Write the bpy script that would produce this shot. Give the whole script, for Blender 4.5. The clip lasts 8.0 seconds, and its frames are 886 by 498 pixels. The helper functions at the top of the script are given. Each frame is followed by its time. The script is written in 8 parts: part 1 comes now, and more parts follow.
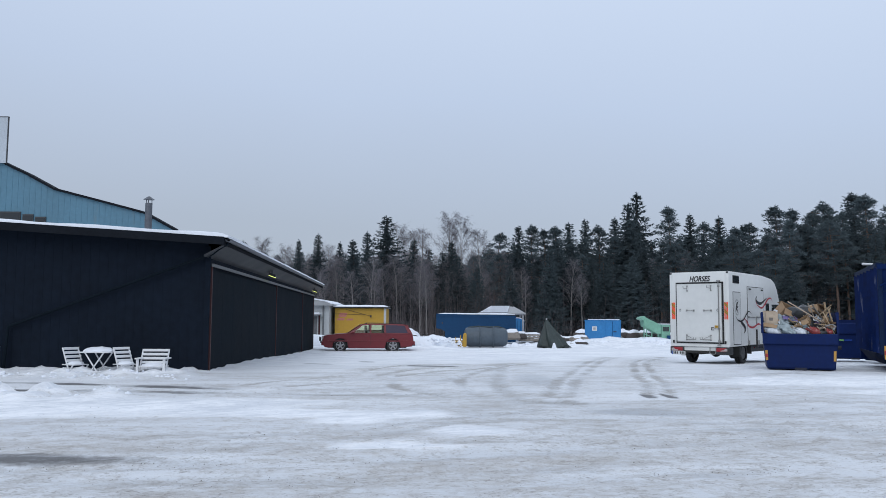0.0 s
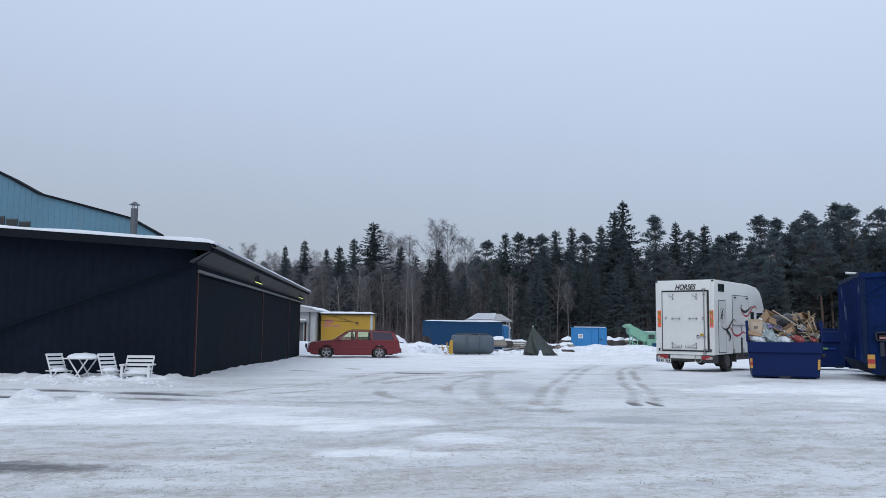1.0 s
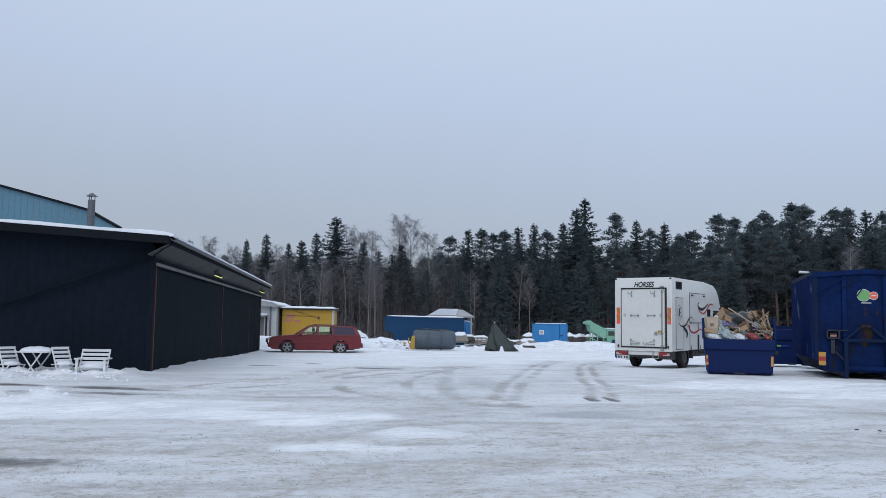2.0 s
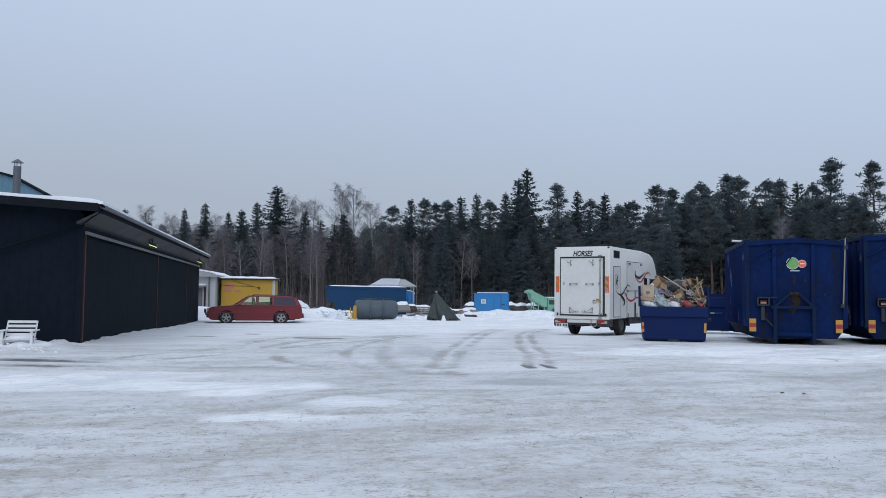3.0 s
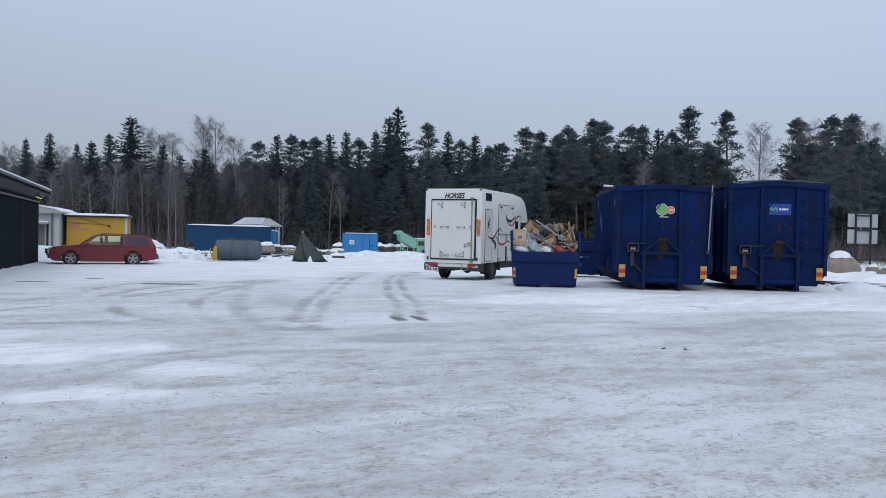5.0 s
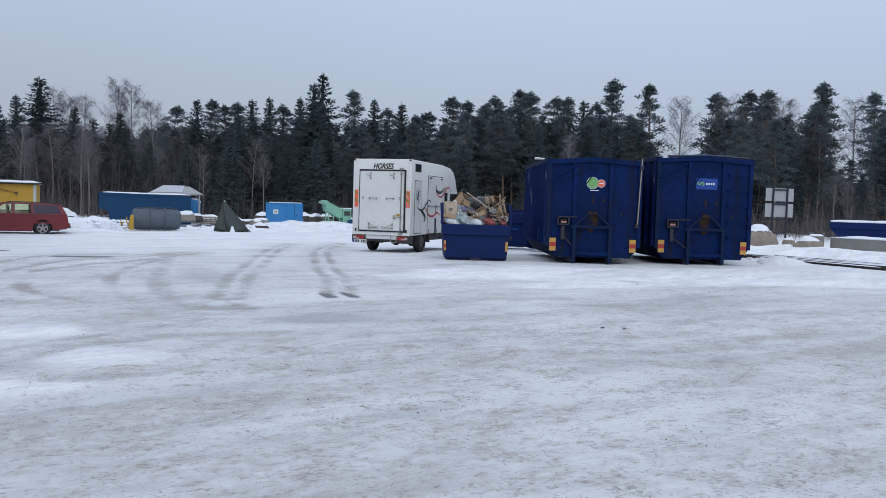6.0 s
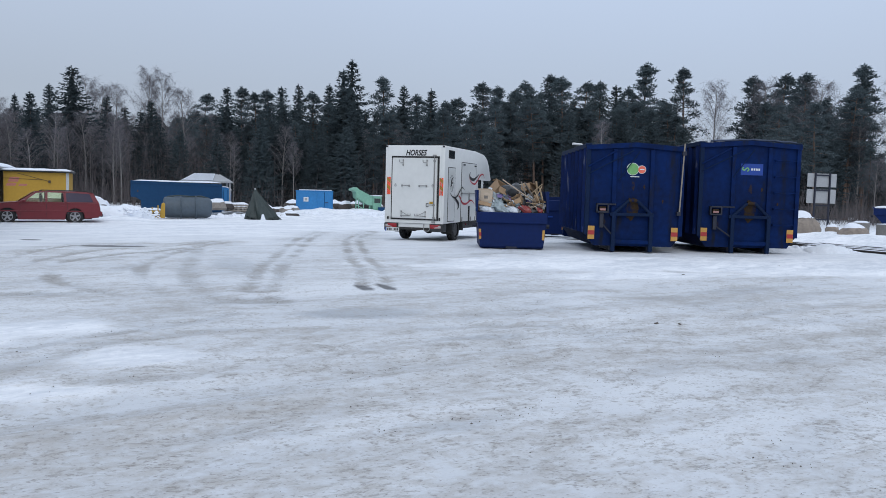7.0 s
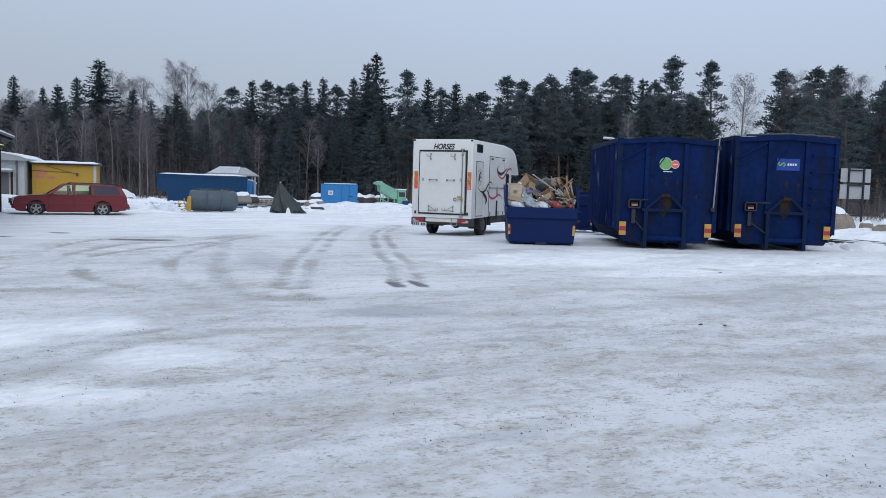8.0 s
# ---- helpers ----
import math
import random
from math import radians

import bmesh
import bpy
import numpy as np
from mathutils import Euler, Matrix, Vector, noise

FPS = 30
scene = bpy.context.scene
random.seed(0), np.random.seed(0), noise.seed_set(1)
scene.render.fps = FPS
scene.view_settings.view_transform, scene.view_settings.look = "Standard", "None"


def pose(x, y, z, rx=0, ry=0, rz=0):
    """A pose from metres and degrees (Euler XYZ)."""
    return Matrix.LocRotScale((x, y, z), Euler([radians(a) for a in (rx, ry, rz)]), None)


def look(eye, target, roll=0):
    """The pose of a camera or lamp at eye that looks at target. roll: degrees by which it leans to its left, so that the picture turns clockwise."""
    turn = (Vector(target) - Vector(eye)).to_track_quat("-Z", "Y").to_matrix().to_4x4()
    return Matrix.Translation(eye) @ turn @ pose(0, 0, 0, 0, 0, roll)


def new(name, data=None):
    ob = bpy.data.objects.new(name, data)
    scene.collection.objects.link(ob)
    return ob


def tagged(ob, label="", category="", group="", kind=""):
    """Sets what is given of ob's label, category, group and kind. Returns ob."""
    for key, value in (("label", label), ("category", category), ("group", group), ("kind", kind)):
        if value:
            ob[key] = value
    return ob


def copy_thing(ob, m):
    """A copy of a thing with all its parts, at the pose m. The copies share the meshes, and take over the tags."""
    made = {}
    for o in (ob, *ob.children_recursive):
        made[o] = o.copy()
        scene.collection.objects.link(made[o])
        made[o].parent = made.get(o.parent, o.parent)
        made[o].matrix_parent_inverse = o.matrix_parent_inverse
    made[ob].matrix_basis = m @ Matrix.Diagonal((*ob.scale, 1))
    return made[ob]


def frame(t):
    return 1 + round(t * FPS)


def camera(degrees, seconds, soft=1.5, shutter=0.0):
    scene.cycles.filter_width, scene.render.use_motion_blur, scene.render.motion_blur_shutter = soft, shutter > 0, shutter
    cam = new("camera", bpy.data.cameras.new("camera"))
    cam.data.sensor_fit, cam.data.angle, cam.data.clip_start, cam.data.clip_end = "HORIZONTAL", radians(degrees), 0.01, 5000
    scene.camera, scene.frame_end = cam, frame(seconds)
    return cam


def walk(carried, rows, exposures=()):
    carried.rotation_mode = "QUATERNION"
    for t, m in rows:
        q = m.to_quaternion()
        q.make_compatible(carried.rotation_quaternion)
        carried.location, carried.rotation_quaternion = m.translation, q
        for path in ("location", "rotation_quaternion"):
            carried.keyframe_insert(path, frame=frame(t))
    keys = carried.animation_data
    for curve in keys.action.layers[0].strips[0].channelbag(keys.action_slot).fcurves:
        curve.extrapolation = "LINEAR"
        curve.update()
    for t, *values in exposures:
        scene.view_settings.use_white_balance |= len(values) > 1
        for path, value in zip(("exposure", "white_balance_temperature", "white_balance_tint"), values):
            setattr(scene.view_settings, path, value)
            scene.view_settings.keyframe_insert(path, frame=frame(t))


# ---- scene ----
cam = camera(56.6, 8.0, soft=0.75)
PATH = [
    (0, (-0.262, -0.508, 1.242), (-0.284, 1.484, 1.413), 0.4),
    (0.5, (-0.271, -0.511, 1.24), (-0.282, 1.481, 1.413), 0.5),
    (1, (-0.27, -0.516, 1.249), (-0.26, 1.475, 1.437), 0.6),
    (2.5, (-0.189, -0.564, 1.236), (-0.026, 1.423, 1.391), 0.9),
    (3, (-0.132, -0.461, 1.224), (0.105, 1.522, 1.332), 0.7),
    (3.5, (-0.079, -0.185, 1.256), (0.239, 1.788, 1.343), 1.0),
    (4, (0.007, 0.026, 1.255), (0.395, 1.988, 1.296), 1.2),
    (5.5, (0.11, 0.973, 1.38), (0.76, 2.863, 1.311), 1.4),
    (6, (0.117, 1.156, 1.403), (0.841, 3.018, 1.299), 1.7),
    (6.5, (0.175, 1.455, 1.434), (0.894, 3.318, 1.319), 1.9),
    (7, (0.147, 1.708, 1.418), (0.806, 3.591, 1.28), 1.5),
    (7.5, (0.069, 1.875, 1.442), (0.699, 3.767, 1.3), 1.2),
    (8, (0.077, 2.0, 1.437), (0.685, 3.899, 1.282), 1.7),
]
walk(cam, [(t, look(eye, target, roll)) for t, eye, target, roll in PATH],
     [(0, 0.09), (1, 0.07), (2.5, 0.0), (5.5, 0.0), (7, 0.08), (8, 0.08)])

# ---- light ----
world = bpy.data.worlds.new("overcast_winter_sky")
scene.world = world
world.use_nodes = True
wn, wl = world.node_tree.nodes, world.node_tree.links
wn.clear()
w_out = wn.new("ShaderNodeOutputWorld")
w_bg = wn.new("ShaderNodeBackground")
w_bg.inputs["Strength"].default_value = 1.08
w_sky = wn.new("ShaderNodeTexSky")
w_sky.sky_type = "NISHITA"
w_sky.sun_disc = False
w_sky.sun_elevation = radians(24)
w_sky.sun_rotation = radians(200)
w_scale = wn.new("ShaderNodeVectorMath")
w_scale.operation = "SCALE"
w_scale.inputs["Scale"].default_value = 0.06
wl.new(w_sky.outputs[0], w_scale.inputs[0])
# closed cloud deck: paler and bluer overhead, duller towards the horizon
w_co = wn.new("ShaderNodeTexCoord")
w_sep = wn.new("ShaderNodeSeparateXYZ")
wl.new(w_co.outputs["Generated"], w_sep.inputs[0])
w_cl = wn.new("ShaderNodeTexNoise")
w_cl.inputs["Scale"].default_value = 2.2
w_cl.inputs["Detail"].default_value = 3.0
wl.new(w_co.outputs["Generated"], w_cl.inputs["Vector"])
w_add = wn.new("ShaderNodeMath")
w_add.operation = "MULTIPLY_ADD"
w_add.inputs[1].default_value = 0.05
wl.new(w_cl.outputs["Fac"], w_add.inputs[0])
w_east = wn.new("ShaderNodeMath")
w_east.operation = "MULTIPLY_ADD"
w_east.inputs[1].default_value = 0.07
wl.new(w_sep.outputs["X"], w_east.inputs[0])
wl.new(w_sep.outputs["Z"], w_east.inputs[2])
wl.new(w_east.outputs[0], w_add.inputs[2])
w_ramp = wn.new("ShaderNodeValToRGB")
el = w_ramp.color_ramp.elements
el[0].position, el[0].color = 0.0, (0.360, 0.410, 0.490, 1)
el[1].position, el[1].color = 1.0, (0.72, 0.82, 0.98, 1)
for p_, c_ in ((0.12, (0.385, 0.445, 0.545, 1)), (0.28, (0.475, 0.565, 0.725, 1)), (0.5, (0.60, 0.70, 0.87, 1))):
    e_ = el.new(p_)
    e_.color = c_
wl.new(w_add.outputs[0], w_ramp.inputs[0])
w_mix = wn.new("ShaderNodeMix")
w_mix.data_type = "RGBA"
w_mix.inputs["Factor"].default_value = 0.92
wl.new(w_scale.outputs[0], w_mix.inputs["A"])
wl.new(w_ramp.outputs[0], w_mix.inputs["B"])
wl.new(w_mix.outputs["Result"], w_bg.inputs["Color"])
wl.new(w_bg.outputs[0], w_out.inputs[0])

sun = new("sun", bpy.data.lights.new("sun", "SUN"))
sun.data.energy = 0.7
sun.data.angle = radians(50)
sun.data.color = (1.0, 0.97, 0.93)
sun.matrix_world = look((-10, -25, 30), (0, 10, 0))


# ---- materials ----
def surf(name, col, rough=0.6, metal=0.0, vary=0.12, coarse=1.2, fine=14.0, bump=0.1, spot=None, spot_amt=0.5,
         spot_scale=2.0, spot_stretch=(1, 1, 1), spec=0.5, random_shade=0.0, coat=0.0):
    """Painted or bare surface: two scales of tone, optional stains of a second colour, fine relief."""
    m = bpy.data.materials.new(name)
    m.use_nodes = True
    n, l = m.node_tree.nodes, m.node_tree.links
    bs = n["Principled BSDF"]
    co = n.new("ShaderNodeTexCoord")
    a = n.new("ShaderNodeTexNoise")
    a.inputs["Scale"].default_value, a.inputs["Detail"].default_value = coarse, 4
    b = n.new("ShaderNodeTexNoise")
    b.inputs["Scale"].default_value, b.inputs["Detail"].default_value = fine, 5
    for t_ in (a, b):
        l.new(co.outputs["Object"], t_.inputs["Vector"])
    add = n.new("ShaderNodeMath")
    add.operation = "ADD"
    l.new(a.outputs["Fac"], add.inputs[0])
    l.new(b.outputs["Fac"], add.inputs[1])
    mr = n.new("ShaderNodeMapRange")
    mr.inputs["From Min"].default_value, mr.inputs["From Max"].default_value = 0.65, 1.35
    mr.inputs["To Min"].default_value, mr.inputs["To Max"].default_value = 1 - vary, 1 + vary
    l.new(add.outputs[0], mr.inputs["Value"])
    fac = mr.outputs[0]
    if random_shade:
        oi = n.new("ShaderNodeObjectInfo")
        r_ = n.new("ShaderNodeMapRange")
        r_.inputs["To Min"].default_value, r_.inputs["To Max"].default_value = 1 - random_shade, 1 + random_shade
        l.new(oi.outputs["Random"], r_.inputs["Value"])
        mu = n.new("ShaderNodeMath")
        mu.operation = "MULTIPLY"
        l.new(fac, mu.inputs[0])
        l.new(r_.outputs[0], mu.inputs[1])
        fac = mu.outputs[0]
    sc = n.new("ShaderNodeVectorMath")
    sc.operation = "SCALE"
    sc.inputs[0].default_value = col
    l.new(fac, sc.inputs["Scale"])
    out = sc.outputs[0]
    if spot:
        mp = n.new("ShaderNodeMapping")
        mp.inputs["Scale"].default_value = spot_stretch
        l.new(co.outputs["Object"], mp.inputs["Vector"])
        s = n.new("ShaderNodeTexNoise")
        s.inputs["Scale"].default_value, s.inputs["Detail"].default_value = spot_scale, 7
        s.inputs["Roughness"].default_value = 0.65
        l.new(mp.outputs[0], s.inputs["Vector"])
        sr = n.new("ShaderNodeMapRange")
        sr.inputs["From Min"].default_value, sr.inputs["From Max"].default_value = 0.78 - 0.4 * spot_amt, 0.92 - 0.4 * spot_amt
        l.new(s.outputs["Fac"], sr.inputs["Value"])
        mx = n.new("ShaderNodeMix")
        mx.data_type = "RGBA"
        mx.inputs["B"].default_value = (*spot, 1)
        l.new(out, mx.inputs["A"])
        l.new(sr.outputs[0], mx.inputs["Factor"])
        out = mx.outputs["Result"]
    l.new(out, bs.inputs["Base Color"])
    rr = n.new("ShaderNodeMapRange")
    rr.inputs["To Min"].default_value, rr.inputs["To Max"].default_value = max(0.03, rough - 0.12), min(1, rough + 0.12)
    l.new(a.outputs["Fac"], rr.inputs["Value"])
    l.new(rr.outputs[0], bs.inputs["Roughness"])
    bs.inputs["Metallic"].default_value = metal
    bs.inputs["Specular IOR Level"].default_value = spec
    bs.inputs["Coat Weight"].default_value = coat
    if bump:
        bp = n.new("ShaderNodeBump")
        bp.inputs["Strength"].default_value = bump
        bp.inputs["Distance"].default_value = 0.02
        l.new(b.outputs["Fac"], bp.inputs["Height"])
        l.new(bp.outputs[0], bs.inputs["Normal"])
    return m


def emitter(name, col, power):
    m = bpy.data.materials.new(name)
    m.use_nodes = True
    bs = m.node_tree.nodes["Principled BSDF"]
    bs.inputs["Base Color"].default_value = (*col, 1)
    bs.inputs["Emission Color"].default_value = (*col, 1)
    bs.inputs["Emission Strength"].default_value = power
    return m


def glassy(name, col, rough=0.06):
    m = bpy.data.materials.new(name)
    m.use_nodes = True
    bs = m.node_tree.nodes["Principled BSDF"]
    bs.inputs["Base Color"].default_value = (*col, 1)
    bs.inputs["Roughness"].default_value = rough
    bs.inputs["Specular IOR Level"].default_value = 0.6
    return m


def ground_material():
    """Packed snow with polished ice, sanded brown streaks and clean drifts; 'wear' is how far traffic has ground it."""
    m = bpy.data.materials.new("packed_snow_and_ice")
    m.use_nodes = True
    n, l = m.node_tree.nodes, m.node_tree.links
    bs = n["Principled BSDF"]
    co = n.new("ShaderNodeTexCoord")

    def noise_tex(scale, detail, stretch=(1, 1, 1), turn=0.0, warp=None, rough=0.6):
        tn = n.new("ShaderNodeMapping")
        tn.inputs["Rotation"].default_value = (0, 0, radians(-turn))
        l.new(co.outputs["Object"], tn.inputs["Vector"])
        mp = n.new("ShaderNodeMapping")
        mp.inputs["Scale"].default_value = stretch
        l.new(tn.outputs[0], mp.inputs["Vector"])
        t_ = n.new("ShaderNodeTexNoise")
        t_.inputs["Scale"].default_value, t_.inputs["Detail"].default_value = scale, detail
        t_.inputs["Roughness"].default_value = rough
        t_.inputs["Distortion"].default_value = warp or 0.0
        l.new(mp.outputs[0], t_.inputs["Vector"])
        return t_.outputs["Fac"]

    def rng(v, a, b, c=0.0, d=1.0):
        r_ = n.new("ShaderNodeMapRange")
        for k, x_ in zip(("From Min", "From Max", "To Min", "To Max"), (a, b, c, d)):
            r_.inputs[k].default_value = x_
        l.new(v, r_.inputs["Value"])
        return r_.outputs[0]

    def calc(op, a, b):
        c_ = n.new("ShaderNodeMath")
        c_.operation = op
        for i_, v in enumerate((a, b)):
            if isinstance(v, (int, float)):
                c_.inputs[i_].default_value = v
            else:
                l.new(v, c_.inputs[i_])
        return c_.outputs[0]

    def mixc(f_, a, b):
        x_ = n.new("ShaderNodeMix")
        x_.data_type = "RGBA"
        for k, v in (("A", a), ("B", b)):
            if isinstance(v, tuple):
                x_.inputs[k].default_value = (*v, 1)
            else:
                l.new(v, x_.inputs[k])
        l.new(f_, x_.inputs["Factor"])
        return x_.outputs["Result"]

    at = n.new("ShaderNodeAttribute")
    at.attribute_name = "wear"
    wear = at.outputs["Fac"]
    at2 = n.new("ShaderNodeAttribute")
    at2.attribute_name = "dirt"
    dirt = at2.outputs["Fac"]
    big = noise_tex(0.30, 4, (0.8, 1.1, 1), 25, 0.8)
    swath = noise_tex(1.0, 8, (0.40, 1.35, 1), 34, 0.7, 0.62)
    cross = noise_tex(0.9, 8, (0.40, 1.35, 1), 8, 0.7, 0.62)
    crumbs = noise_tex(3.0, 9, (0.8, 1.2, 1), 22, 0.6, 0.70)
    fine = noise_tex(9, 6, (0.9, 1.1, 1), 5, 0.3, 0.70)
    flecks = noise_tex(19, 4, (0.75, 1.2, 1), 8, 0.5, 0.62)
    grit = noise_tex(36, 2, (0.8, 1.1, 1), 0, 0.0, 0.6)
    # how much ice shows
    ice = calc("ADD", calc("MULTIPLY", big, 0.55), calc("MULTIPLY", swath, 0.75))
    ice = calc("ADD", ice, calc("MULTIPLY", cross, 0.60))
    ice = calc("ADD", ice, calc("MULTIPLY", crumbs, 0.55))
    ice = calc("ADD", ice, calc("MULTIPLY", fine, 0.40))
    ice = calc("ADD", ice, calc("MULTIPLY", wear, 0.66))
    icef = rng(ice, 1.44, 2.06)
    brown = calc("ADD", calc("ADD", calc("MULTIPLY", crumbs, 0.65), calc("MULTIPLY", cross, 0.75)), calc("MULTIPLY", dirt, 0.52))
    brown = calc("ADD", brown, calc("MULTIPLY", fine, 0.75))
    brown = calc("ADD", brown, calc("MULTIPLY", big, 0.20))
    brownf = rng(brown, 1.42, 1.72)
    fleckf = rng(calc("ADD", calc("ADD", calc("MULTIPLY", flecks, 0.9), calc("MULTIPLY", crumbs, 0.55)), calc("MULTIPLY", dirt, 0.12)), 0.86, 0.98)
    speck = rng(calc("ADD", calc("ADD", calc("MULTIPLY", grit, 0.8), calc("MULTIPLY", crumbs, 0.3)), calc("MULTIPLY", dirt, 0.06)), 0.66, 0.74)
    tone = mixc(rng(calc("ADD", calc("MULTIPLY", crumbs, 0.55), calc("ADD", calc("MULTIPLY", swath, 0.55), calc("MULTIPLY", fine, 0.30))), 0.60, 0.80), (0.66, 0.685, 0.725), (0.925, 0.935, 0.955))
    sanded = mixc(calc("MULTIPLY", dirt, 0.45), tone, (0.72, 0.722, 0.722))
    c1 = mixc(icef, sanded, (0.44, 0.465, 0.495))
    c2 = mixc(calc("MULTIPLY", brownf, 0.68), c1, (0.40, 0.365, 0.325))
    c2 = mixc(calc("MULTIPLY", calc("MULTIPLY", fleckf, dirt), 0.80), c2, (0.255, 0.235, 0.215))
    c3 = mixc(calc("MULTIPLY", calc("MULTIPLY", speck, dirt), 0.75), c2, (0.19, 0.165, 0.145))
    wet = n.new("ShaderNodeAttribute")
    wet.attribute_name = "wet"
    c4 = mixc(calc("MULTIPLY", rng(calc("ADD", wet.outputs["Fac"], calc("ADD", calc("MULTIPLY", crumbs, 0.55), calc("MULTIPLY", fine, 0.55))), 0.92, 1.45), 0.88), c3, (0.09, 0.088, 0.09))
    l.new(c4, bs.inputs["Base Color"])
    l.new(rng(icef, 0, 1, 0.75, 0.42), bs.inputs["Roughness"])
    bs.inputs["Specular IOR Level"].default_value = 0.35
    b1 = n.new("ShaderNodeBump")
    b1.inputs["Strength"].default_value, b1.inputs["Distance"].default_value = 0.6, 0.05
    l.new(crumbs, b1.inputs["Height"])
    b2 = n.new("ShaderNodeBump")
    b2.inputs["Strength"].default_value, b2.inputs["Distance"].default_value = 0.6, 0.02
    l.new(fine, b2.inputs["Height"])
    l.new(b1.outputs[0], b2.inputs["Normal"])
    l.new(b2.outputs[0], bs.inputs["Normal"])
    return m


def foliage(name, col, frost, frost_amt, shade=0.25):
    """Needles or twigs with a dusting of frost on what faces up."""
    m = bpy.data.materials.new(name)
    m.use_nodes = True
    n, l = m.node_tree.nodes, m.node_tree.links
    bs = n["Principled BSDF"]
    ge = n.new("ShaderNodeNewGeometry")
    oi = n.new("ShaderNodeObjectInfo")
    r1 = n.new("ShaderNodeMapRange")
    r1.inputs["To Min"].default_value, r1.inputs["To Max"].default_value = 1 - shade, 1 + shade
    l.new(ge.outputs["Random Per Island"], r1.inputs["Value"])
    r2 = n.new("ShaderNodeMapRange")
    r2.inputs["To Min"].default_value, r2.inputs["To Max"].default_value = 0.8, 1.22
    l.new(oi.outputs["Random"], r2.inputs["Value"])
    mu = n.new("ShaderNodeMath")
    mu.operation = "MULTIPLY"
    l.new(r1.outputs[0], mu.inputs[0])
    l.new(r2.outputs[0], mu.inputs[1])
    sc = n.new("ShaderNodeVectorMath")
    sc.operation = "SCALE"
    sc.inputs[0].default_value = col
    l.new(mu.outputs[0], sc.inputs["Scale"])
    no = n.new("ShaderNodeTexNoise")
    no.inputs["Scale"].default_value, no.inputs["Detail"].default_value = 1.6, 6
    co = n.new("ShaderNodeTexCoord")
    l.new(co.outputs["Object"], no.inputs["Vector"])
    fr = n.new("ShaderNodeMapRange")
    fr.inputs["From Min"].default_value, fr.inputs["From Max"].default_value = 0.53, 0.68
    fr.inputs["To Max"].default_value = frost_amt
    l.new(no.outputs["Fac"], fr.inputs["Value"])
    mx = n.new("ShaderNodeMix")
    mx.data_type = "RGBA"
    mx.inputs["B"].default_value = (*frost, 1)
    l.new(sc.outputs[0], mx.inputs["A"])
    l.new(fr.outputs[0], mx.inputs["Factor"])
    l.new(mx.outputs["Result"], bs.inputs["Base Color"])
    bs.inputs["Roughness"].default_value = 0.85
    bs.inputs["Specular IOR Level"].default_value = 0.15
    # thin needles and twigs let some light through
    tr = n.new("ShaderNodeBsdfTranslucent")
    l.new(mx.outputs["Result"], tr.inputs["Color"])
    ms = n.new("ShaderNodeMixShader")
    ms.inputs["Fac"].default_value = 0.46
    l.new(bs.outputs[0], ms.inputs[1])
    l.new(tr.outputs[0], ms.inputs[2])
    l.new(ms.outputs[0], n["Material Output"].inputs["Surface"])
    return m


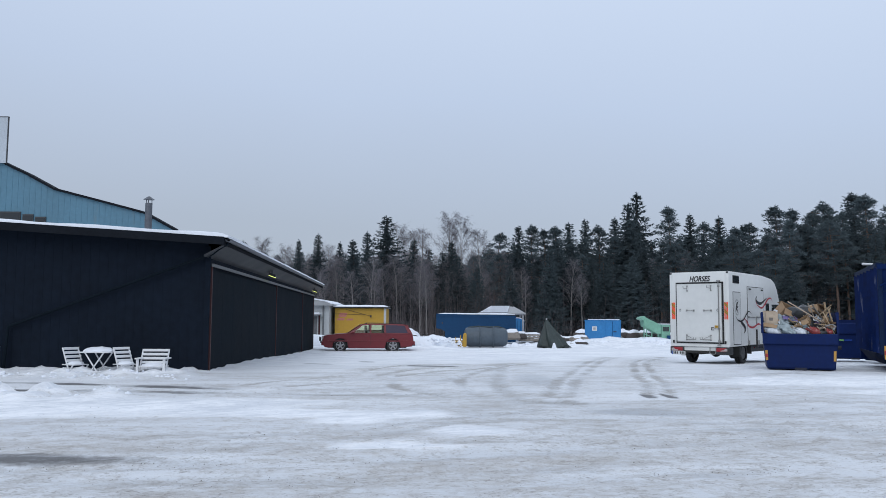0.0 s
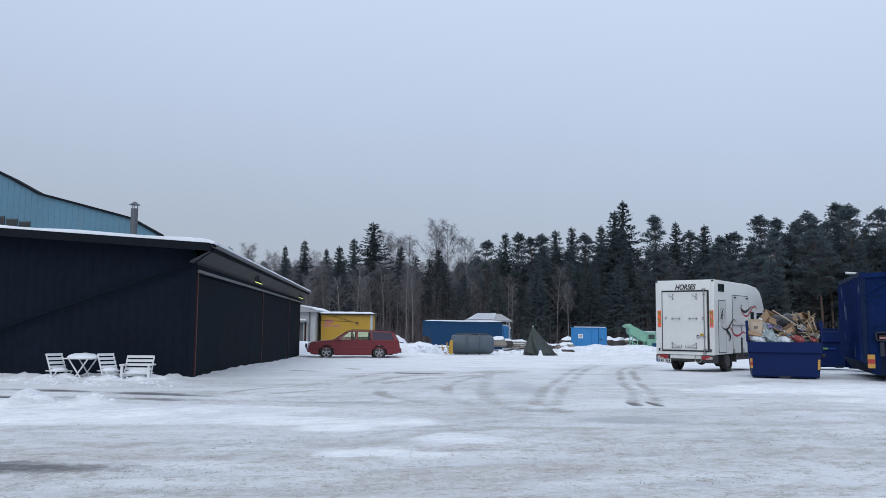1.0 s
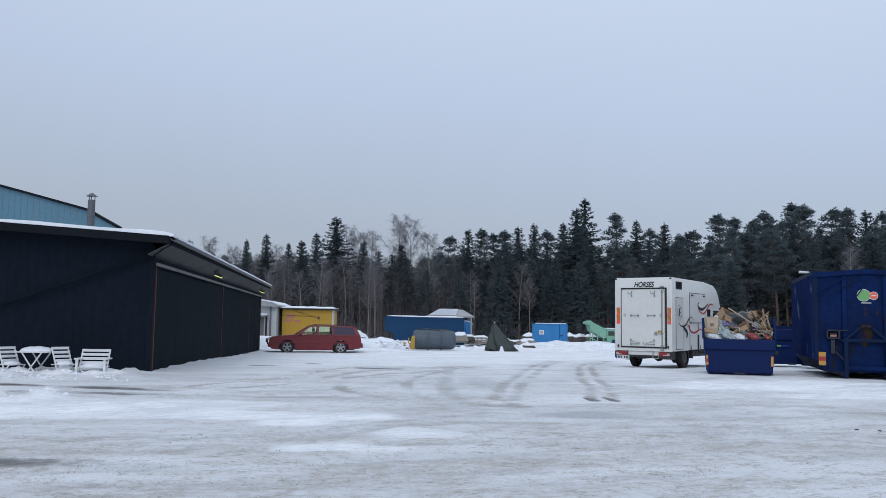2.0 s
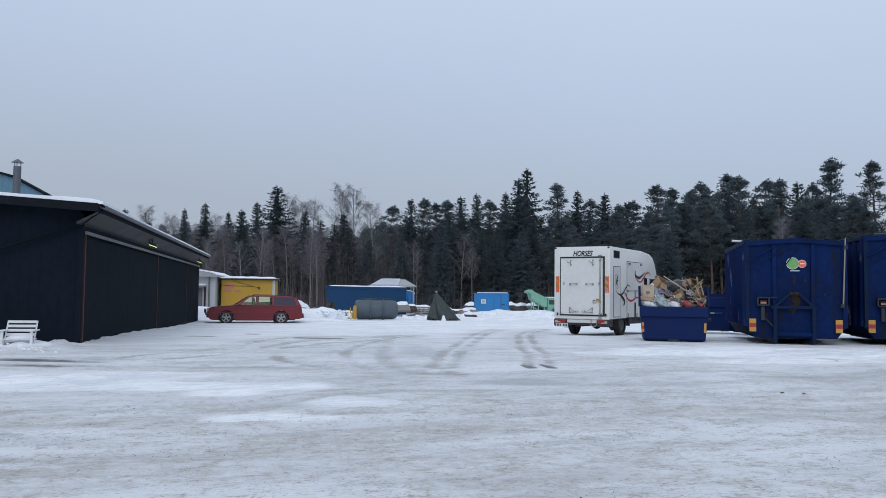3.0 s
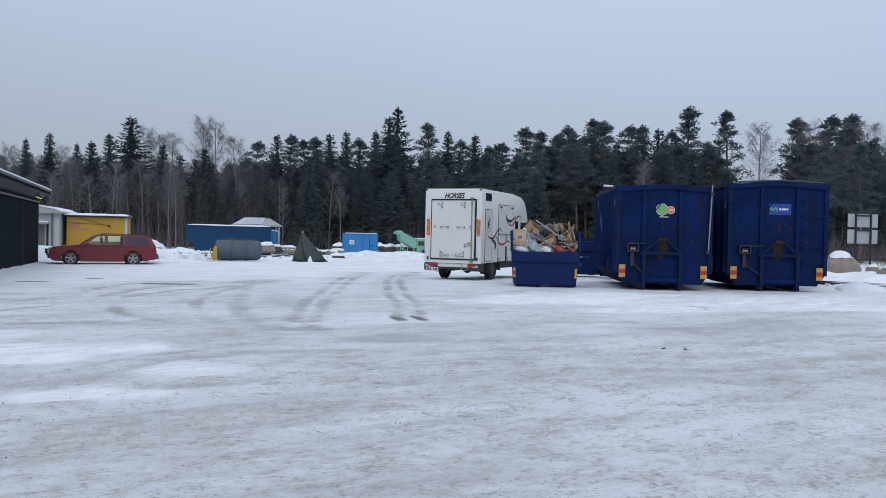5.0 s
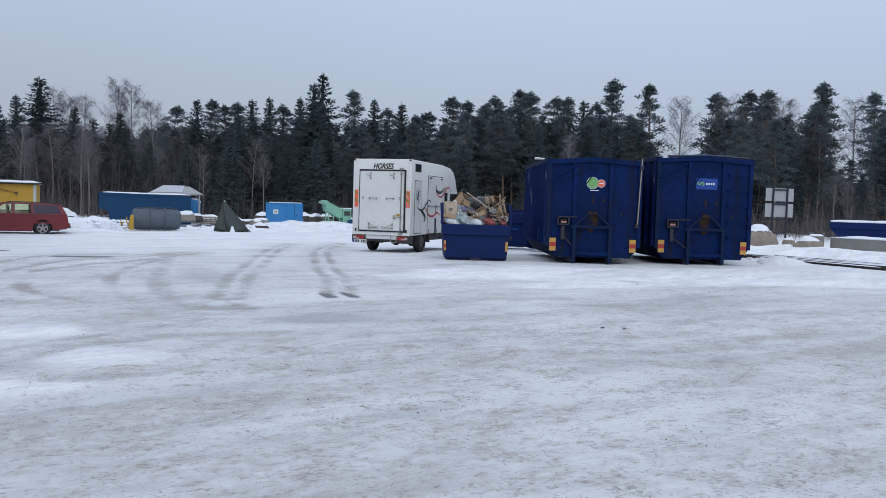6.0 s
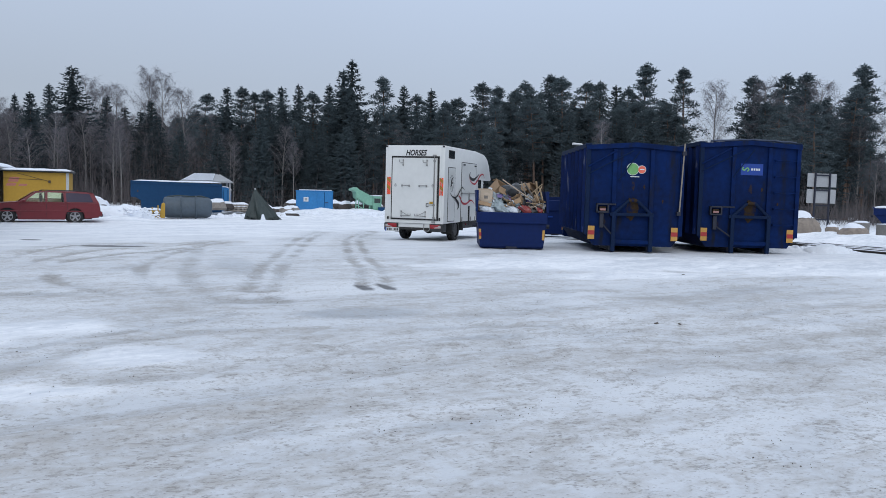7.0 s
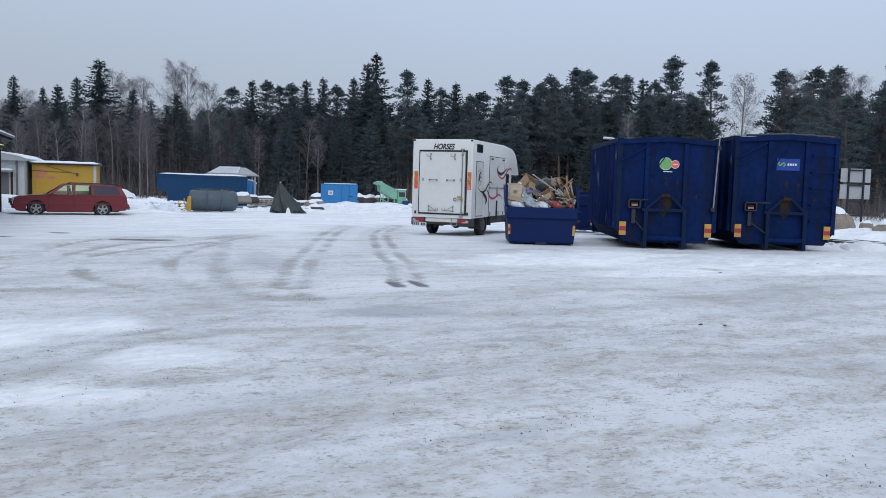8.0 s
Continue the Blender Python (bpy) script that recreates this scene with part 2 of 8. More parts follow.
M = {
    "ground": ground_material(),
    "snow": surf("snow", (0.80, 0.83, 0.88), 0.8, vary=0.06, coarse=1.5, fine=9, bump=0.5, spec=0.25),
    "dirty_snow": surf("old_snow", (0.72, 0.75, 0.79), 0.8, vary=0.10, coarse=2.5, fine=11, bump=0.6, spec=0.25, spot=(0.42, 0.40, 0.38), spot_amt=0.35),
    "barn": surf("dark_stained_boards", (0.0072, 0.0118, 0.0205), 0.9, vary=0.25, coarse=0.8, fine=6, bump=0.25, spot=(0.010, 0.0142, 0.021), spot_amt=0.30, spot_scale=1.0, spot_stretch=(3, 3, 0.4), spec=0.12),
    "barn_door": surf("dark_sheet_doors", (0.0068, 0.0114, 0.0168), 0.85, vary=0.25, coarse=0.6, fine=8, bump=0.15, spot=(0.0100, 0.0145, 0.0195), spot_amt=0.4, spot_scale=0.8, spot_stretch=(3, 3, 0.35), spec=0.06),
    "fascia": surf("dark_fascia", (0.0098, 0.0122, 0.0165), 0.85, vary=0.25, bump=0.2, spec=0.1),
    "soffit": surf("weathered_soffit", (0.013, 0.016, 0.020), 0.6, vary=0.4, coarse=0.8, fine=9, bump=0.2, spot=(0.026, 0.029, 0.034), spot_amt=0.35, spot_scale=1.5, spot_stretch=(1, 0.3, 1)),
    "red_trim": surf("rust_red_trim", (0.045, 0.010, 0.011), 0.7, vary=0.25, bump=0.2),
    "rail_grey": surf("weathered_grey_rail", (0.13, 0.135, 0.14), 0.6, vary=0.2),
    "roof_dark": surf("dark_roof_sheet", (0.04, 0.042, 0.046), 0.6, vary=0.2),
    "hall": surf("pale_blue_cladding", (0.078, 0.182, 0.250), 0.55, vary=0.12, coarse=0.4, fine=5, bump=0.08, spot=(0.12, 0.17, 0.19), spot_amt=0.45, spot_scale=0.6, spot_stretch=(2, 2, 0.3)),
    "grey_clad": surf("grey_cladding", (0.42, 0.46, 0.50), 0.55, vary=0.12, coarse=0.5),
    "flue": surf("galvanised_flue", (0.10, 0.108, 0.125), 0.5, 0.4, vary=0.2, coarse=2),
    "white_wood": surf("white_painted_wood", (0.72, 0.73, 0.74), 0.6, vary=0.08, spot=(0.45, 0.44, 0.42), spot_amt=0.25),
    "window_dark": glassy("dark_window_glass", (0.02, 0.025, 0.03)),
    "window_grey": glassy("hazy_window_glass", (0.16, 0.19, 0.22), 0.15),
    "concrete": surf("weathered_concrete", (0.22, 0.212, 0.20), 0.85, vary=0.2, coarse=1.5, fine=20, bump=0.4, spot=(0.18, 0.175, 0.16), spot_amt=0.45),
    "rock": surf("grey_brown_rock", (0.25, 0.21, 0.175), 0.85, vary=0.3, coarse=2, fine=10, bump=0.6),
    "bark": surf("conifer_bark", (0.095, 0.075, 0.065), 0.9, vary=0.35, coarse=2, fine=12, bump=0.5, random_shade=0.25),
    "pine_bark": surf("pine_bark", (0.17, 0.118, 0.092), 0.9, vary=0.35, coarse=1.5, fine=12, bump=0.5, random_shade=0.25),
    "birch_bark": surf("birch_bark", (0.25, 0.238, 0.23), 0.8, vary=0.25, coarse=3, fine=12, bump=0.3, spot=(0.08, 0.075, 0.07), spot_amt=0.45, spot_scale=3, spot_stretch=(1, 1, 3), random_shade=0.2),
    "spruce_needles": foliage("spruce_needles", (0.078, 0.102, 0.110), (0.22, 0.25, 0.27), 0.06, 0.14),
    "pine_needles": foliage("pine_needles", (0.112, 0.143, 0.154), (0.24, 0.27, 0.29), 0.08, 0.12),
    "twigs": foliage("frosted_bare_twigs", (0.182, 0.172, 0.186), (0.40, 0.41, 0.44), 0.34, 0.12),
    "brush": foliage("bare_brush", (0.120, 0.106, 0.106), (0.28, 0.28, 0.30), 0.15),
}


# ---- small building kit ----
def bm_new():
    return bmesh.new()


def box(bm, x0, x1, y0, y1, z0, z1, bevel=0.0, m=None):
    g = bmesh.ops.create_cube(bm, size=1.0)
    vs = g["verts"]
    bmesh.ops.transform(bm, verts=vs, matrix=Matrix.Translation(((x0 + x1) / 2, (y0 + y1) / 2, (z0 + z1) / 2)) @ Matrix.Diagonal((x1 - x0, y1 - y0, z1 - z0, 1)))
    if bevel:
        es = list({e for v in vs for e in v.link_edges})
        r = bmesh.ops.bevel(bm, geom=es, offset=bevel, segments=2, affect="EDGES", profile=0.5)
        vs = list({v for f in r["faces"] for v in f.verts} | {v for v in vs if v.is_valid})
    if m is not None:
        bmesh.ops.transform(bm, verts=[v for v in vs if v.is_valid], matrix=m)
    return bm


def rod(bm, p0, p1, r0, r1=None, seg=10, caps=True):
    p0, p1 = Vector(p0), Vector(p1)
    d = p1 - p0
    q = d.to_track_quat("Z", "Y").to_matrix().to_4x4()
    g = bmesh.ops.create_cone(bm, cap_ends=caps, segments=seg, radius1=r0, radius2=r0 if r1 is None else r1, depth=d.length)
    bmesh.ops.transform(bm, verts=g["verts"], matrix=Matrix.Translation((p0 + p1) / 2) @ q)
    return bm


def pipe(bm, pts, r, seg=8):
    """A bent tube through the points."""
    for a, b in zip(pts, pts[1:]):
        rod(bm, a, b, r, seg=seg)
    for p in pts[1:-1]:
        g = bmesh.ops.create_icosphere(bm, subdivisions=1, radius=r * 1.02)
        bmesh.ops.translate(bm, verts=g["verts"], vec=p)
    return bm


def prism(bm, pts, axis, a, b, bevel=0.0):
    """A profile of 2D points pushed from a to b along an axis: for x the points are (y, z), for y (x, z), for z (x, y)."""
    def at(p, k):
        return {"x": (k, p[0], p[1]), "y": (p[0], k, p[1]), "z": (p[0], p[1], k)}[axis]
    v0 = [bm.verts.new(at(p, a)) for p in pts]
    v1 = [bm.verts.new(at(p, b)) for p in pts]
    n = len(pts)
    fs = [bm.faces.new(v0), bm.faces.new(v1[::-1])]
    for i in range(n):
        fs.append(bm.faces.new((v0[i], v1[i], v1[(i + 1) % n], v0[(i + 1) % n])))
    bmesh.ops.recalc_face_normals(bm, faces=fs)
    if bevel:
        bmesh.ops.bevel(bm, geom=list({e for f in fs for e in f.edges}), offset=bevel, segments=2, affect="EDGES", profile=0.5)
    return bm


def ribbon(bm, pts, widths, place, thick=0.003):
    """A tapered painted band along 2D points; place() turns 2D into 3D, with a height over the surface."""
    rows = []
    for i, p in enumerate(pts):
        a, b = Vector(pts[max(0, i - 1)]), Vector(pts[min(len(pts) - 1, i + 1)])
        d = (b - a).normalized()
        nrm = Vector((-d.y, d.x)) * widths[i] / 2
        rows.append((bm.verts.new(place(Vector(p) + nrm, thick)), bm.verts.new(place(Vector(p) - nrm, thick))))
    for (a, b), (c, d) in zip(rows, rows[1:]):
        bm.faces.new((a, b, d, c))
    return bm


def smooth_curve(ctrl, n=24):
    """Catmull-Rom through 2D points."""
    P = [Vector(p) for p in ctrl]
    P = [P[0] * 2 - P[1]] + P + [P[-1] * 2 - P[-2]]
    out = []
    segs = len(P) - 3
    for k in range(n + 1):
        u = k / n * segs
        i = min(int(u), segs - 1)
        t = u - i
        p0, p1, p2, p3 = P[i:i + 4]
        out.append(0.5 * ((2 * p1) + (p2 - p0) * t + (2 * p0 - 5 * p1 + 4 * p2 - p3) * t * t + (3 * p1 - p0 - 3 * p2 + p3) * t ** 3))
    return out


def shade_smooth(me, angle=40):
    me.polygons.foreach_set("use_smooth", [True] * len(me.polygons))
    me.set_sharp_from_angle(angle=radians(angle))


def part(name, bm, material, parent=None, label="", smooth=False):
    me = bpy.data.meshes.new(name)
    bm.to_mesh(me)
    bm.free()
    me.materials.append(M[material] if isinstance(material, str) else material)
    if smooth:
        shade_smooth(me)
    ob = new(name, me)
    if parent is not None:
        ob.parent = parent
    if label:
        tagged(ob, label)
    return ob


def mesh_part(name, verts, faces, material, parent=None, label="", smooth=False):
    me = bpy.data.meshes.new(name)
    me.from_pydata(verts, [], faces)
    me.update()
    me.materials.append(M[material] if isinstance(material, str) else material)
    if smooth:
        shade_smooth(me)
    ob = new(name, me)
    if parent is not None:
        ob.parent = parent
    if label:
        tagged(ob, label)
    return ob


def thing(name, m, label, category, group="", kind=""):
    ob = new(name)
    ob.matrix_world = m
    return tagged(ob, label, category, group, kind)


def lettering(name, body, size, material, parent, m, shear=0.0, depth=0.002, squeeze=1.0, label=""):
    cu = bpy.data.curves.new(name, "FONT")
    cu.body, cu.size, cu.shear, cu.extrude = body, size, shear, depth
    cu.align_x, cu.align_y, cu.offset = "CENTER", "CENTER", size * 0.026
    tmp = new("lettering_curve", cu)
    me = bpy.data.meshes.new_from_object(tmp.evaluated_get(bpy.context.evaluated_depsgraph_get()))
    bpy.data.objects.remove(tmp)
    me.name = name
    me.materials.clear()
    me.materials.append(M[material])
    ob = new(name, me)
    ob.parent = parent
    ob.matrix_local = m @ Matrix.Diagonal((squeeze, 1, 1, 1))
    if label:
        tagged(ob, label)
    return ob


def step(a, b, v):
    u = np.clip((np.asarray(v, float) - a) / (b - a), 0, 1)
    return u * u * (3 - 2 * u)


def fbm(x, y, s, oct=3, seed=0.0):
    t, a = 0.0, 1.0
    for k in range(oct):
        t += a * noise.noise(Vector((x * s + seed, y * s - seed, seed * 0.7)))
        s, a = s * 2.1, a * 0.5
    return t


# ---- ground ----
def axis_steps(lo, hi, fine, far_lo, far_hi):
    mid = list(np.arange(lo, hi + 1e-6, fine))
    up, s, v = [], fine, hi
    while v < far_hi:
        s *= 1.16
        v += s
        up.append(v)
    dn, s, v = [], fine, lo
    while v > far_lo:
        s *= 1.16
        v -= s
        dn.append(v)
    return np.array(dn[::-1] + mid + up)


# tyre tracks in plan: (points, half width, spacing of the pair or 0, strength)
TRACKS = [
    (((3.15, 12.9), (3.21, 13.4), (3.83, 16.2), (4.30, 19.2), (5.98, 26.8), (8.6, 35)), 0.09, 0.38, 1.05),
    (((1.5, 13.2), (1.72, 14.3), (2.15, 16.8), (2.70, 19.0), (4.75, 28), (6.4, 34)), 0.12, 0.36, 0.85),
    (((1.25, 24.5), (1.11, 22.2), (0.67, 16.05), (0.70, 13.4), (0.97, 12.1), (1.57, 12.4)), 0.17, 0.0, 0.68),
    (((0.97, 12.1), (1.9, 11.2), (3.2, 10.6), (5.4, 11.0), (9, 12.6)), 0.22, 0.0, 0.55),
    (((-4.2, 14.9), (-2.63, 17.8), (-2.25, 19.7), (-1.72, 21.8), (-0.3, 23.6)), 0.08, 0.0, 1.1),
    (((-3.4, 14.3), (-2.06, 16.6), (-1.8, 18.4), (-0.94, 20.6), (0.21, 21.7), (1.8, 24.5)), 0.10, 0.0, 1.1),
    (((-0.2, 12.8), (-0.78, 13.7), (-1.23, 14.7), (-1.43, 16.1), (-1.36, 17.9), (-0.56, 19.4), (0.44, 20.7), (2.0, 24)), 0.11, 0.0, 1.05),
    (((0.8, 11.9), (0.16, 13.4), (-0.09, 16.1), (0.19, 18.4), (1.4, 23)), 0.11, 0.0, 0.8),
    (((-2.6, 8.2), (-1.24, 8.95), (-0.71, 9.6), (-0.22, 10.0), (0.53, 10.6), (0.97, 11.1)), 0.11, 0.0, 0.75),
    (((-2.4, 7.8), (-1.14, 8.4), (-0.46, 9.3), (0.0, 9.65), (0.87, 10.1), (1.9, 10.3), (4.2, 9.6)), 0.13, 0.0, 0.65),
    (((-14, 15.9), (-8.7, 15.15), (-5.5, 14.4), (-3.3, 14.05), (-1.2, 14.9), (0.1, 17.6)), 0.26, 0.0, 0.5),
    (((-14, 14.0), (-7.9, 13.62), (-5.0, 13.4), (-3.2, 13.24), (-0.6, 13.0), (1.6, 12.0)), 0.22, 0.0, 0.8),
    (((-9, 6.7), (-4, 6.6), (0, 7.2), (4.0, 9.6), (7, 13), (7.8, 19)), 0.16, 1.6, 0.5),
    (((-10, 5.0), (-3, 5.0), (2, 5.6), (7, 8.2), (14, 11.5)), 0.18, 1.6, 0.5),
    (((18, 16.9), (12.9, 16.1), (8, 14.6), (5.2, 12.4), (3.2, 9.4)), 0.10, 0.5, 0.35),
    (((17, 13.4), (11, 13.3), (6, 11.8), (3, 9.1), (-2, 7.0)), 0.14, 0.4, 0.40),
]


trk_rng = random.Random(41)
for k_ in range(6):
    # faint swathes where lorries turn in from the road
    o_ = 1.25 * k_ + trk_rng.uniform(-.3, .3)
    TRACKS.append((((-13 + o_, 5.2 + 0.12 * o_), (-5 + 0.6 * o_, 5.9 + 0.16 * o_), (-0.5 + 0.7 * o_, 6.9 + 0.34 * o_), (4.2 + 0.8 * o_, 8.6 + 0.62 * o_), (11 + 0.5 * o_, 10.5 + 0.9 * o_)), 0.08 + 0.07 * (k_ % 3), 0.0, trk_rng.uniform(0.35, 0.6)))


def track_dist(X, Y, pts):
    P = [tuple(p) for p in smooth_curve(pts, 40)]
    best = np.full(X.shape, 99.0)
    for (ax, ay), (bx, by) in zip(P, P[1:]):
        dx, dy = bx - ax, by - ay
        L2 = dx * dx + dy * dy + 1e-9
        u = np.clip(((X - ax) * dx + (Y - ay) * dy) / L2, 0, 1)
        px, py = X - ax - u * dx, Y - ay - u * dy
        d = np.hypot(px, py) * np.sign(px * dy - py * dx)
        best = np.where(np.abs(d) < np.abs(best), d, best)
    return best


def fall(y):
    """The yard sinks a little towards the wood."""
    return -0.36 * float(step(19, 41, y))


def bump_height(x, y):
    """Banks of ploughed snow, as height over the yard."""
    h = 0.0
    # in front of the dark barn
    w = float(step(-5.4, -6.4, x)) * float(step(15.9, 16.9, y)) * (1 - float(step(18.6, 19.4, y)))
    if w > 0:
        h += w * (0.10 + 0.07 * fbm(x, y, 1.5, 4, 3.1) + 0.09 * fbm(x, y, 4, 3, 1))
    # cleared heap beside the track
    w = float(step(-9.4, -7.8, x)) * (1 - float(step(-6.2, -5.0, x))) * float(step(11.6, 12.7, y)) * (1 - float(step(12.9, 13.2, y)))
    if w > 0:
        h += w * max(0.0, 0.06 + 0.24 * fbm(x, y, 1.9, 4, 8.4))
    # along the barn's long side
    wx = -5.86 - (y - 18.3) * 0.0708
    if 18.2 < y < 46:
        w = (1 - float(step(0.1, 0.9, x - wx)))
        h += w * (0.05 + 0.05 * fbm(x, y, 1.6, 3, 5.5)) * float(step(18.2, 20, y))
    # far bank, by the forest edge
    e = 50.5 + 2.2 * fbm(x, 0, 0.09, 2, 2.2) + 0.05 * abs(x - 8)
    if -9 < x < 60:
        w = float(step(e, e + 1.6, y)) * (1 - float(step(e + 9, e + 14, y)))
        h += w * (0.30 + 0.30 * fbm(x, y, 0.45, 4, 7.7))
    # heap between the car and the tank
    d = math.hypot((x + 1.6) / 3.0, (y - 46.3) / 1.6)
    if d < 1:
        h += (1 - d * d) * (0.55 + 0.25 * fbm(x, y, 1.2, 3, 9.2))
    # ploughed edge right of the large containers
    for cx, cy, rx, ry, hh in ((18.0, 20.6, 1.6, 1.0, 0.14), (26.0, 26.5, 3.6, 7.0, 0.25), (31, 33, 6.0, 4.5, 0.40), (36, 27, 8, 5, 0.35), (24.5, 30.5, 4, 3, 0.25)):
        d = math.hypot((x - cx) / rx, (y - cy) / ry)
        if d < 1:
            h += (1 - d * d) * hh * (1 + 0.7 * fbm(x, y, 0.9, 3, 4.4))
    return h


def ground_z(x, y):
    return fall(y) + bump_height(x, y)


def build_ground():
    xs = axis_steps(-9, 17, 0.115, -900, 900)
    ys = axis_steps(2.5, 27, 0.115, -900, 900)
    nx, ny = len(xs), len(ys)
    X, Y = np.meshgrid(xs, ys)
    Z = np.zeros_like(X)
    wear = np.zeros_like(X)
    dirt = np.zeros_like(X)
    wet = np.zeros_like(X)
    near = (np.abs(X) < 70) & (Y > -20) & (Y < 80)
    for j, i in np.argwhere(near):
        x, y = X[j, i], Y[j, i]
        Z[j, i] = ground_z(x, y) + 0.012 * fbm(x, y, 0.7, 3, 1.7) + 0.006 * fbm(x, y, 3.2, 2, 6.1)
    Z[~near] = -0.36 * step(19, 41, Y[~near])
    patchy = np.ones_like(X)
    for j, i in np.argwhere((X > -14) & (X < 22) & (Y > 2) & (Y < 36)):
        patchy[j, i] = min(1.0, max(0.35, 0.75 + 0.6 * fbm(X[j, i], Y[j, i], 0.75, 3, 12.3)))
    for pts, half, pair, s in TRACKS:
        d = track_dist(X, Y, pts)
        for off in ((-pair / 2, pair / 2) if pair else (0,)):
            k = (1 - step(half * 0.5, half * 1.6, np.abs(d - off))) * patchy
            wear = np.maximum(wear, 1.15 * k * s)
            dirt = np.maximum(dirt, 1.25 * k * s)
            if pts[0][0] < -13.5:
                wet = np.maximum(wet, 0.95 * k * (1 - step(-5.0, -2.6, X)))
            Z -= 0.014 * k * s
            Z += 0.010 * s * np.exp(-((np.abs(d - off) - half * 1.9) / (half * 0.6)) ** 2)
        k2 = 1 - step(0.4, 1.1 + pair, np.abs(d))
        wear = np.maximum(wear, 0.36 * k2 * s * patchy)
        dirt = np.maximum(dirt, 0.55 * k2 * s)
    # sanded carriageway close by, the middle of the yard, clean verge to the left and under the wood
    lane = 1 - step(3.0, 5.5, np.abs(Y - 5.6 - 0.20 * np.clip(X, -12, 14)))
    dirt = np.maximum(dirt, 0.70 * lane)
    wear = np.maximum(wear, 0.30 * lane)
    yard = (1 - step(5, 22, np.hypot((X - 3) / 1.1, (Y - 10))))
    dirt = np.maximum(dirt, 0.60 * yard)
    wear = np.maximum(wear, 0.36 * yard)
    grey = np.zeros_like(X)
    for cx, cy, rx, ry, s in ((1.5, 17.0, 0.65, 2.7, 0.75), (2.4, 10.9, 1.1, 0.6, 1.15), (0.76, 6.42, 0.5, 0.16, 0.75), (1.85, 6.36, 0.6, 0.18, 0.75), (3.2, 9.1, 0.9, 0.25, 0.75), (10.6, 13.0, 1.6, 0.5, 0.5),
                              (-0.3, 6.6, 0.4, 0.14, 0.6), (3.0, 9.8, 0.8, 0.25, 0.6), (5.6, 7.6, 0.9, 0.3, 0.6), (-2.6, 6.7, 1.0, 0.16, 0.7), (1.0, 4.9, 1.4, 0.2, 0.6), (7.5, 9.4, 1.6, 0.4, 0.6)):
        grey = np.maximum(grey, s * (1 - step(0.3, 1.1, np.hypot((X - cx) / rx, (Y - cy) / ry))))
    wear = np.maximum(wear, grey)
    for cx, cy, rx, ry in ((0.06, 8.8, 0.50, 0.42), (-0.95, 7.72, 0.75, 0.28), (-0.85, 10.45, 0.62, 0.5), (-1.5, 9.8, 0.5, 0.35), (-2.6, 10.6, 1.4, 0.6), (-4.9, 11.2, 3.0, 1.4), (-9.5, 10.8, 4, 2.2), (9.5, 17.0, 5, 2.0), (14, 15.5, 4, 2.0), (8.5, 14.6, 2.0, 0.7)):
        k = 1 - step(0.40, 1.20, np.hypot((X - cx) / rx, (Y - cy) / ry) * (1.55 - 0.75 * patchy))
        wear *= 1 - 0.95 * k
        dirt *= 1 - 0.9 * k
        wear -= 0.6 * k
    far = step(30, 44, Y)
    wear = wear * (1 - 0.7 * far) - 0.04 * far
    dirt *= 1 - 0.8 * far
    for cx, cy, rx, ry in ((-0.75, 22.0, 1.2, 0.48), (-2.85, 24.8, 0.35, 0.35), (-4.0, 22.9, 0.6, 0.35), (3.03, 13.40, 0.16, 0.58), (3.38, 13.42, 0.16, 0.58), (20.2, 21.6, 0.5, 2.6)):
        wet = np.maximum(wet, 1 - step(0.4, 1.15, np.hypot((X - cx) / rx, (Y - cy) / ry)))
    wet = np.maximum(wet, 0.92 * (1 - step(0.4, 1.2, np.hypot((X + 4.6) / 2.2, (Y - 6.75) / 0.42))))
    bank = Z - 0.02 > -0.36 * step(19, 41, Y) + 0.06
    wear[bank] -= 0.5
    dirt[bank] *= 0.2
    me = bpy.data.meshes.new("ground")
    idx = np.arange(nx * ny).reshape(ny, nx)
    quads = np.stack([idx[:-1, :-1], idx[:-1, 1:], idx[1:, 1:], idx[1:, :-1]], -1).reshape(-1, 4)
    me.from_pydata(np.stack([X, Y, Z], -1).reshape(-1, 3).tolist(), [], quads.tolist())
    for nm, arr in (("wear", wear), ("dirt", dirt), ("wet", wet)):
        at = me.attributes.new(nm, "FLOAT", "POINT")
        at.data.foreach_set("value", arr.reshape(-1).astype(np.float32))
    me.polygons.foreach_set("use_smooth", [True] * len(me.polygons))
    me.materials.append(M["ground"])
    me.update()
    return tagged(new("ground", me), "packed snow yard with grey ice, sand and curving tyre tracks", "ground", kind="structure")


build_ground()


# ---- dark barn ----
BARN = pose(-5.86, 18.3, 0, 0, 0, 4.05)      # near corner; local x runs along the gable front (to -x), y along the doors


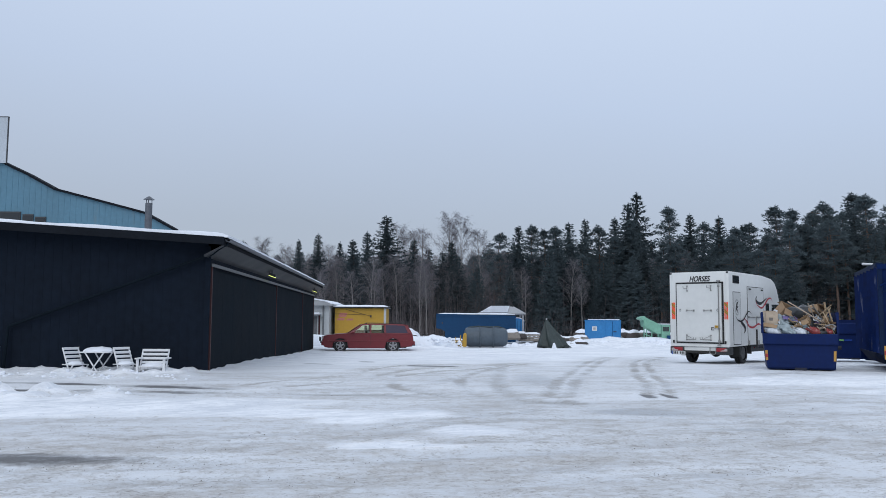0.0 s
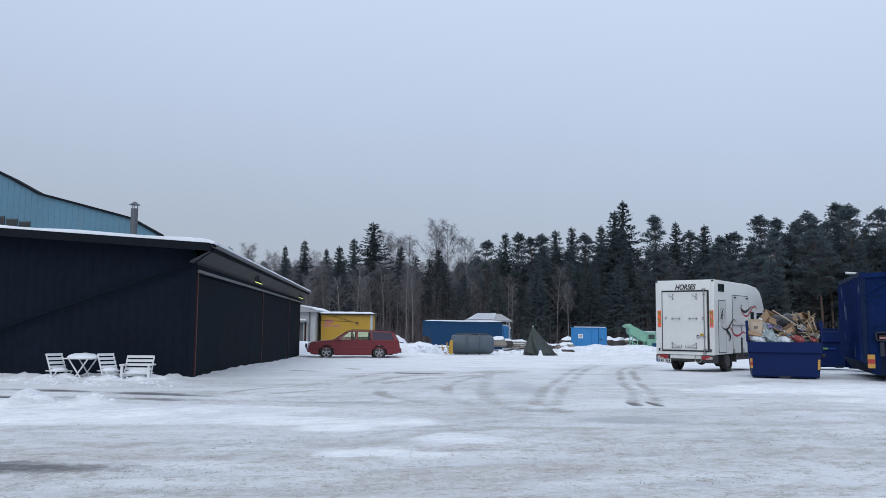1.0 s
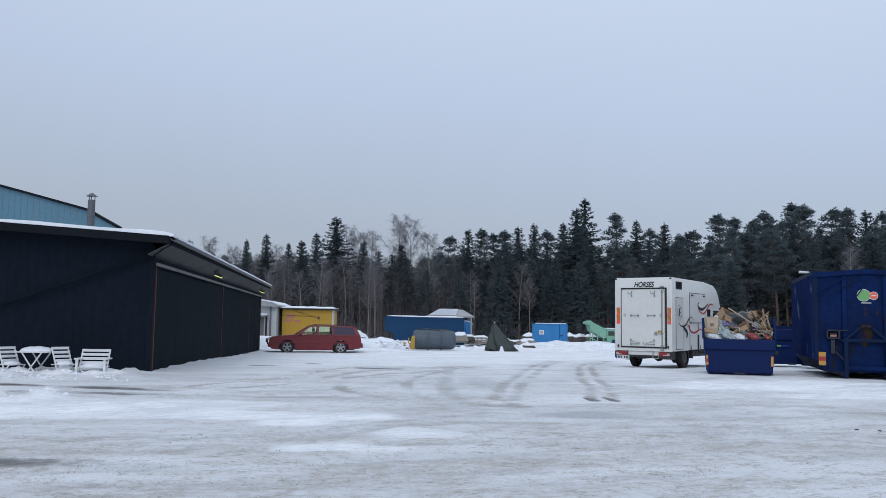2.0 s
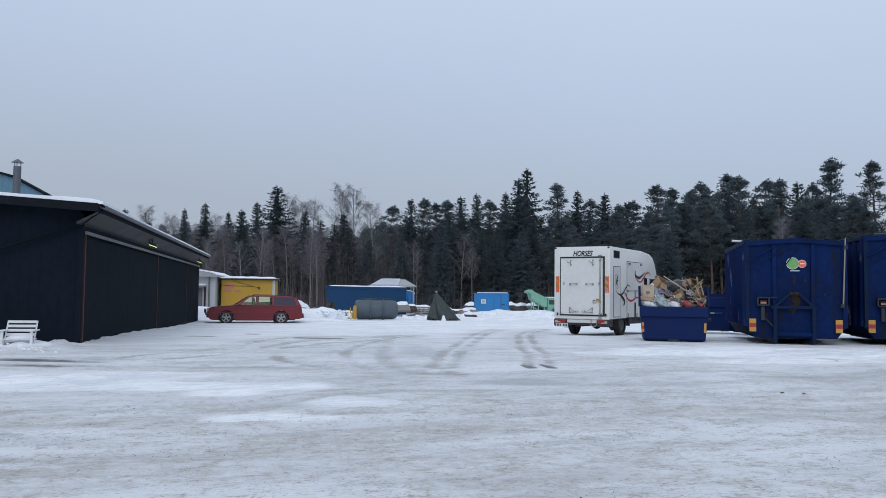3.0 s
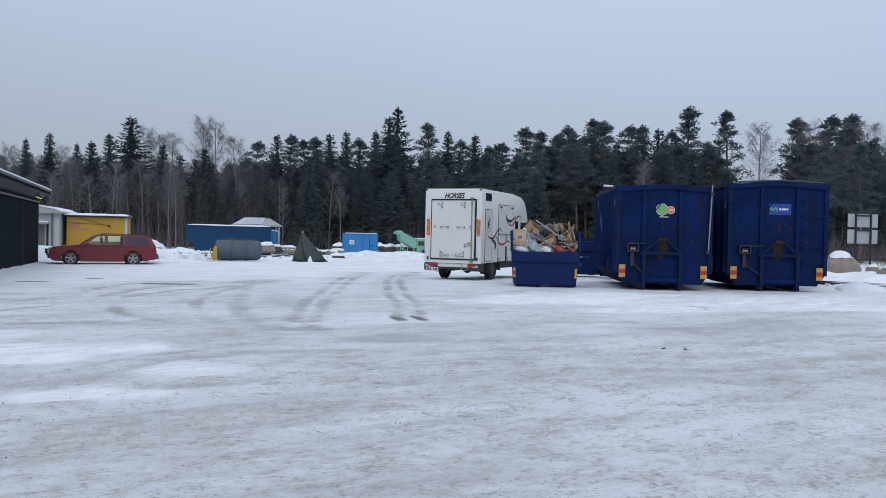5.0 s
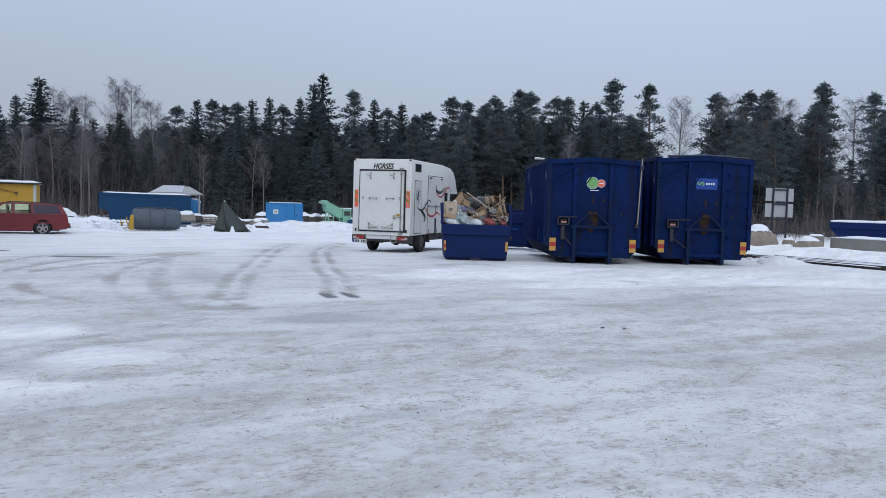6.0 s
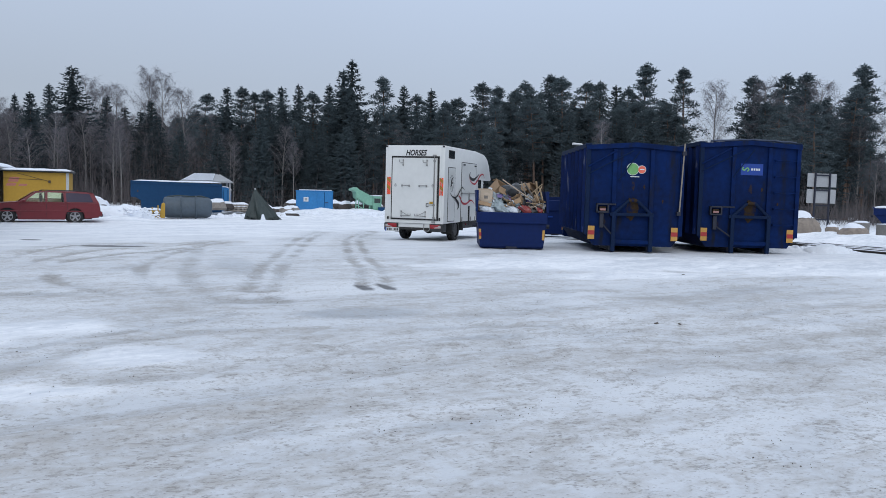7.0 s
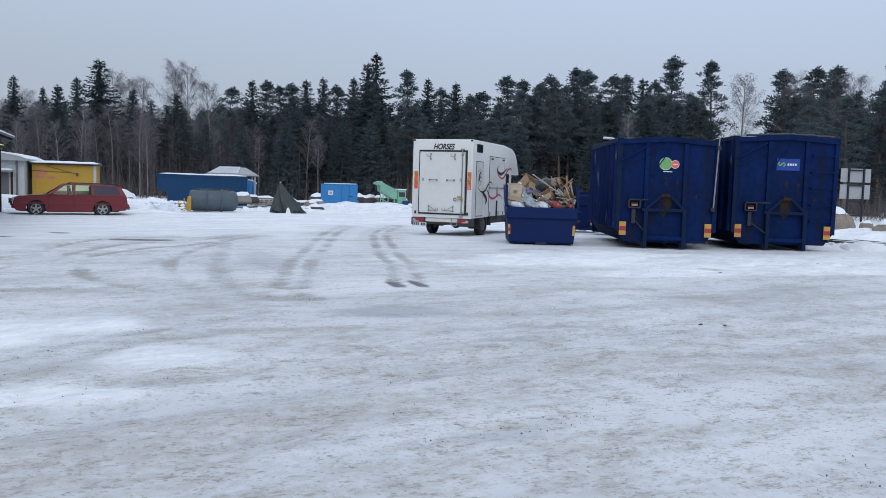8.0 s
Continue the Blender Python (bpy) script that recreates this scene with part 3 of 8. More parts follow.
def build_barn():
    b = thing("barn", BARN, "long low black-stained timber barn with sliding doors and snowy roof", "barn", kind="structure")
    L, Wd = 24.7, 16.0
    eave, rise = 2.98, 0.055
    prof = [(-Wd, -0.5), (0, -0.5), (0, eave), (-8, eave + 8 * rise), (-Wd, eave)]
    # gable wall in vertical boards, drawn as one wall with its own battens
    bm = bm_new()
    prism(bm, prof, "y", 0.0, 0.15)
    part("gable_wall", bm, "barn", b)
    bm = bm_new()
    for i in range(1, 62):
        x = -i * 0.205
        top = eave + min(-x, 16 + x) * rise
        box(bm, x - 0.012, x + 0.012, -0.004, -0.0015, -0.4, top - 0.02)
    part("wall_batten", bm, "barn", b)
    bm = bm_new()
    box(bm, -0.15, 0, 0.15, L, -0.6, eave)
    part("side_wall", bm, "barn", b)
    bm = bm_new()
    box(bm, -Wd, -Wd + 0.15, 0.15, L, -0.6, eave)
    prism(bm, prof, "y", L, L + 0.15)
    part("rear_wall", bm, "barn", b)
    # sliding doors along the side, each a leaf of sheet with shallow ribs
    posts = [0.10, 10.72, 19.3, L - 0.1]
    for i, (a, c) in enumerate(zip(posts, posts[1:])):
        bm = bm_new()
        box(bm, 0.004, 0.06, a + 0.06, c - 0.06, -0.12 - 0.010 * a, 2.36)
        n = int((c - a) / 1.2)
        for k in range(1, n):
            y = a + (c - a) * k / n
            box(bm, 0.06, 0.0612, y - 0.012, y + 0.012, -0.08 - 0.010 * a, 2.34)
        part("sliding_door", bm, "barn_door", b, "large dark sheet sliding door")
    for y in posts:
        bm = bm_new()
        box(bm, 0.0, 0.085, y - 0.04, y + 0.04, -0.35, 2.42, 0.006)
        part("door_post", bm, "red_trim", b, "narrow rust-red post")
    bm = bm_new()
    box(bm, 0.075, 0.13, 0.0, L, 2.42, 2.49, 0.008)
    part("door_rail", bm, "rail_grey", b, "weathered grey door rail")
    bm = bm_new()
    box(bm, 0.004, 0.05, 0.0, L, -0.45, -0.13)
    part("plinth", bm, "roof_dark", b)
    # roof with overhang, fascia, soffit and gutter
    ov, fr = 0.42, 0.45
    z0 = eave - ov * rise
    bm = bm_new()
    prism(bm, [(ov, z0 + 0.02), (ov, z0 + 0.10), (-8, eave + 8 * rise + 0.10), (-Wd - ov, z0 + 0.10), (-Wd - ov, z0 + 0.02), (-8, eave + 8 * rise + 0.02)], "y", -fr, L + 0.95)
    part("roof", bm, "roof_dark", b)
    bm = bm_new()
    prism(bm, [(ov + 0.012, z0 - 0.07), (ov + 0.012, z0 + 0.11), (-8, eave + 8 * rise + 0.11), (-Wd - ov, z0 + 0.11), (-Wd - ov, z0 - 0.07), (-8, eave + 8 * rise - 0.07)], "y", -fr - 0.03, -fr)
    part("barge_board", bm, "fascia", b, "dark brown barge board")
    bm = bm_new()
    box(bm, ov, ov + 0.03, -fr, L + 0.95, z0 - 0.07, z0 + 0.10, 0.004)
    part("fascia_board", bm, "fascia", b)
    bm = bm_new()
    prism(bm, [(ov, z0 - 0.09), (ov, z0 - 0.065), (0.0, 2.66), (0.0, 2.62)], "y", -fr, L + 0.95)
    part("soffit", bm, "soffit", b, "sloping grey-black soffit boards")
    bm = bm_new()
    pts = []
    for k in range(9):
        a = math.pi * (1 + k / 8)
        pts.append((ov + 0.10 + 0.065 * math.cos(a), z0 + 0.06 + 0.065 * math.sin(a)))
    for k in range(8, -1, -1):
        a = math.pi * (1 + k / 8)
        pts.append((ov + 0.10 + 0.058 * math.cos(a), z0 + 0.06 + 0.058 * math.sin(a)))
    prism(bm, pts, "y", -fr, L + 0.95)
    part("gutter", bm, "flue", b, "half-round metal gutter")
    for k in range(26):
        bm = bm_new()
        y = -0.3 + k * (L + 0.6) / 25
        box(bm, ov + 0.03, ov + 0.165, y - 0.012, y + 0.012, z0 + 0.062, z0 + 0.070)
        box(bm, ov + 0.03, ov + 0.04, y - 0.012, y + 0.012, z0 + 0.02, z0 + 0.07)
        part("gutter_bracket", bm, "flue", b)
    # downpipe running slantwise across the gable
    bm = bm_new()
    pipe(bm, [(ov + 0.08, -0.30, z0 - 0.02), (0.28, -0.30, z0 - 0.16), (0.12, -0.14, 2.70), (-4.35, -0.10, 1.02), (-4.42, -0.10, -0.2)], 0.032)
    part("downpipe", bm, "barn_door", b, "slanting black downpipe", smooth=True)
    bm = bm_new()
    box(bm, -0.06, 0.06, -0.035, 0.02, -0.4, eave - 0.1, 0.004)
    part("corner_board", bm, "barn", b)
    # roof snow: a soft uneven layer
    xs_ = np.concatenate([[ov + 0.11, ov + 0.06, ov - 0.02], np.linspace(ov - 0.2, -Wd - ov, 38)])
    ys_ = np.linspace(-fr - 0.02, L + 0.95, 110)
    vs, fs = [], []
    for y in ys_:
        for i, x in enumerate(xs_):
            base = eave + min(-x, 16 + x) * rise + 0.10
            edge = min(1.0, 2.5 * (ov + 0.11 - x) + 0.45, 2.0 * (y + fr + 0.02) + 0.75)
            vs.append((x, y + 0.02 * noise.noise(Vector((x * 2, 0, y))), base + edge * (0.105 + 0.035 * fbm(x, y, 0.8, 3, 2.0))))
    nx = len(xs_)
    for j in range(len(ys_) - 1):
        for i in range(nx - 1):
            fs.append((j * nx + i, j * nx + i + 1, (j + 1) * nx + i + 1, (j + 1) * nx + i))
    n0 = len(vs)
    for i, x in enumerate(xs_):
        vs.append((x, -fr - 0.02, eave + min(-x, 16 + x) * rise + 0.098))
    for i in range(nx - 1):
        fs.append((n0 + i, n0 + i + 1, i + 1, i))
    n1 = len(vs)
    for j, y in enumerate(ys_):
        vs.append((ov + 0.11, y, z0 + 0.085 - 0.02 * abs(noise.noise(Vector((0, y * 1.7, 3))))))
    for j in range(len(ys_) - 1):
        fs.append((n1 + j, j * nx, (j + 1) * nx, n1 + j + 1))
    mesh_part("roof_snow", vs, fs, "snow", b, "thin layer of snow", smooth=True)
    return b


build_barn()


def build_wall_lamp(y):
    t = thing("flood_lamp", BARN @ pose(0.30, y, 2.58), "small black flood lamp glowing yellow under the barn eave", "lamp", "barn eave lamps")
    bm = bm_new()
    box(bm, -0.12, 0.12, -0.16, 0.16, 0.03, 0.12, 0.02, m=pose(0, 0, 0, 0, 20, 0))
    part("housing", bm, "roof_dark", t)
    bm = bm_new()
    box(bm, -0.02, 0.02, -0.03, 0.03, 0.10, 0.30)
    part("bracket", bm, "roof_dark", t)
    bm = bm_new()
    box(bm, -0.10, 0.11, -0.14, 0.14, 0.012, 0.03, 0.004, m=pose(0, 0, 0, 0, 20, 0))
    part("lens", bm, "lamp_glow", t, "greenish yellow glowing lens")
    return t


M["lamp_glow"] = emitter("lamp_glow", (0.85, 0.95, 0.25), 1.2)
build_wall_lamp(7.9)
build_wall_lamp(22.5)


# ---- large blue hall behind the barn ----
def build_hall():
    h = thing("industrial_hall", pose(0, 38, 0), "large pale blue sheet-clad hall with sagging eave line behind the barn", "hall", kind="structure")
    line = [(-60, 11.2), (-30, 10.2), (-21.84, 8.62), (-20.46, 7.98), (-19.15, 7.28), (-16.9, 6.71), (-14.85, 6.18), (-13.4, 5.40)]

    def top(x):
        return float(np.interp(x, [p[0] for p in line], [p[1] for p in line]))
    bm = bm_new()
    prism(bm, [(-60, -0.5)] + line + [(-13.4, -0.5)], "y", 0, 0.2)
    part("front_wall", bm, "hall", h)
    bm = bm_new()
    x = -24.0
    while x < -13.5:
        box(bm, x - 0.02, x + 0.02, -0.009, -0.002, 5.75 if x < -19.6 else 3.0, top(x) - 0.05)
        x += 0.28
    part("cladding_rib", bm, "hall", h)
    for (a, za), (c, zc) in zip(line, line[1:]):
        bm = bm_new()
        prism(bm, [(a, za - 0.04), (c, zc - 0.04), (c, zc + 0.07), (a, za + 0.07)], "y", -0.14, 0.6)
        part("eave_trim", bm, "fascia", h, "dark eave trim")
    bm = bm_new()
    prism(bm, [(a * 1.8, z - 0.3) for a, z in line] + [(-24.1, 3.0), (-108, 3.0)], "y", 0.6, 26)
    part("body", bm, "hall", h)
    for i, x in enumerate((-23.4, -22.3, -21.2, -20.35, -19.75)):
        bm = bm_new()
        box(bm, x - 0.5 if i < 3 else x - 0.26, x + 0.5 if i < 3 else x + 0.26, -0.06, 0.03, 5.35, 6.2 - 0.12 * max(0, i - 2), 0.01)
        w = part("window_frame", bm, "grey_clad" if i == 1 else "roof_dark", h)
        bm = bm_new()
        k = 0.45 if i < 3 else 0.22
        box(bm, x - k, x + k, -0.075, -0.064, 5.42, 6.14 - 0.12 * max(0, i - 2))
        part("pane", bm, "window_grey" if i == 1 else "window_dark", w)
    return h


build_hall()
t_ = thing("roof_ventilator", pose(-24.05, 38.6, 8.4), "grey sheet-clad ventilation housing on the hall roof", "ventilator", kind="structure")
bm = bm_new()
box(bm, -2.6, 2.62, -0.8, -0.74, 0.10, 2.32, 0.01)
part("housing", bm, "grey_clad", t_)
bm = bm_new()
box(bm, 2.605, 2.635, -0.815, -0.73, 0.08, 2.34)
box(bm, -2.7, 2.64, -0.82, -0.73, 2.315, 2.345)
part("edge_trim", bm, "roof_dark", t_)


def build_flue():
    t = thing("flue_pipe", pose(-10.53, 27.0, 3.3), "grey metal flue pipe with conical cap on the barn roof", "flue", kind="structure")
    bm = bm_new()
    rod(bm, (0, 0, -0.3), (0, 0, 1.80), 0.115, seg=20)
    part("pipe", bm, "flue", t, smooth=True)
    for z in (0.55, 1.2):
        bm = bm_new()
        rod(bm, (0, 0, z), (0, 0, z + 0.05), 0.124, seg=20)
        part("joint_band", bm, "flue", t, smooth=True)
    bm = bm_new()
    rod(bm, (0, 0, 1.92), (0, 0, 2.03), 0.19, 0.03, seg=20)
    part("cap", bm, "flue", t, smooth=True)
    for k in range(3):
        a = k * 2.09
        bm = bm_new()
        box(bm, -0.01, 0.01, -0.01, 0.01, 1.75, 1.95, m=pose(0.10 * math.cos(a), 0.10 * math.sin(a), 0))
        part("cap_strut", bm, "flue", t)


build_flue()


# ---- wood ----
def blade(vs, fs, p, d, w, rng):
    """One narrow spray of needles or twigs, from p along d."""
    s = d.cross(Vector((rng.gauss(0, 1), rng.gauss(0, 1), rng.gauss(0, 1))))
    s = s.normalized() * w if s.length > 1e-6 else Vector((w, 0, 0))
    n = len(vs)
    vs += [tuple(p - s), tuple(p + s), tuple(p + d)]
    fs.append((n, n + 1, n + 2))


def trunk_mesh(h, r, lean, top=0.97):
    bm = bm_new()
    pts, n = [], 7
    for k in range(n + 1):
        u = k / n * top
        pts.append(Vector((lean[0] * u * u + 0.05 * math.sin(u * 7 + lean[1] * 9), lean[1] * u * u, u * h)))
    for k in range(n):
        rod(bm, pts[k], pts[k + 1], r * (1 - 0.9 * k / n) + 0.012, r * (1 - 0.9 * (k + 1) / n) + 0.012, seg=7, caps=k in (0, n - 1))
    return bm, pts


def along(pts, u, top):
    k = min(len(pts) - 2, int(u / top * (len(pts) - 1)))
    return pts[k].lerp(pts[k + 1], min(1.0, u / top * (len(pts) - 1) - k))


def make_spruce(seed, h=14.0, spread=2.3, low=0.08):
    """Tiers of drooping boughs with upturned ends round a straight stem."""
    rng = random.Random(seed)
    t = thing("spruce_tree", pose(0, 0, 0), "", "tree")
    bm, pts = trunk_mesh(h, 0.17, (rng.uniform(-.15, .15), rng.uniform(-.15, .15)))
    part("trunk", bm, "bark", t, smooth=True)
    vs, fs = [], []
    z = low * h
    while z < h * 0.975:
        u = (z - low * h) / (h * (1 - low))
        R = spread * (1 - u) ** 0.92 * (0.72 + 0.28 * min(1, u * 5)) * rng.uniform(0.80, 1.12) + 0.10
        # ragged inner skirt of old twigs
        nk = 11
        ring = [Vector((math.cos(a) * R * q, math.sin(a) * R * q, z - R * 0.42 * q - rng.uniform(0.05, 0.45) * (1 - 0.6 * u)))
                for a, q in ((k * 6.283 / nk + rng.uniform(-.2, .2), rng.uniform(0.22, 0.52)) for k in range(nk))]
        n0 = len(vs)
        vs += [(0, 0, z + 0.25 * R)] + [tuple(p) for p in ring]
        for k in range(0, nk):
            if rng.random() < 0.85:
                fs.append((n0, n0 + 1 + k, n0 + 1 + (k + 1) % nk))
        nb = 5 + int(4 * (1 - u)) + rng.randint(0, 1)
        a0 = rng.uniform(0, 6.28)
        for k in range(nb):
            a = a0 + k * 6.283 / nb + rng.uniform(-0.28, 0.28)
            Lb = R * rng.uniform(0.62, 1.12)
            zb = z + rng.uniform(-0.16, 0.16)
            out, side = Vector((math.cos(a), math.sin(a), 0)), Vector((-math.sin(a), math.cos(a), 0))
            droop = rng.uniform(0.40, 0.75) * (1 - 0.55 * u)
            m_ = max(2, int(Lb / 0.21))
            for j in range(1, m_ + 1):
                q = 0.18 + 0.82 * j / m_
                p = out * (Lb * q) + Vector((0, 0, zb - droop * Lb * q + 0.30 * Lb * q ** 3))
                ln = (0.24 + 0.34 * (1 - q)) * (1 - 0.45 * u) + 0.06
                for sg in (-1, 1):
                    d = (out * 0.75 + side * sg * rng.uniform(0.5, 1.1) + Vector((0, 0, rng.uniform(-0.75, 0.10)))).normalized() * ln * rng.uniform(0.7, 1.2)
                    blade(vs, fs, p, d, 0.055 + 0.03 * (1 - q), rng)
                blade(vs, fs, p, Vector((rng.gauss(0, .10), rng.gauss(0, .10), -ln * rng.uniform(0.6, 1.1))), 0.06, rng)
            tip = out * Lb + Vector((0, 0, zb - droop * Lb + 0.30 * Lb))
            blade(vs, fs, tip - out * 0.1, out * 0.30 + Vector((0, 0, 0.13)), 0.045, rng)
        z += rng.uniform(0.34, 0.50) * (1 - 0.5 * u)
    for k in range(14):
        zz = h * (0.955 + 0.04 * k / 14)
        a = rng.uniform(0, 6.28)
        blade(vs, fs, Vector((0, 0, zz)), Vector((math.cos(a) * 0.16, math.sin(a) * 0.16, 0.10)), 0.03, rng)
    blade(vs, fs, Vector((0, 0, h * 0.95)), Vector((0, 0, h * 0.055)), 0.04, rng)
    mesh_part("crown", vs, fs, "spruce_needles", t)
    return t, h


def make_pine(seed, h=14.0, clear=0.42, spread=2.1, sparse=1.0, lean=0.5, point=0.5):
    """Bare stem, then boughs that end in flat clouds of needles."""
    rng = random.Random(seed)
    t = thing("pine_tree", pose(0, 0, 0), "", "tree")
    bm, pts = trunk_mesh(h, 0.16, (rng.uniform(-lean, lean), rng.uniform(-lean, lean)), 0.98)
    vs, fs = [], []

    def cloud(c, rr, count):
        for _ in range(count):
            d = Vector((rng.gauss(0, 0.5), rng.gauss(0, 0.5), rng.gauss(0.0, 0.26)))
            v = (d + Vector((rng.gauss(0, .35), rng.gauss(0, .35), 0.30 + rng.gauss(0, .25)))).normalized()
            blade(vs, fs, c + d * rr, v * rng.uniform(0.20, 0.36), rng.uniform(0.035, 0.06), rng)
    nb = int(34 * sparse)
    for b in range(nb):
        v = (b + rng.random()) / nb
        o = along(pts, clear + (0.985 - clear) * v, 0.98)
        a = b * 2.4 + rng.uniform(-0.6, 0.6)
        shape = min(1.0, 0.45 + 1.6 * v) * (1 - v ** (1.4 + 2.0 * (1 - point))) ** (0.6 + 0.5 * point) + 0.03
        Lb = spread * shape * rng.uniform(0.45, 1.15)
        lift = rng.uniform(-0.28, 0.22) + 0.55 * v * v
        mid = o + Vector((math.cos(a) * Lb * 0.55, math.sin(a) * Lb * 0.55, Lb * lift * 0.35))
        tip = o + Vector((math.cos(a + .2) * Lb, math.sin(a + .2) * Lb, Lb * lift))
        rod(bm, o, mid, 0.040 * (1.3 - v), 0.022, seg=4, caps=False)
        rod(bm, mid, tip, 0.022, 0.008, seg=4, caps=False)
        for c_ in range(4):
            q = (1.0, 0.78, 0.60, 0.42)[c_] + rng.uniform(-.08, .05)
            c = mid.lerp(tip, max(0.0, q * 2 - 1)) if q > 0.5 else o.lerp(mid, q * 2)
            c = c + Vector((rng.gauss(0, .22), rng.gauss(0, .22), rng.uniform(0, .22)))
            c.z = min(c.z, h * 0.975 - 1.15 * math.hypot(c.x - pts[-1].x, c.y - pts[-1].y) ** 1.15)
            cloud(c, rng.uniform(0.42, 0.70) * (1.12 - 0.78 * v), int((46 if c_ < 3 else 24) * (1.1 - 0.4 * v)))
    for k in range(4):
        cloud(pts[-1] + Vector((rng.gauss(0, .06 + .06 * k), rng.gauss(0, .06 + .06 * k), 0.06 - 0.26 * k)), 0.12 + 0.09 * k, 16 + 7 * k)
    # dead stubs below the crown
    for k in range(9):
        o = along(pts, rng.uniform(0.12, max(0.2, clear)), 0.98)
        a = rng.uniform(0, 6.28)
        rod(bm, o, o + Vector((math.cos(a), math.sin(a), rng.uniform(-.3, .2))) * rng.uniform(0.3, 1.2), 0.018, 0.006, seg=4, caps=False)
    part("trunk", bm, "pine_bark", t, smooth=True)
    mesh_part("crown", vs, fs, "pine_needles", t)
    return t, h


def make_birch(seed, h=13.0, spread=1.9, low=0.34):
    """Steep limbs that fan out into a soft dome of fine hanging twigs."""
    rng = random.Random(seed)
    t = thing("birch_tree", pose(0, 0, 0), "", "tree")
    bm, pts = trunk_mesh(h * 0.94, 0.10, (rng.uniform(-.5, .5), rng.uniform(-.4, .4)))
    vs, fs = [], []
    nb = 34
    for b in range(nb):
        v = (b + rng.random()) / nb
        u = low + (0.95 - low) * v
        o = along(pts, u, 0.97)
        a = b * 2.4 + rng.uniform(-.6, .6)
        reach = spread * (0.50 + 0.62 * math.sin(math.pi * min(1.0, 0.18 + 0.70 * v))) * (1 - 0.55 * v) * rng.uniform(0.6, 1.15)
        rise = min(reach * rng.uniform(0.9, 1.7) + 0.25, h * 1.0 - o.z)
        tip = o + Vector((math.cos(a) * reach, math.sin(a) * reach, max(0.15, rise)))
        mid = o.lerp(tip, 0.5) + Vector((0, 0, 0.10 * rise))
        rod(bm, o, mid, 0.022 * (1.25 - u), 0.012, seg=4, caps=False)
        rod(bm, mid, tip, 0.012, 0.004, seg=3, caps=False)
        for s_ in range(7):
            q = rng.uniform(0.25, 1.0)
            c = o.lerp(mid, q * 2) if q < 0.5 else mid.lerp(tip, q * 2 - 1)
            b_ = a + rng.uniform(-1.3, 1.3)
            L_ = rng.uniform(0.35, 0.85) * (1.15 - 0.5 * q)
            e = c + Vector((math.cos(b_) * L_ * .7, math.sin(b_) * L_ * .7, L_ * rng.uniform(0.25, 0.9)))
            blade(vs, fs, c, e - c, 0.011, rng)
            for _ in range(18):
                f = c.lerp(e, rng.uniform(0.15, 1.05))
                g = Vector((rng.gauss(0, .20), rng.gauss(0, .20), rng.gauss(-0.02, .22)))
                blade(vs, fs, f + g * 0.3, g + Vector((0, 0, -0.10)), 0.0075, rng)
    part("trunk", bm, "birch_bark", t, smooth=True)
    mesh_part("crown", vs, fs, "twigs", t)
    return t, h


SPRUCES = [make_spruce(11, 14, 3.1), make_spruce(12, 14, 3.6, 0.06), make_spruce(13, 14, 2.8, 0.06), make_spruce(14, 14, 2.5)]
PINES = [make_pine(21, 14, 0.40, 2.3, 1.0, 0.5, 0.85), make_pine(22, 14, 0.46, 2.4, 1.0, 0.6, 0.5), make_pine(23, 14, 0.28, 2.4, 1.2, 0.4, 1.0), make_pine(24, 14, 0.50, 2.6, 0.85, 1.0, 0.4),
         make_pine(25, 14, 0.24, 2.2, 1.25, 0.4, 1.0), make_pine(26, 14, 0.42, 1.9, 0.95, 0.6, 0.9)]
BIRCHES = [make_birch(31), make_birch(32, 13, 2.3, 0.40), make_birch(33, 13, 1.5, 0.30), make_birch(34, 13, 1.8, 0.45)]
TREE_LABEL = {
    "spruce": "tall dark green spruce with light frost at the forest edge",
    "pine": "slender dark pine with bare lower trunk at the forest edge",
    "birch": "leafless frosted grey birch at the forest edge"}
tree_rng = random.Random(77)


def plant(kind, x, y, h, first, broad=1.0):
    src = {"spruce": SPRUCES, "pine": PINES, "birch": BIRCHES}[kind]
    i = first % len(src)
    t, h0 = src[i]
    s = h / h0
    wide = s * tree_rng.uniform(0.95, 1.2) * broad
    m = pose(x, y, -0.35, 0, 0, tree_rng.uniform(0, 360))
    used = t.get("used", 0)
    if used:
        o = copy_thing(t, m)
    else:
        o = t
        o.matrix_world = m
        t["used"] = 1
    o.scale = (wide, wide, s)
    tagged(o, TREE_LABEL[kind], "tree", "forest edge")
    if "used" in o:
        del o["used"]
    t["used"] = 1
    return o


SPRUCE_AT = [(-10.7, 85.6, 10.0), (-7.0, 83.5, 12.3), (-4.4, 89.0, 10.4), (-0.3, 84.8, 9.8), (6.5, 82.9, 11.3), (12.4, 88.4, 12.3), (15.6, 97.3, 13.8), (18.6, 94.6, 13.7),
             (20.9, 93.4, 16.4), (17.9, 84.1, 13.9), (25.4, 88.0, 13.3), (26.8, 82.7, 12.4), (28.3, 80.2, 11.2), (42.2, 72.3, 12.6)]
PINE_AT = [(-14.2, 84.6, 10.5), (-13.7, 97.7, 10.9), (-10.3, 96.4, 12.0), (4.7, 96.4, 12.0), (9.1, 96.0, 12.9), (9.5, 84.9, 11.1), (11.0, 86.9, 11.7), (16.4, 91.8, 12.3),
           (24.3, 92.0, 14.7), (28.5, 93.1, 13.1), (35.9, 90.9, 14.7), (31.6, 77.2, 12.3), (37.3, 84.9, 13.2), (38.9, 85.5, 14.2), (40.3, 81.5, 14.6)]
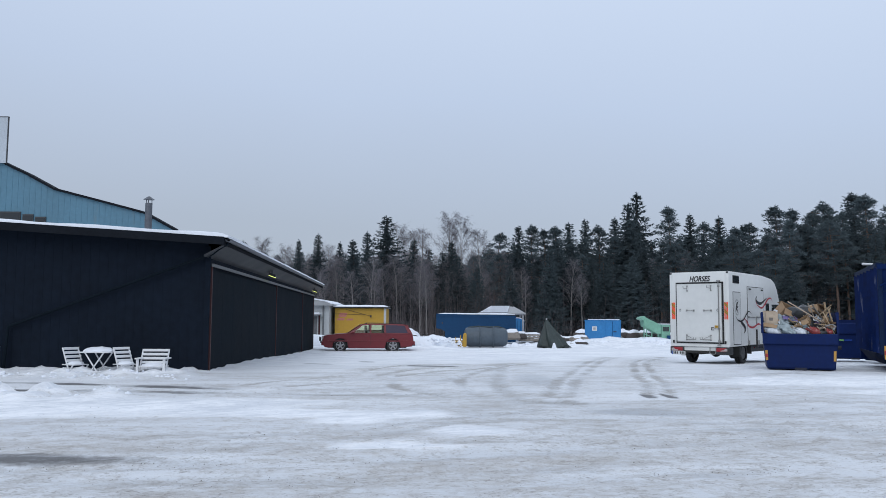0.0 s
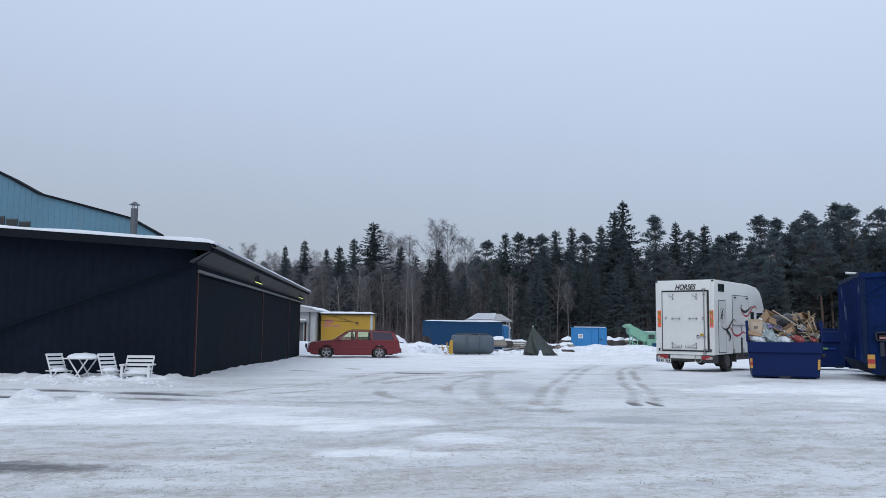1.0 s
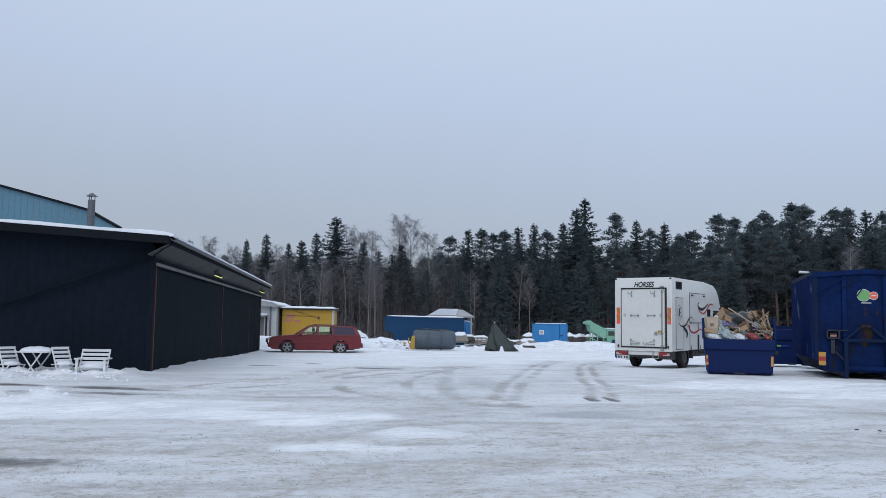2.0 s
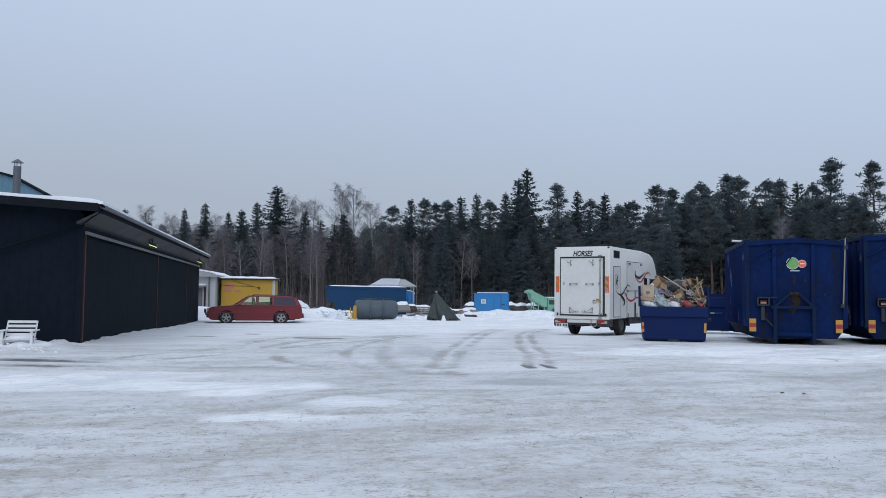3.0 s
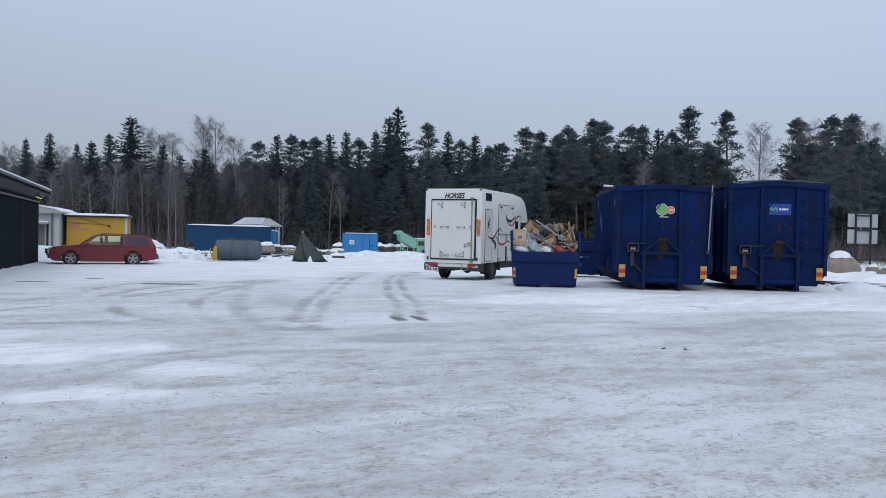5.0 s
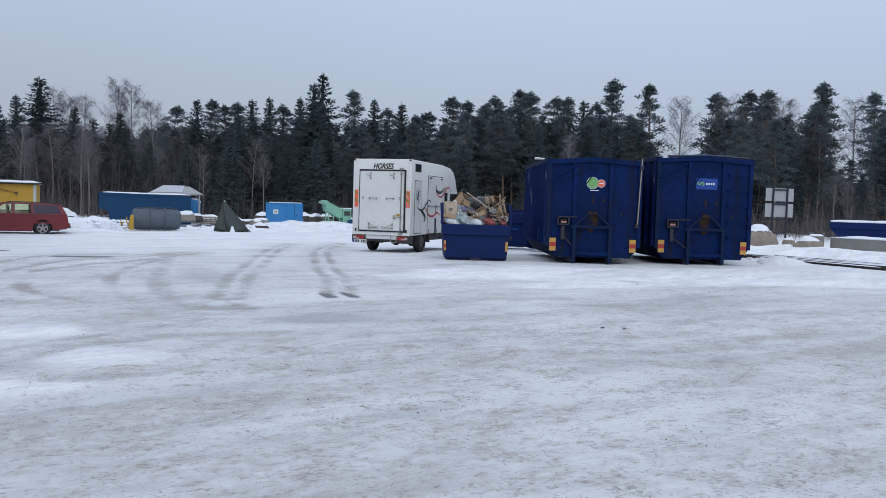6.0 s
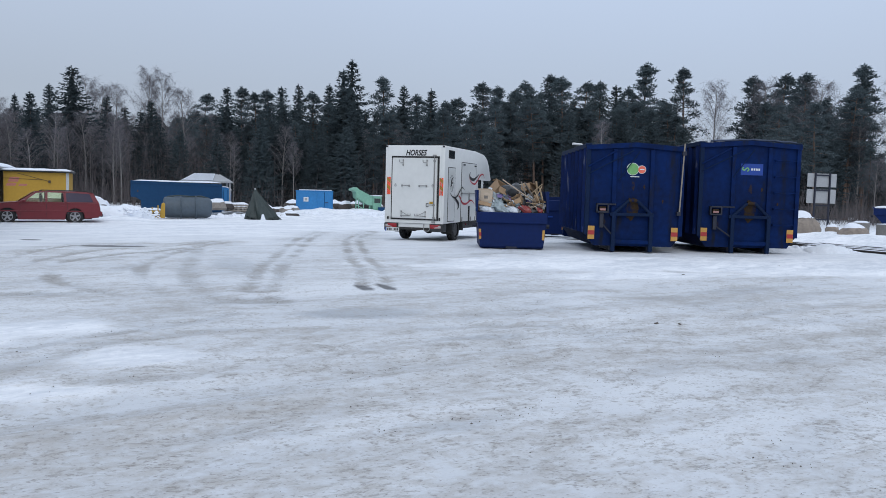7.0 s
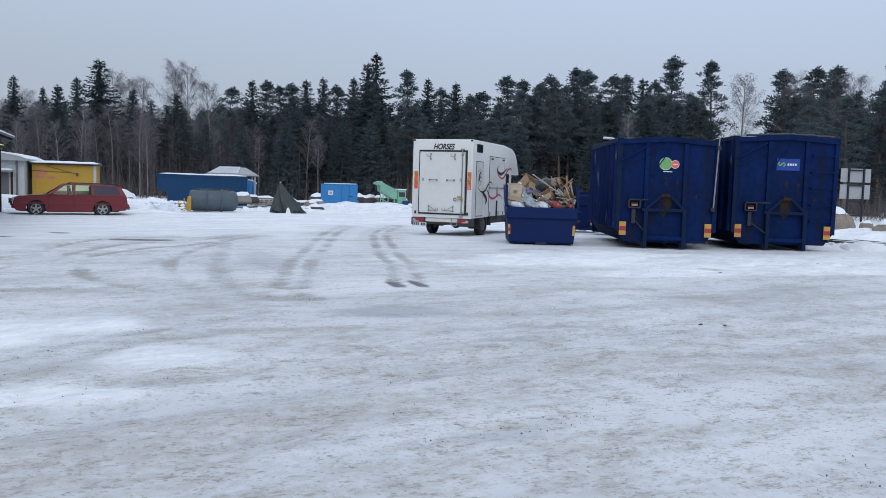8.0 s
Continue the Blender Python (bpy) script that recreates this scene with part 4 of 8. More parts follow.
PINE_EAST = [(38.5, 75.8, 13.6), (42.3, 79.8, 13.9), (40.6, 72.8, 13.0), (50.9, 84.4, 14.5), (51.6, 82.5, 16.9), (52.3, 75.2, 15.5), (54.8, 67.6, 13.8), (63.5, 74.5, 15.6),
             (61.2, 68.5, 14.8), (68.2, 69.5, 14.3), (65.6, 64.7, 15.4), (63.8, 57.5, 13.3), (-22.2, 85.5, 9.8), (-16.2, 84.5, 9.9)]
BIRCH_AT = [(-6.6, 97.0, 13.4), (-5.3, 91.0, 11.9), (-3.5, 89.4, 12.0), (-0.6, 92.8, 14.2), (0.7, 89.8, 13.5), (2.8, 84.9, 11.4), (-13.3, 86.4, 9.8), (57.5, 77.2, 14.9),
            (52.6, 63.4, 13.3), (55.6, 60.8, 13.0), (66.2, 61.7, 13.9), (-22.4, 95.2, 11.3), (-17.4, 81.5, 9.3)]
for kind_, rows_ in (("spruce", SPRUCE_AT), ("pine", PINE_AT), ("pine", PINE_EAST), ("birch", BIRCH_AT)):
    for i_, (x_, y_, h_) in enumerate(rows_):
        if kind_ == "pine" and x_ < 3:
            plant("spruce", x_, y_, h_, 2 + i_ % 2, 1.15)
            continue
        plant(kind_, x_, y_, h_, i_, 1.75 if (kind_, i_) == ("spruce", 1) else 1.4 if kind_ == "spruce" else 1.08 if kind_ == "pine" else 1.1)
# the wood behind and between them: lower or farther, mixed by side
for i_ in range(330):
    bear = -26 + 82 * (i_ + tree_rng.random()) / 330
    R_ = tree_rng.choice((76, 80, 84, 90, 97, 105, 113)) + tree_rng.uniform(-3, 3)
    x_, y_ = R_ * math.sin(radians(bear)), R_ * math.cos(radians(bear))
    skyline = np.interp(bear, (-26, -12, -6, 0, 5, 12, 20, 28, 36, 46, 56), (0.095, 0.10, 0.105, 0.108, 0.115, 0.128, 0.135, 0.150, 0.160, 0.165, 0.165))
    h_ = R_ * skyline * tree_rng.uniform(0.70, 1.0) * (0.88 if bear > 26 else 1.0)
    if abs(bear - 36.7) < 2.0 or abs(bear - 47) < 1.5:
        h_ *= 0.6
    u_ = tree_rng.random()
    if bear > 14 and tree_rng.random() < 0.10:
        continue
    if bear < 2:
        kind_ = "birch" if u_ < 0.66 else "spruce" if u_ < 0.95 else "pine"
    elif bear < 14:
        kind_ = "birch" if u_ < 0.06 else "spruce" if u_ < 0.70 else "pine"
    else:
        kind_ = "birch" if u_ < 0.10 else "spruce" if u_ < 0.40 else "pine"
    plant(kind_, x_, y_, h_, i_, 1.15 if kind_ == "birch" else 1.45 if kind_ == "spruce" else 1.12)


# a deeper screen of birches on the west side
for i_ in range(48):
    bear = -27 + 31 * (i_ + tree_rng.random()) / 48
    R_ = tree_rng.uniform(92, 116)
    plant("birch", R_ * math.sin(radians(bear)), R_ * math.cos(radians(bear)), R_ * tree_rng.uniform(0.080, 0.104), i_)
# young birches and sallow before the taller rows
for i_ in range(64):
    bear = -24 + (34 if i_ < 52 else 76) * tree_rng.random()
    R_ = tree_rng.uniform(73, 98)
    if abs(bear + 4.8) < 1.5:
        bear += 4.0
    plant("birch", R_ * math.sin(radians(bear)), R_ * math.cos(radians(bear)), tree_rng.uniform(4.5, 8.5) * R_ / 80, i_)


def build_brush():
    rng = random.Random(5)
    vs, fs = [], []
    for i in range(26000):
        bear = radians(-27 + 85 * rng.random())
        R = rng.uniform(70, 92)
        if bear > radians(28):
            R -= 6
        b = Vector((R * math.sin(bear), R * math.cos(bear), -0.3))
        h = rng.uniform(0.8, 3.4) * (1.25 if rng.random() < 0.2 else 0.8)
        o = b + Vector((rng.gauss(0, .5), rng.gauss(0, .5), rng.uniform(0, h * 0.5)))
        e = o + Vector((rng.gauss(0, .45), rng.gauss(0, .45), h * rng.uniform(0.35, 0.9)))
        s = Vector((math.cos(bear), -math.sin(bear), 0)) * rng.uniform(0.006, 0.014)
        n = len(vs)
        vs += [tuple(o - s), tuple(o + s), tuple(e)]
        fs.append((n, n + 1, n + 2))
    # thicket of saplings on the west side, each a wand with a few side twigs
    for i in range(2600):
        bear = radians(-27 + (31 if i < 2100 else 80) * rng.random())
        R = rng.uniform(71, 98)
        o = Vector((R * math.sin(bear), R * math.cos(bear), -0.35))
        h = rng.uniform(2.5, 7.5) * R / 85
        tip = o + Vector((rng.gauss(0, .35), rng.gauss(0, .35), h))
        blade(vs, fs, o, tip - o, 0.022, rng)
        for _ in range(9):
            c = o.lerp(tip, rng.uniform(0.3, 0.95))
            blade(vs, fs, c, Vector((rng.gauss(0, .32), rng.gauss(0, .32), rng.uniform(0.3, 1.0))), 0.011, rng)
    tagged(mesh_part("undergrowth", vs, fs, "brush"), "leafless grey brush along the forest edge", "undergrowth", kind="stuff")


build_brush()


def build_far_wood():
    """Sheet for the closed wood well behind the first rows, with a ragged top."""
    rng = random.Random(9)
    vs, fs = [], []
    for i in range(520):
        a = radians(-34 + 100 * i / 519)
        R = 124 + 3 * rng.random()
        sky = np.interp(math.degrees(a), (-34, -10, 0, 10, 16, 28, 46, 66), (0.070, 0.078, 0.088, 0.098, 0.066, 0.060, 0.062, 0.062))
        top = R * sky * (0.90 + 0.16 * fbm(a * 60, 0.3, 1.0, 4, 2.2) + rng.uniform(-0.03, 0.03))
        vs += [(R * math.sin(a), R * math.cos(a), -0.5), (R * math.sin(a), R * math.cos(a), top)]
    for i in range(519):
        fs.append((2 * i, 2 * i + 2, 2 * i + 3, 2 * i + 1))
    tagged(mesh_part("backdrop", vs, fs, "hazed_far_wood"), "backdrop sheet of dim far conifer forest with haze in its colour", "forest", kind="structure")


# backdrop sheet's colour, lifted and blued to stand in for haze
M["hazed_far_wood"] = surf("hazed_far_wood", (0.092, 0.104, 0.112), 0.95, vary=0.4, coarse=0.25, fine=2.5, bump=0, spot=(0.115, 0.115, 0.120), spot_amt=0.45, spot_scale=0.9, spot_stretch=(3, 3, 0.25), spec=0.05)
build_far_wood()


# ---- horse lorry ----
M["box_white"] = surf("white_grp_panel", (0.70, 0.71, 0.69), 0.38, vary=0.05, coarse=0.7, fine=6, bump=0.02, spot=(0.50, 0.49, 0.46), spot_amt=0.18, spot_scale=1.2, spot_stretch=(2, 2, 0.5), coat=0.2)
M["cab_white"] = surf("white_car_paint", (0.66, 0.68, 0.69), 0.3, vary=0.05, bump=0.0, spot=(0.42, 0.42, 0.41), spot_amt=0.25, spot_scale=1.5, coat=0.5)
M["rubber"] = surf("black_rubber", (0.015, 0.015, 0.016), 0.75, vary=0.25, fine=25)
M["tyre"] = surf("snow_dusted_tyre", (0.022, 0.022, 0.023), 0.85, vary=0.3, fine=30, bump=0.4, spot=(0.55, 0.57, 0.60), spot_amt=0.42, spot_scale=6)
M["dark_plastic"] = surf("dark_plastic", (0.030, 0.031, 0.033), 0.55, vary=0.2)
M["chassis"] = surf("dirty_chassis", (0.030, 0.029, 0.028), 0.8, vary=0.35, spot=(0.16, 0.15, 0.14), spot_amt=0.3)
M["steel"] = surf("dull_steel", (0.33, 0.33, 0.32), 0.4, 0.7, vary=0.2, fine=20)
M["black_vinyl"] = surf("black_vinyl", (0.012, 0.012, 0.014), 0.45, vary=0.1, bump=0)
M["red_vinyl"] = surf("red_vinyl", (0.42, 0.030, 0.045), 0.45, vary=0.1, bump=0)
M["marker_red"] = surf("fluorescent_red_film", (0.95, 0.115, 0.055), 0.4, vary=0.05, bump=0)
M["marker_amber"] = surf("amber_reflective_film", (0.40, 0.20, 0.030), 0.4, vary=0.12, bump=0)
M["yellow_label"] = surf("yellow_label", (0.62, 0.36, 0.03), 0.5, vary=0.1, bump=0)
M["tail_red"] = surf("red_tail_lens", (0.30, 0.012, 0.018), 0.2, vary=0.15, bump=0, coat=0.6)
M["tail_clear"] = surf("clear_tail_lens", (0.42, 0.36, 0.35), 0.25, vary=0.15, bump=0, coat=0.6)
M["plate_white"] = surf("plate_white", (0.62, 0.63, 0.62), 0.4, vary=0.06, bump=0)
M["plate_blue"] = surf("plate_blue", (0.03, 0.09, 0.33), 0.4, vary=0.06, bump=0)
M["rim_dark"] = surf("dark_steel_rim", (0.07, 0.07, 0.072), 0.5, 0.3, vary=0.25, spot=(0.4, 0.41, 0.43), spot_amt=0.25, spot_scale=5)


def disc_wheel(parent, name, at, r, w, rim, rim_r, spokes=0, holes=0):
    """A road wheel whose axle runs along local x."""
    bm = bm_new()
    prof = [(-w / 2, r * 0.66), (-w / 2, r * 0.90), (-w * 0.36, r), (w * 0.36, r), (w / 2, r * 0.90), (w / 2, r * 0.66)]
    rows = []
    for k in range(28):
        a = 2 * math.pi * k / 28
        rows.append([bm.verts.new((x, q * math.cos(a), q * math.sin(a))) for x, q in prof])
    for k in range(28):
        A, B_ = rows[k], rows[(k + 1) % 28]
        for i in range(len(prof) - 1):
            bm.faces.new((A[i], A[i + 1], B_[i + 1], B_[i]))
    for k in range(28):
        a = 2 * math.pi * (k + 0.5) / 28
        for s in (-1, 1):
            box(bm, -w * 0.20, w * 0.20, -0.012, 0.012, r - 0.004, r + 0.008, m=pose(0, 0, 0, math.degrees(a) - 90 + 8 * s, 0, 0) @ Matrix.Translation((s * w * 0.2, 0, 0)))
    tyre = part("tyre", bm, "tyre", parent, smooth=True)
    tyre.location = at
    bm = bm_new()
    for sx in (-1, 1):
        rod(bm, (sx * w * 0.20, 0, 0), (sx * w * 0.40, 0, 0), rim_r, rim_r * 0.93, seg=24)
        rod(bm, (sx * w * 0.40, 0, 0), (sx * w * 0.47, 0, 0), rim_r * 0.26, rim_r * 0.2, seg=12)
        for k in range(spokes):
            a = 2 * math.pi * k / spokes
            box(bm, sx * w * 0.40 - 0.012, sx * w * 0.40 + 0.02, -0.03, 0.03, rim_r * 0.15, rim_r * 0.96, 0.006, m=pose(0, 0, 0, math.degrees(a), 0, 0))
        for k in range(holes):
            a = 2 * math.pi * k / holes
            rod(bm, (sx * w * 0.385, rim_r * 0.62 * math.cos(a), rim_r * 0.62 * math.sin(a)), (sx * w * 0.415, rim_r * 0.62 * math.cos(a), rim_r * 0.62 * math.sin(a)), rim_r * 0.10, seg=8)
    o = part("rim", bm, rim, tyre, smooth=True)
    return tyre


def build_truck():
    T = thing("horse_lorry", pose(8.34, 26.53, -0.085, 0, 0, -39.5), "white horse lorry with black lettering standing on packed snow", "lorry")
    hw, yr = 0.97, -1.30
    side = [(yr, 0.545), (yr, 2.885), (1.7, 2.87), (2.55, 2.80), (2.92, 2.66), (3.12, 2.46), (3.40, 1.97), (3.36, 1.93), (2.56, 1.93), (2.50, 0.60)]
    bm = bm_new()
    prism(bm, side, "x", -hw, hw, 0.03)
    part("box_body", bm, "box_white", T, "white moulded box body with overcab bulge", smooth=True)
    bm = bm_new()
    bmesh.ops.create_uvsphere(bm, u_segments=16, v_segments=8, radius=1)
    for v in bm.verts:
        v.co = Vector((v.co.x * 0.30, v.co.y * 0.42 - 0.1, 2.872 + max(-0.2, v.co.z) * 0.055))
    part("roof_vent", bm, "box_white", T, "low white roof vent", smooth=True)
    # corner profiles of the box
    for sx in (-1, 1):
        bm = bm_new()
        box(bm, sx * (hw - 0.10) - 0.025, sx * (hw - 0.10) + 0.025, yr - 0.006, yr + 0.01, 0.62, 2.90, 0.003)
        part("corner_seam", bm, "box_white", T)
        bm = bm_new()
        box(bm, sx * (hw - 0.05) - 0.035, sx * (hw - 0.05) + 0.035, yr - 0.02, yr + 0.02, 2.885, 2.935, 0.012)
        part("marker_lamp", bm, "dark_plastic", T)
        bm = bm_new()
        box(bm, sx * (hw - 0.13) - 0.022, sx * (hw - 0.13) + 0.022, yr - 0.04, yr, 0.70, 0.79, 0.01)
        part("rubber_buffer", bm, "rubber", T)
    bm = bm_new()
    box(bm, -hw + 0.02, hw - 0.02, yr - 0.012, yr, 0.60, 0.665, 0.004)
    part("rear_sill", bm, "box_white", T)
    # rear ramp with black seal
    x0, x1, z0, z1 = -0.75, 0.80, 0.700, 2.620
    for nm, a in (("seal_left", (x0, x0 + 0.022, z0, z1)), ("seal_right", (x1 - 0.055, x1, z0, z1)), ("seal_top", (x0, x1, z1 - 0.045, z1)), ("seal_bottom", (x0, x1, z0, z0 + 0.038))):
        bm = bm_new()
        box(bm, a[0], a[1], yr - 0.020, yr - 0.001, a[2], a[3], 0.004)
        part("door_seal", bm, "rubber", T, "black rubber seal")
    bm = bm_new()
    box(bm, x0 + 0.035, x1 - 0.068, yr - 0.030, yr - 0.001, z0 + 0.05, z1 - 0.06, 0.006)
    ramp = part("rear_ramp", bm, "box_white", T)
    for a in ((x0 + 0.036, x0 + 0.076, z0 + 0.06, z1 - 0.07), (x1 - 0.110, x1 - 0.070, z0 + 0.06, z1 - 0.07), (x0 + 0.04, x1 - 0.08, z1 - 0.105, z1 - 0.065), (x0 + 0.04, x1 - 0.08, z0 + 0.055, z0 + 0.095)):
        bm = bm_new()
        box(bm, a[0], a[1], yr - 0.034, yr - 0.029, a[2], a[3])
        part("edge_profile", bm, "box_white", ramp)
    yy = yr - 0.035
    # hooks, handles, rings, lower arms
    for x, s in ((-0.36, -1), (0.41, -1)):
        bm = bm_new()
        box(bm, x - 0.018, x + 0.018, yy - 0.02, yy + 0.006, 2.47, 2.52, 0.004)
        box(bm, x - 0.022, x + 0.022, yy - 0.02, yy + 0.006, 2.33, 2.37, 0.004)
        pipe(bm, [(x, yy - 0.015, 2.50), (x, yy - 0.02, 2.36)], 0.010, 6)
        pipe(bm, [(x, yy - 0.02, 2.42), (x - 0.11, yy - 0.05, 2.44), (x - 0.115, yy - 0.05, 2.51)], 0.009, 6)
        part("chain_hook", bm, "steel", ramp, smooth=True)
    for a, c in ((-0.385, -0.15), (0.18, 0.41)):
        bm = bm_new()
        pipe(bm, [(a, yy, 1.725), (a, yy - 0.05, 1.735), (c, yy - 0.05, 1.740), (c, yy, 1.74)], 0.011, 8)
        for q in (a, c):
            box(bm, q - 0.022, q + 0.022, yy - 0.025, yy + 0.006, 1.70, 1.76, 0.004)
        part("grab_handle", bm, "steel", ramp, smooth=True)
    for x in (-0.60, 0.615):
        bm = bm_new()
        pts = [(x + 0.028 * math.cos(a), yy - 0.018, 1.735 + 0.032 * math.sin(a)) for a in [k * math.pi / 6 for k in range(13)]]
        pipe(bm, pts, 0.006, 6)
        box(bm, x - 0.012, x + 0.012, yy - 0.022, yy + 0.006, 1.76, 1.785, 0.003)
        part("tie_ring", bm, "steel", ramp, smooth=True)
    for x, s in ((-0.395, 1), (0.390, -1)):
        bm = bm_new()
        for z in (0.81, 0.955):
            box(bm, x - 0.024, x + 0.024, yy - 0.02, yy + 0.006, z - 0.02, z + 0.02, 0.004)
        pipe(bm, [(x, yy - 0.015, 0.97), (x, yy - 0.02, 0.79)], 0.010, 6)
        pipe(bm, [(x, yy - 0.02, 0.82), (x + s * 0.32, yy - 0.07, 0.825), (x + s * 0.325, yy - 0.07, 0.89)], 0.011, 6)
        pipe(bm, [(x, yy - 0.02, 0.95), (x + s * 0.24, yy - 0.06, 0.83)], 0.007, 6)
        pipe(bm, [(x + s * 0.245, yy - 0.06, 0.83), (x + s * 0.245, yy - 0.06, 0.89)], 0.009, 6)
        part("ramp_arm", bm, "steel", ramp, smooth=True)
    bm = bm_new()
    rod(bm, (0.655, yy - 0.02, 0.665), (0.655, yy - 0.02, 2.655), 0.015, seg=10)
    bar = part("lock_bar", bm, "steel", T, "vertical steel lock bar", smooth=True)
    for z in (0.66, 0.79, 1.165, 2.48, 2.645):
        bm = bm_new()
        box(bm, 0.60 if z in (0.66, 2.645) else 0.625, 0.71 if z in (0.66, 2.645) else 0.69, yy - 0.045, yy + 0.008, z - 0.022, z + 0.022, 0.006)
        part("bar_guide", bm, "steel", bar)
    bm = bm_new()
    pipe(bm, [(0.655, yy - 0.03, 1.165), (0.50, yy - 0.045, 1.165)], 0.012, 8)
    part("lock_lever", bm, "steel", bar, smooth=True)
    bm = bm_new()
    pipe(bm, [(0.50, yy - 0.035, 1.205), (0.425, yy - 0.035, 1.205), (0.425, yy - 0.035, 1.125), (0.50, yy - 0.035, 1.125)], 0.010, 8)
    part("lever_grip", bm, "rubber", bar, smooth=True)
    bm = bm_new()
    box(bm, 0.515, 0.625, yr - 0.038, yr - 0.030, 1.195, 1.265)
    lab = part("warning_label", bm, "yellow_label", T, "yellow label with lines of print")
    for k in range(3):
        bm = bm_new()
        box(bm, 0.53, 0.61 - 0.012 * k, yr - 0.041, yr - 0.0385, 1.245 - k * 0.018, 1.25 - k * 0.018)
        part("print_line", bm, "dark_plastic", lab)
    # diagonal marker boards
    for xa, mirror in ((-0.90, 1), (0.815, 1)):
        bm = bm_new()
        box(bm, xa, xa + 0.118, yr - 0.006, yr - 0.001, 1.455, 1.985)
        brd = part("marker_board", bm, "marker_red", T, "board of red and amber diagonal stripes")
        for zc in (1.60, 1.83):
            bm = bm_new()
            q = [(xa, zc + 0.07), (xa + 0.118, zc - 0.035), (xa + 0.118, zc + 0.075), (xa, zc + 0.18)]
            q = [(x, min(1.985, z)) for x, z in q]
            prism(bm, q, "y", yr - 0.010, yr - 0.0065)
            part("amber_stripe", bm, "marker_amber", brd)
    lettering("lettering", "HORSES", 0.232, "black_vinyl", T, Matrix.Translation((0.03, yr - 0.006, 2.715)) @ Euler((radians(90), 0, 0)).to_matrix().to_4x4(), 0.30, 0.002, 0.80, "slanted black capital lettering")
    # rear bumper, lamps, plate
    for sx in (-1, 1):
        bm = bm_new()
        box(bm, sx * 0.745 - 0.225, sx * 0.745 + 0.225, yr - 0.02, yr + 0.28, 0.36, 0.595, 0.03)
        part("bumper_corner", bm, "dark_plastic", T)
        bm = bm_new()
        box(bm, sx * 0.70 - 0.155, sx * 0.70 + 0.155, yr - 0.045, yr, 0.455, 0.578, 0.02)
        lamp = part("tail_lamp", bm, "tail_red", T, "red tail lamp")
        bm = bm_new()
        prism(bm, [(sx * 0.90, 0.475), (sx * 0.90, 0.545), (sx * 0.83, 0.55), (sx * 0.80, 0.51), (sx * 0.69, 0.49), (sx * 0.69, 0.47)], "y", yr - 0.056, yr - 0.047)
        part("clear_lens", bm, "tail_clear", lamp, "clear indicator lens")
    bm = bm_new()
    box(bm, -0.52, 0.53, yr + 0.03, yr + 0.12, 0.47, 0.595, 0.015)
    part("rear_bumper", bm, "box_white", T)
    bm = bm_new()
    box(bm, -0.55, 0.56, yr + 0.02, yr + 0.10, 0.40, 0.462, 0.01)
    part("underrun_bar", bm, "chassis", T)
    bm = bm_new()
    box(bm, -0.905, -0.445, yr - 0.060, yr - 0.046, 0.335, 0.455, 0.006)
    pl = part("number_plate", bm, "plate_white", T, "white plate with dark bars and blue end band")
    bm = bm_new()
    box(bm, -0.900, -0.865, yr - 0.064, yr - 0.0605, 0.340, 0.450)
    part("end_band", bm, "plate_blue", pl)
    for k in range(6):
        x = -0.84 + k * 0.055 + (0.055 if k > 2 else 0)
        bm = bm_new()
        box(bm, x, x + 0.036, yr - 0.0640, yr - 0.0605, 0.36, 0.435)
        part("plate_bar", bm, "dark_plastic", pl)
    bm = bm_new()
    pipe(bm, [(0.34, yr - 0.01, 0.60), (0.34, yr - 0.03, 0.42), (0.37, yr - 0.03, 0.38), (0.50, yr - 0.03, 0.38), (0.53, yr - 0.03, 0.42), (0.53, yr - 0.01, 0.60)], 0.013, 8)
    part("step_bracket", bm, "steel", T, smooth=True)
    bm = bm_new()
    rod(bm, (0, yr - 0.10, 0.40), (0, yr + 0.2, 0.40), 0.02)
    g = bmesh.ops.create_uvsphere(bm, u_segments=12, v_segments=8, radius=0.03)
    bmesh.ops.translate(bm, verts=g["verts"], vec=(0, yr - 0.10, 0.43))
    box(bm, -0.06, 0.06, yr, yr + 0.1, 0.36, 0.44, 0.01)
    part("tow_hitch", bm, "chassis", T, smooth=True)
    for o in T.children:
        if o.name.split(".")[0] != "box_body":
            o.location.z -= 0.06
    # chassis
    bm = bm_new()
    for sx in (-1, 1):
        box(bm, sx * 0.42 - 0.04, sx * 0.42 + 0.04, yr + 0.1, 4.0, 0.40, 0.56, 0.01)
    for y in (-0.9, 0.5, 1.8, 3.0):
        box(bm, -0.42, 0.42, y - 0.04, y + 0.04, 0.44, 0.52)
    part("chassis_frame", bm, "chassis", T)
    bm = bm_new()
    rod(bm, (-0.80, 0, 0.34), (0.80, 0, 0.34), 0.055, seg=12)
    g = bmesh.ops.create_uvsphere(bm, u_segments=14, v_segments=8, radius=0.16)
    bmesh.ops.translate(bm, verts=g["verts"], vec=(0, 0, 0.34))
    part("rear_axle", bm, "chassis", T, smooth=True)
    bm = bm_new()
    rod(bm, (-0.3, -0.95, 0.36), (-0.3, 0.9, 0.36), 0.09, seg=14)
    part("exhaust", bm, "chassis", T, smooth=True)
    for sx in (-1, 1):
        bm = bm_new()
        box(bm, sx * 0.90 - 0.02, sx * 0.90 + 0.02, 0.62, 2.48, 0.36, 0.59, 0.012)
        sk = part("side_skirt", bm, "dark_plastic", T)
        for y in (0.9, 2.2):
            bm = bm_new()
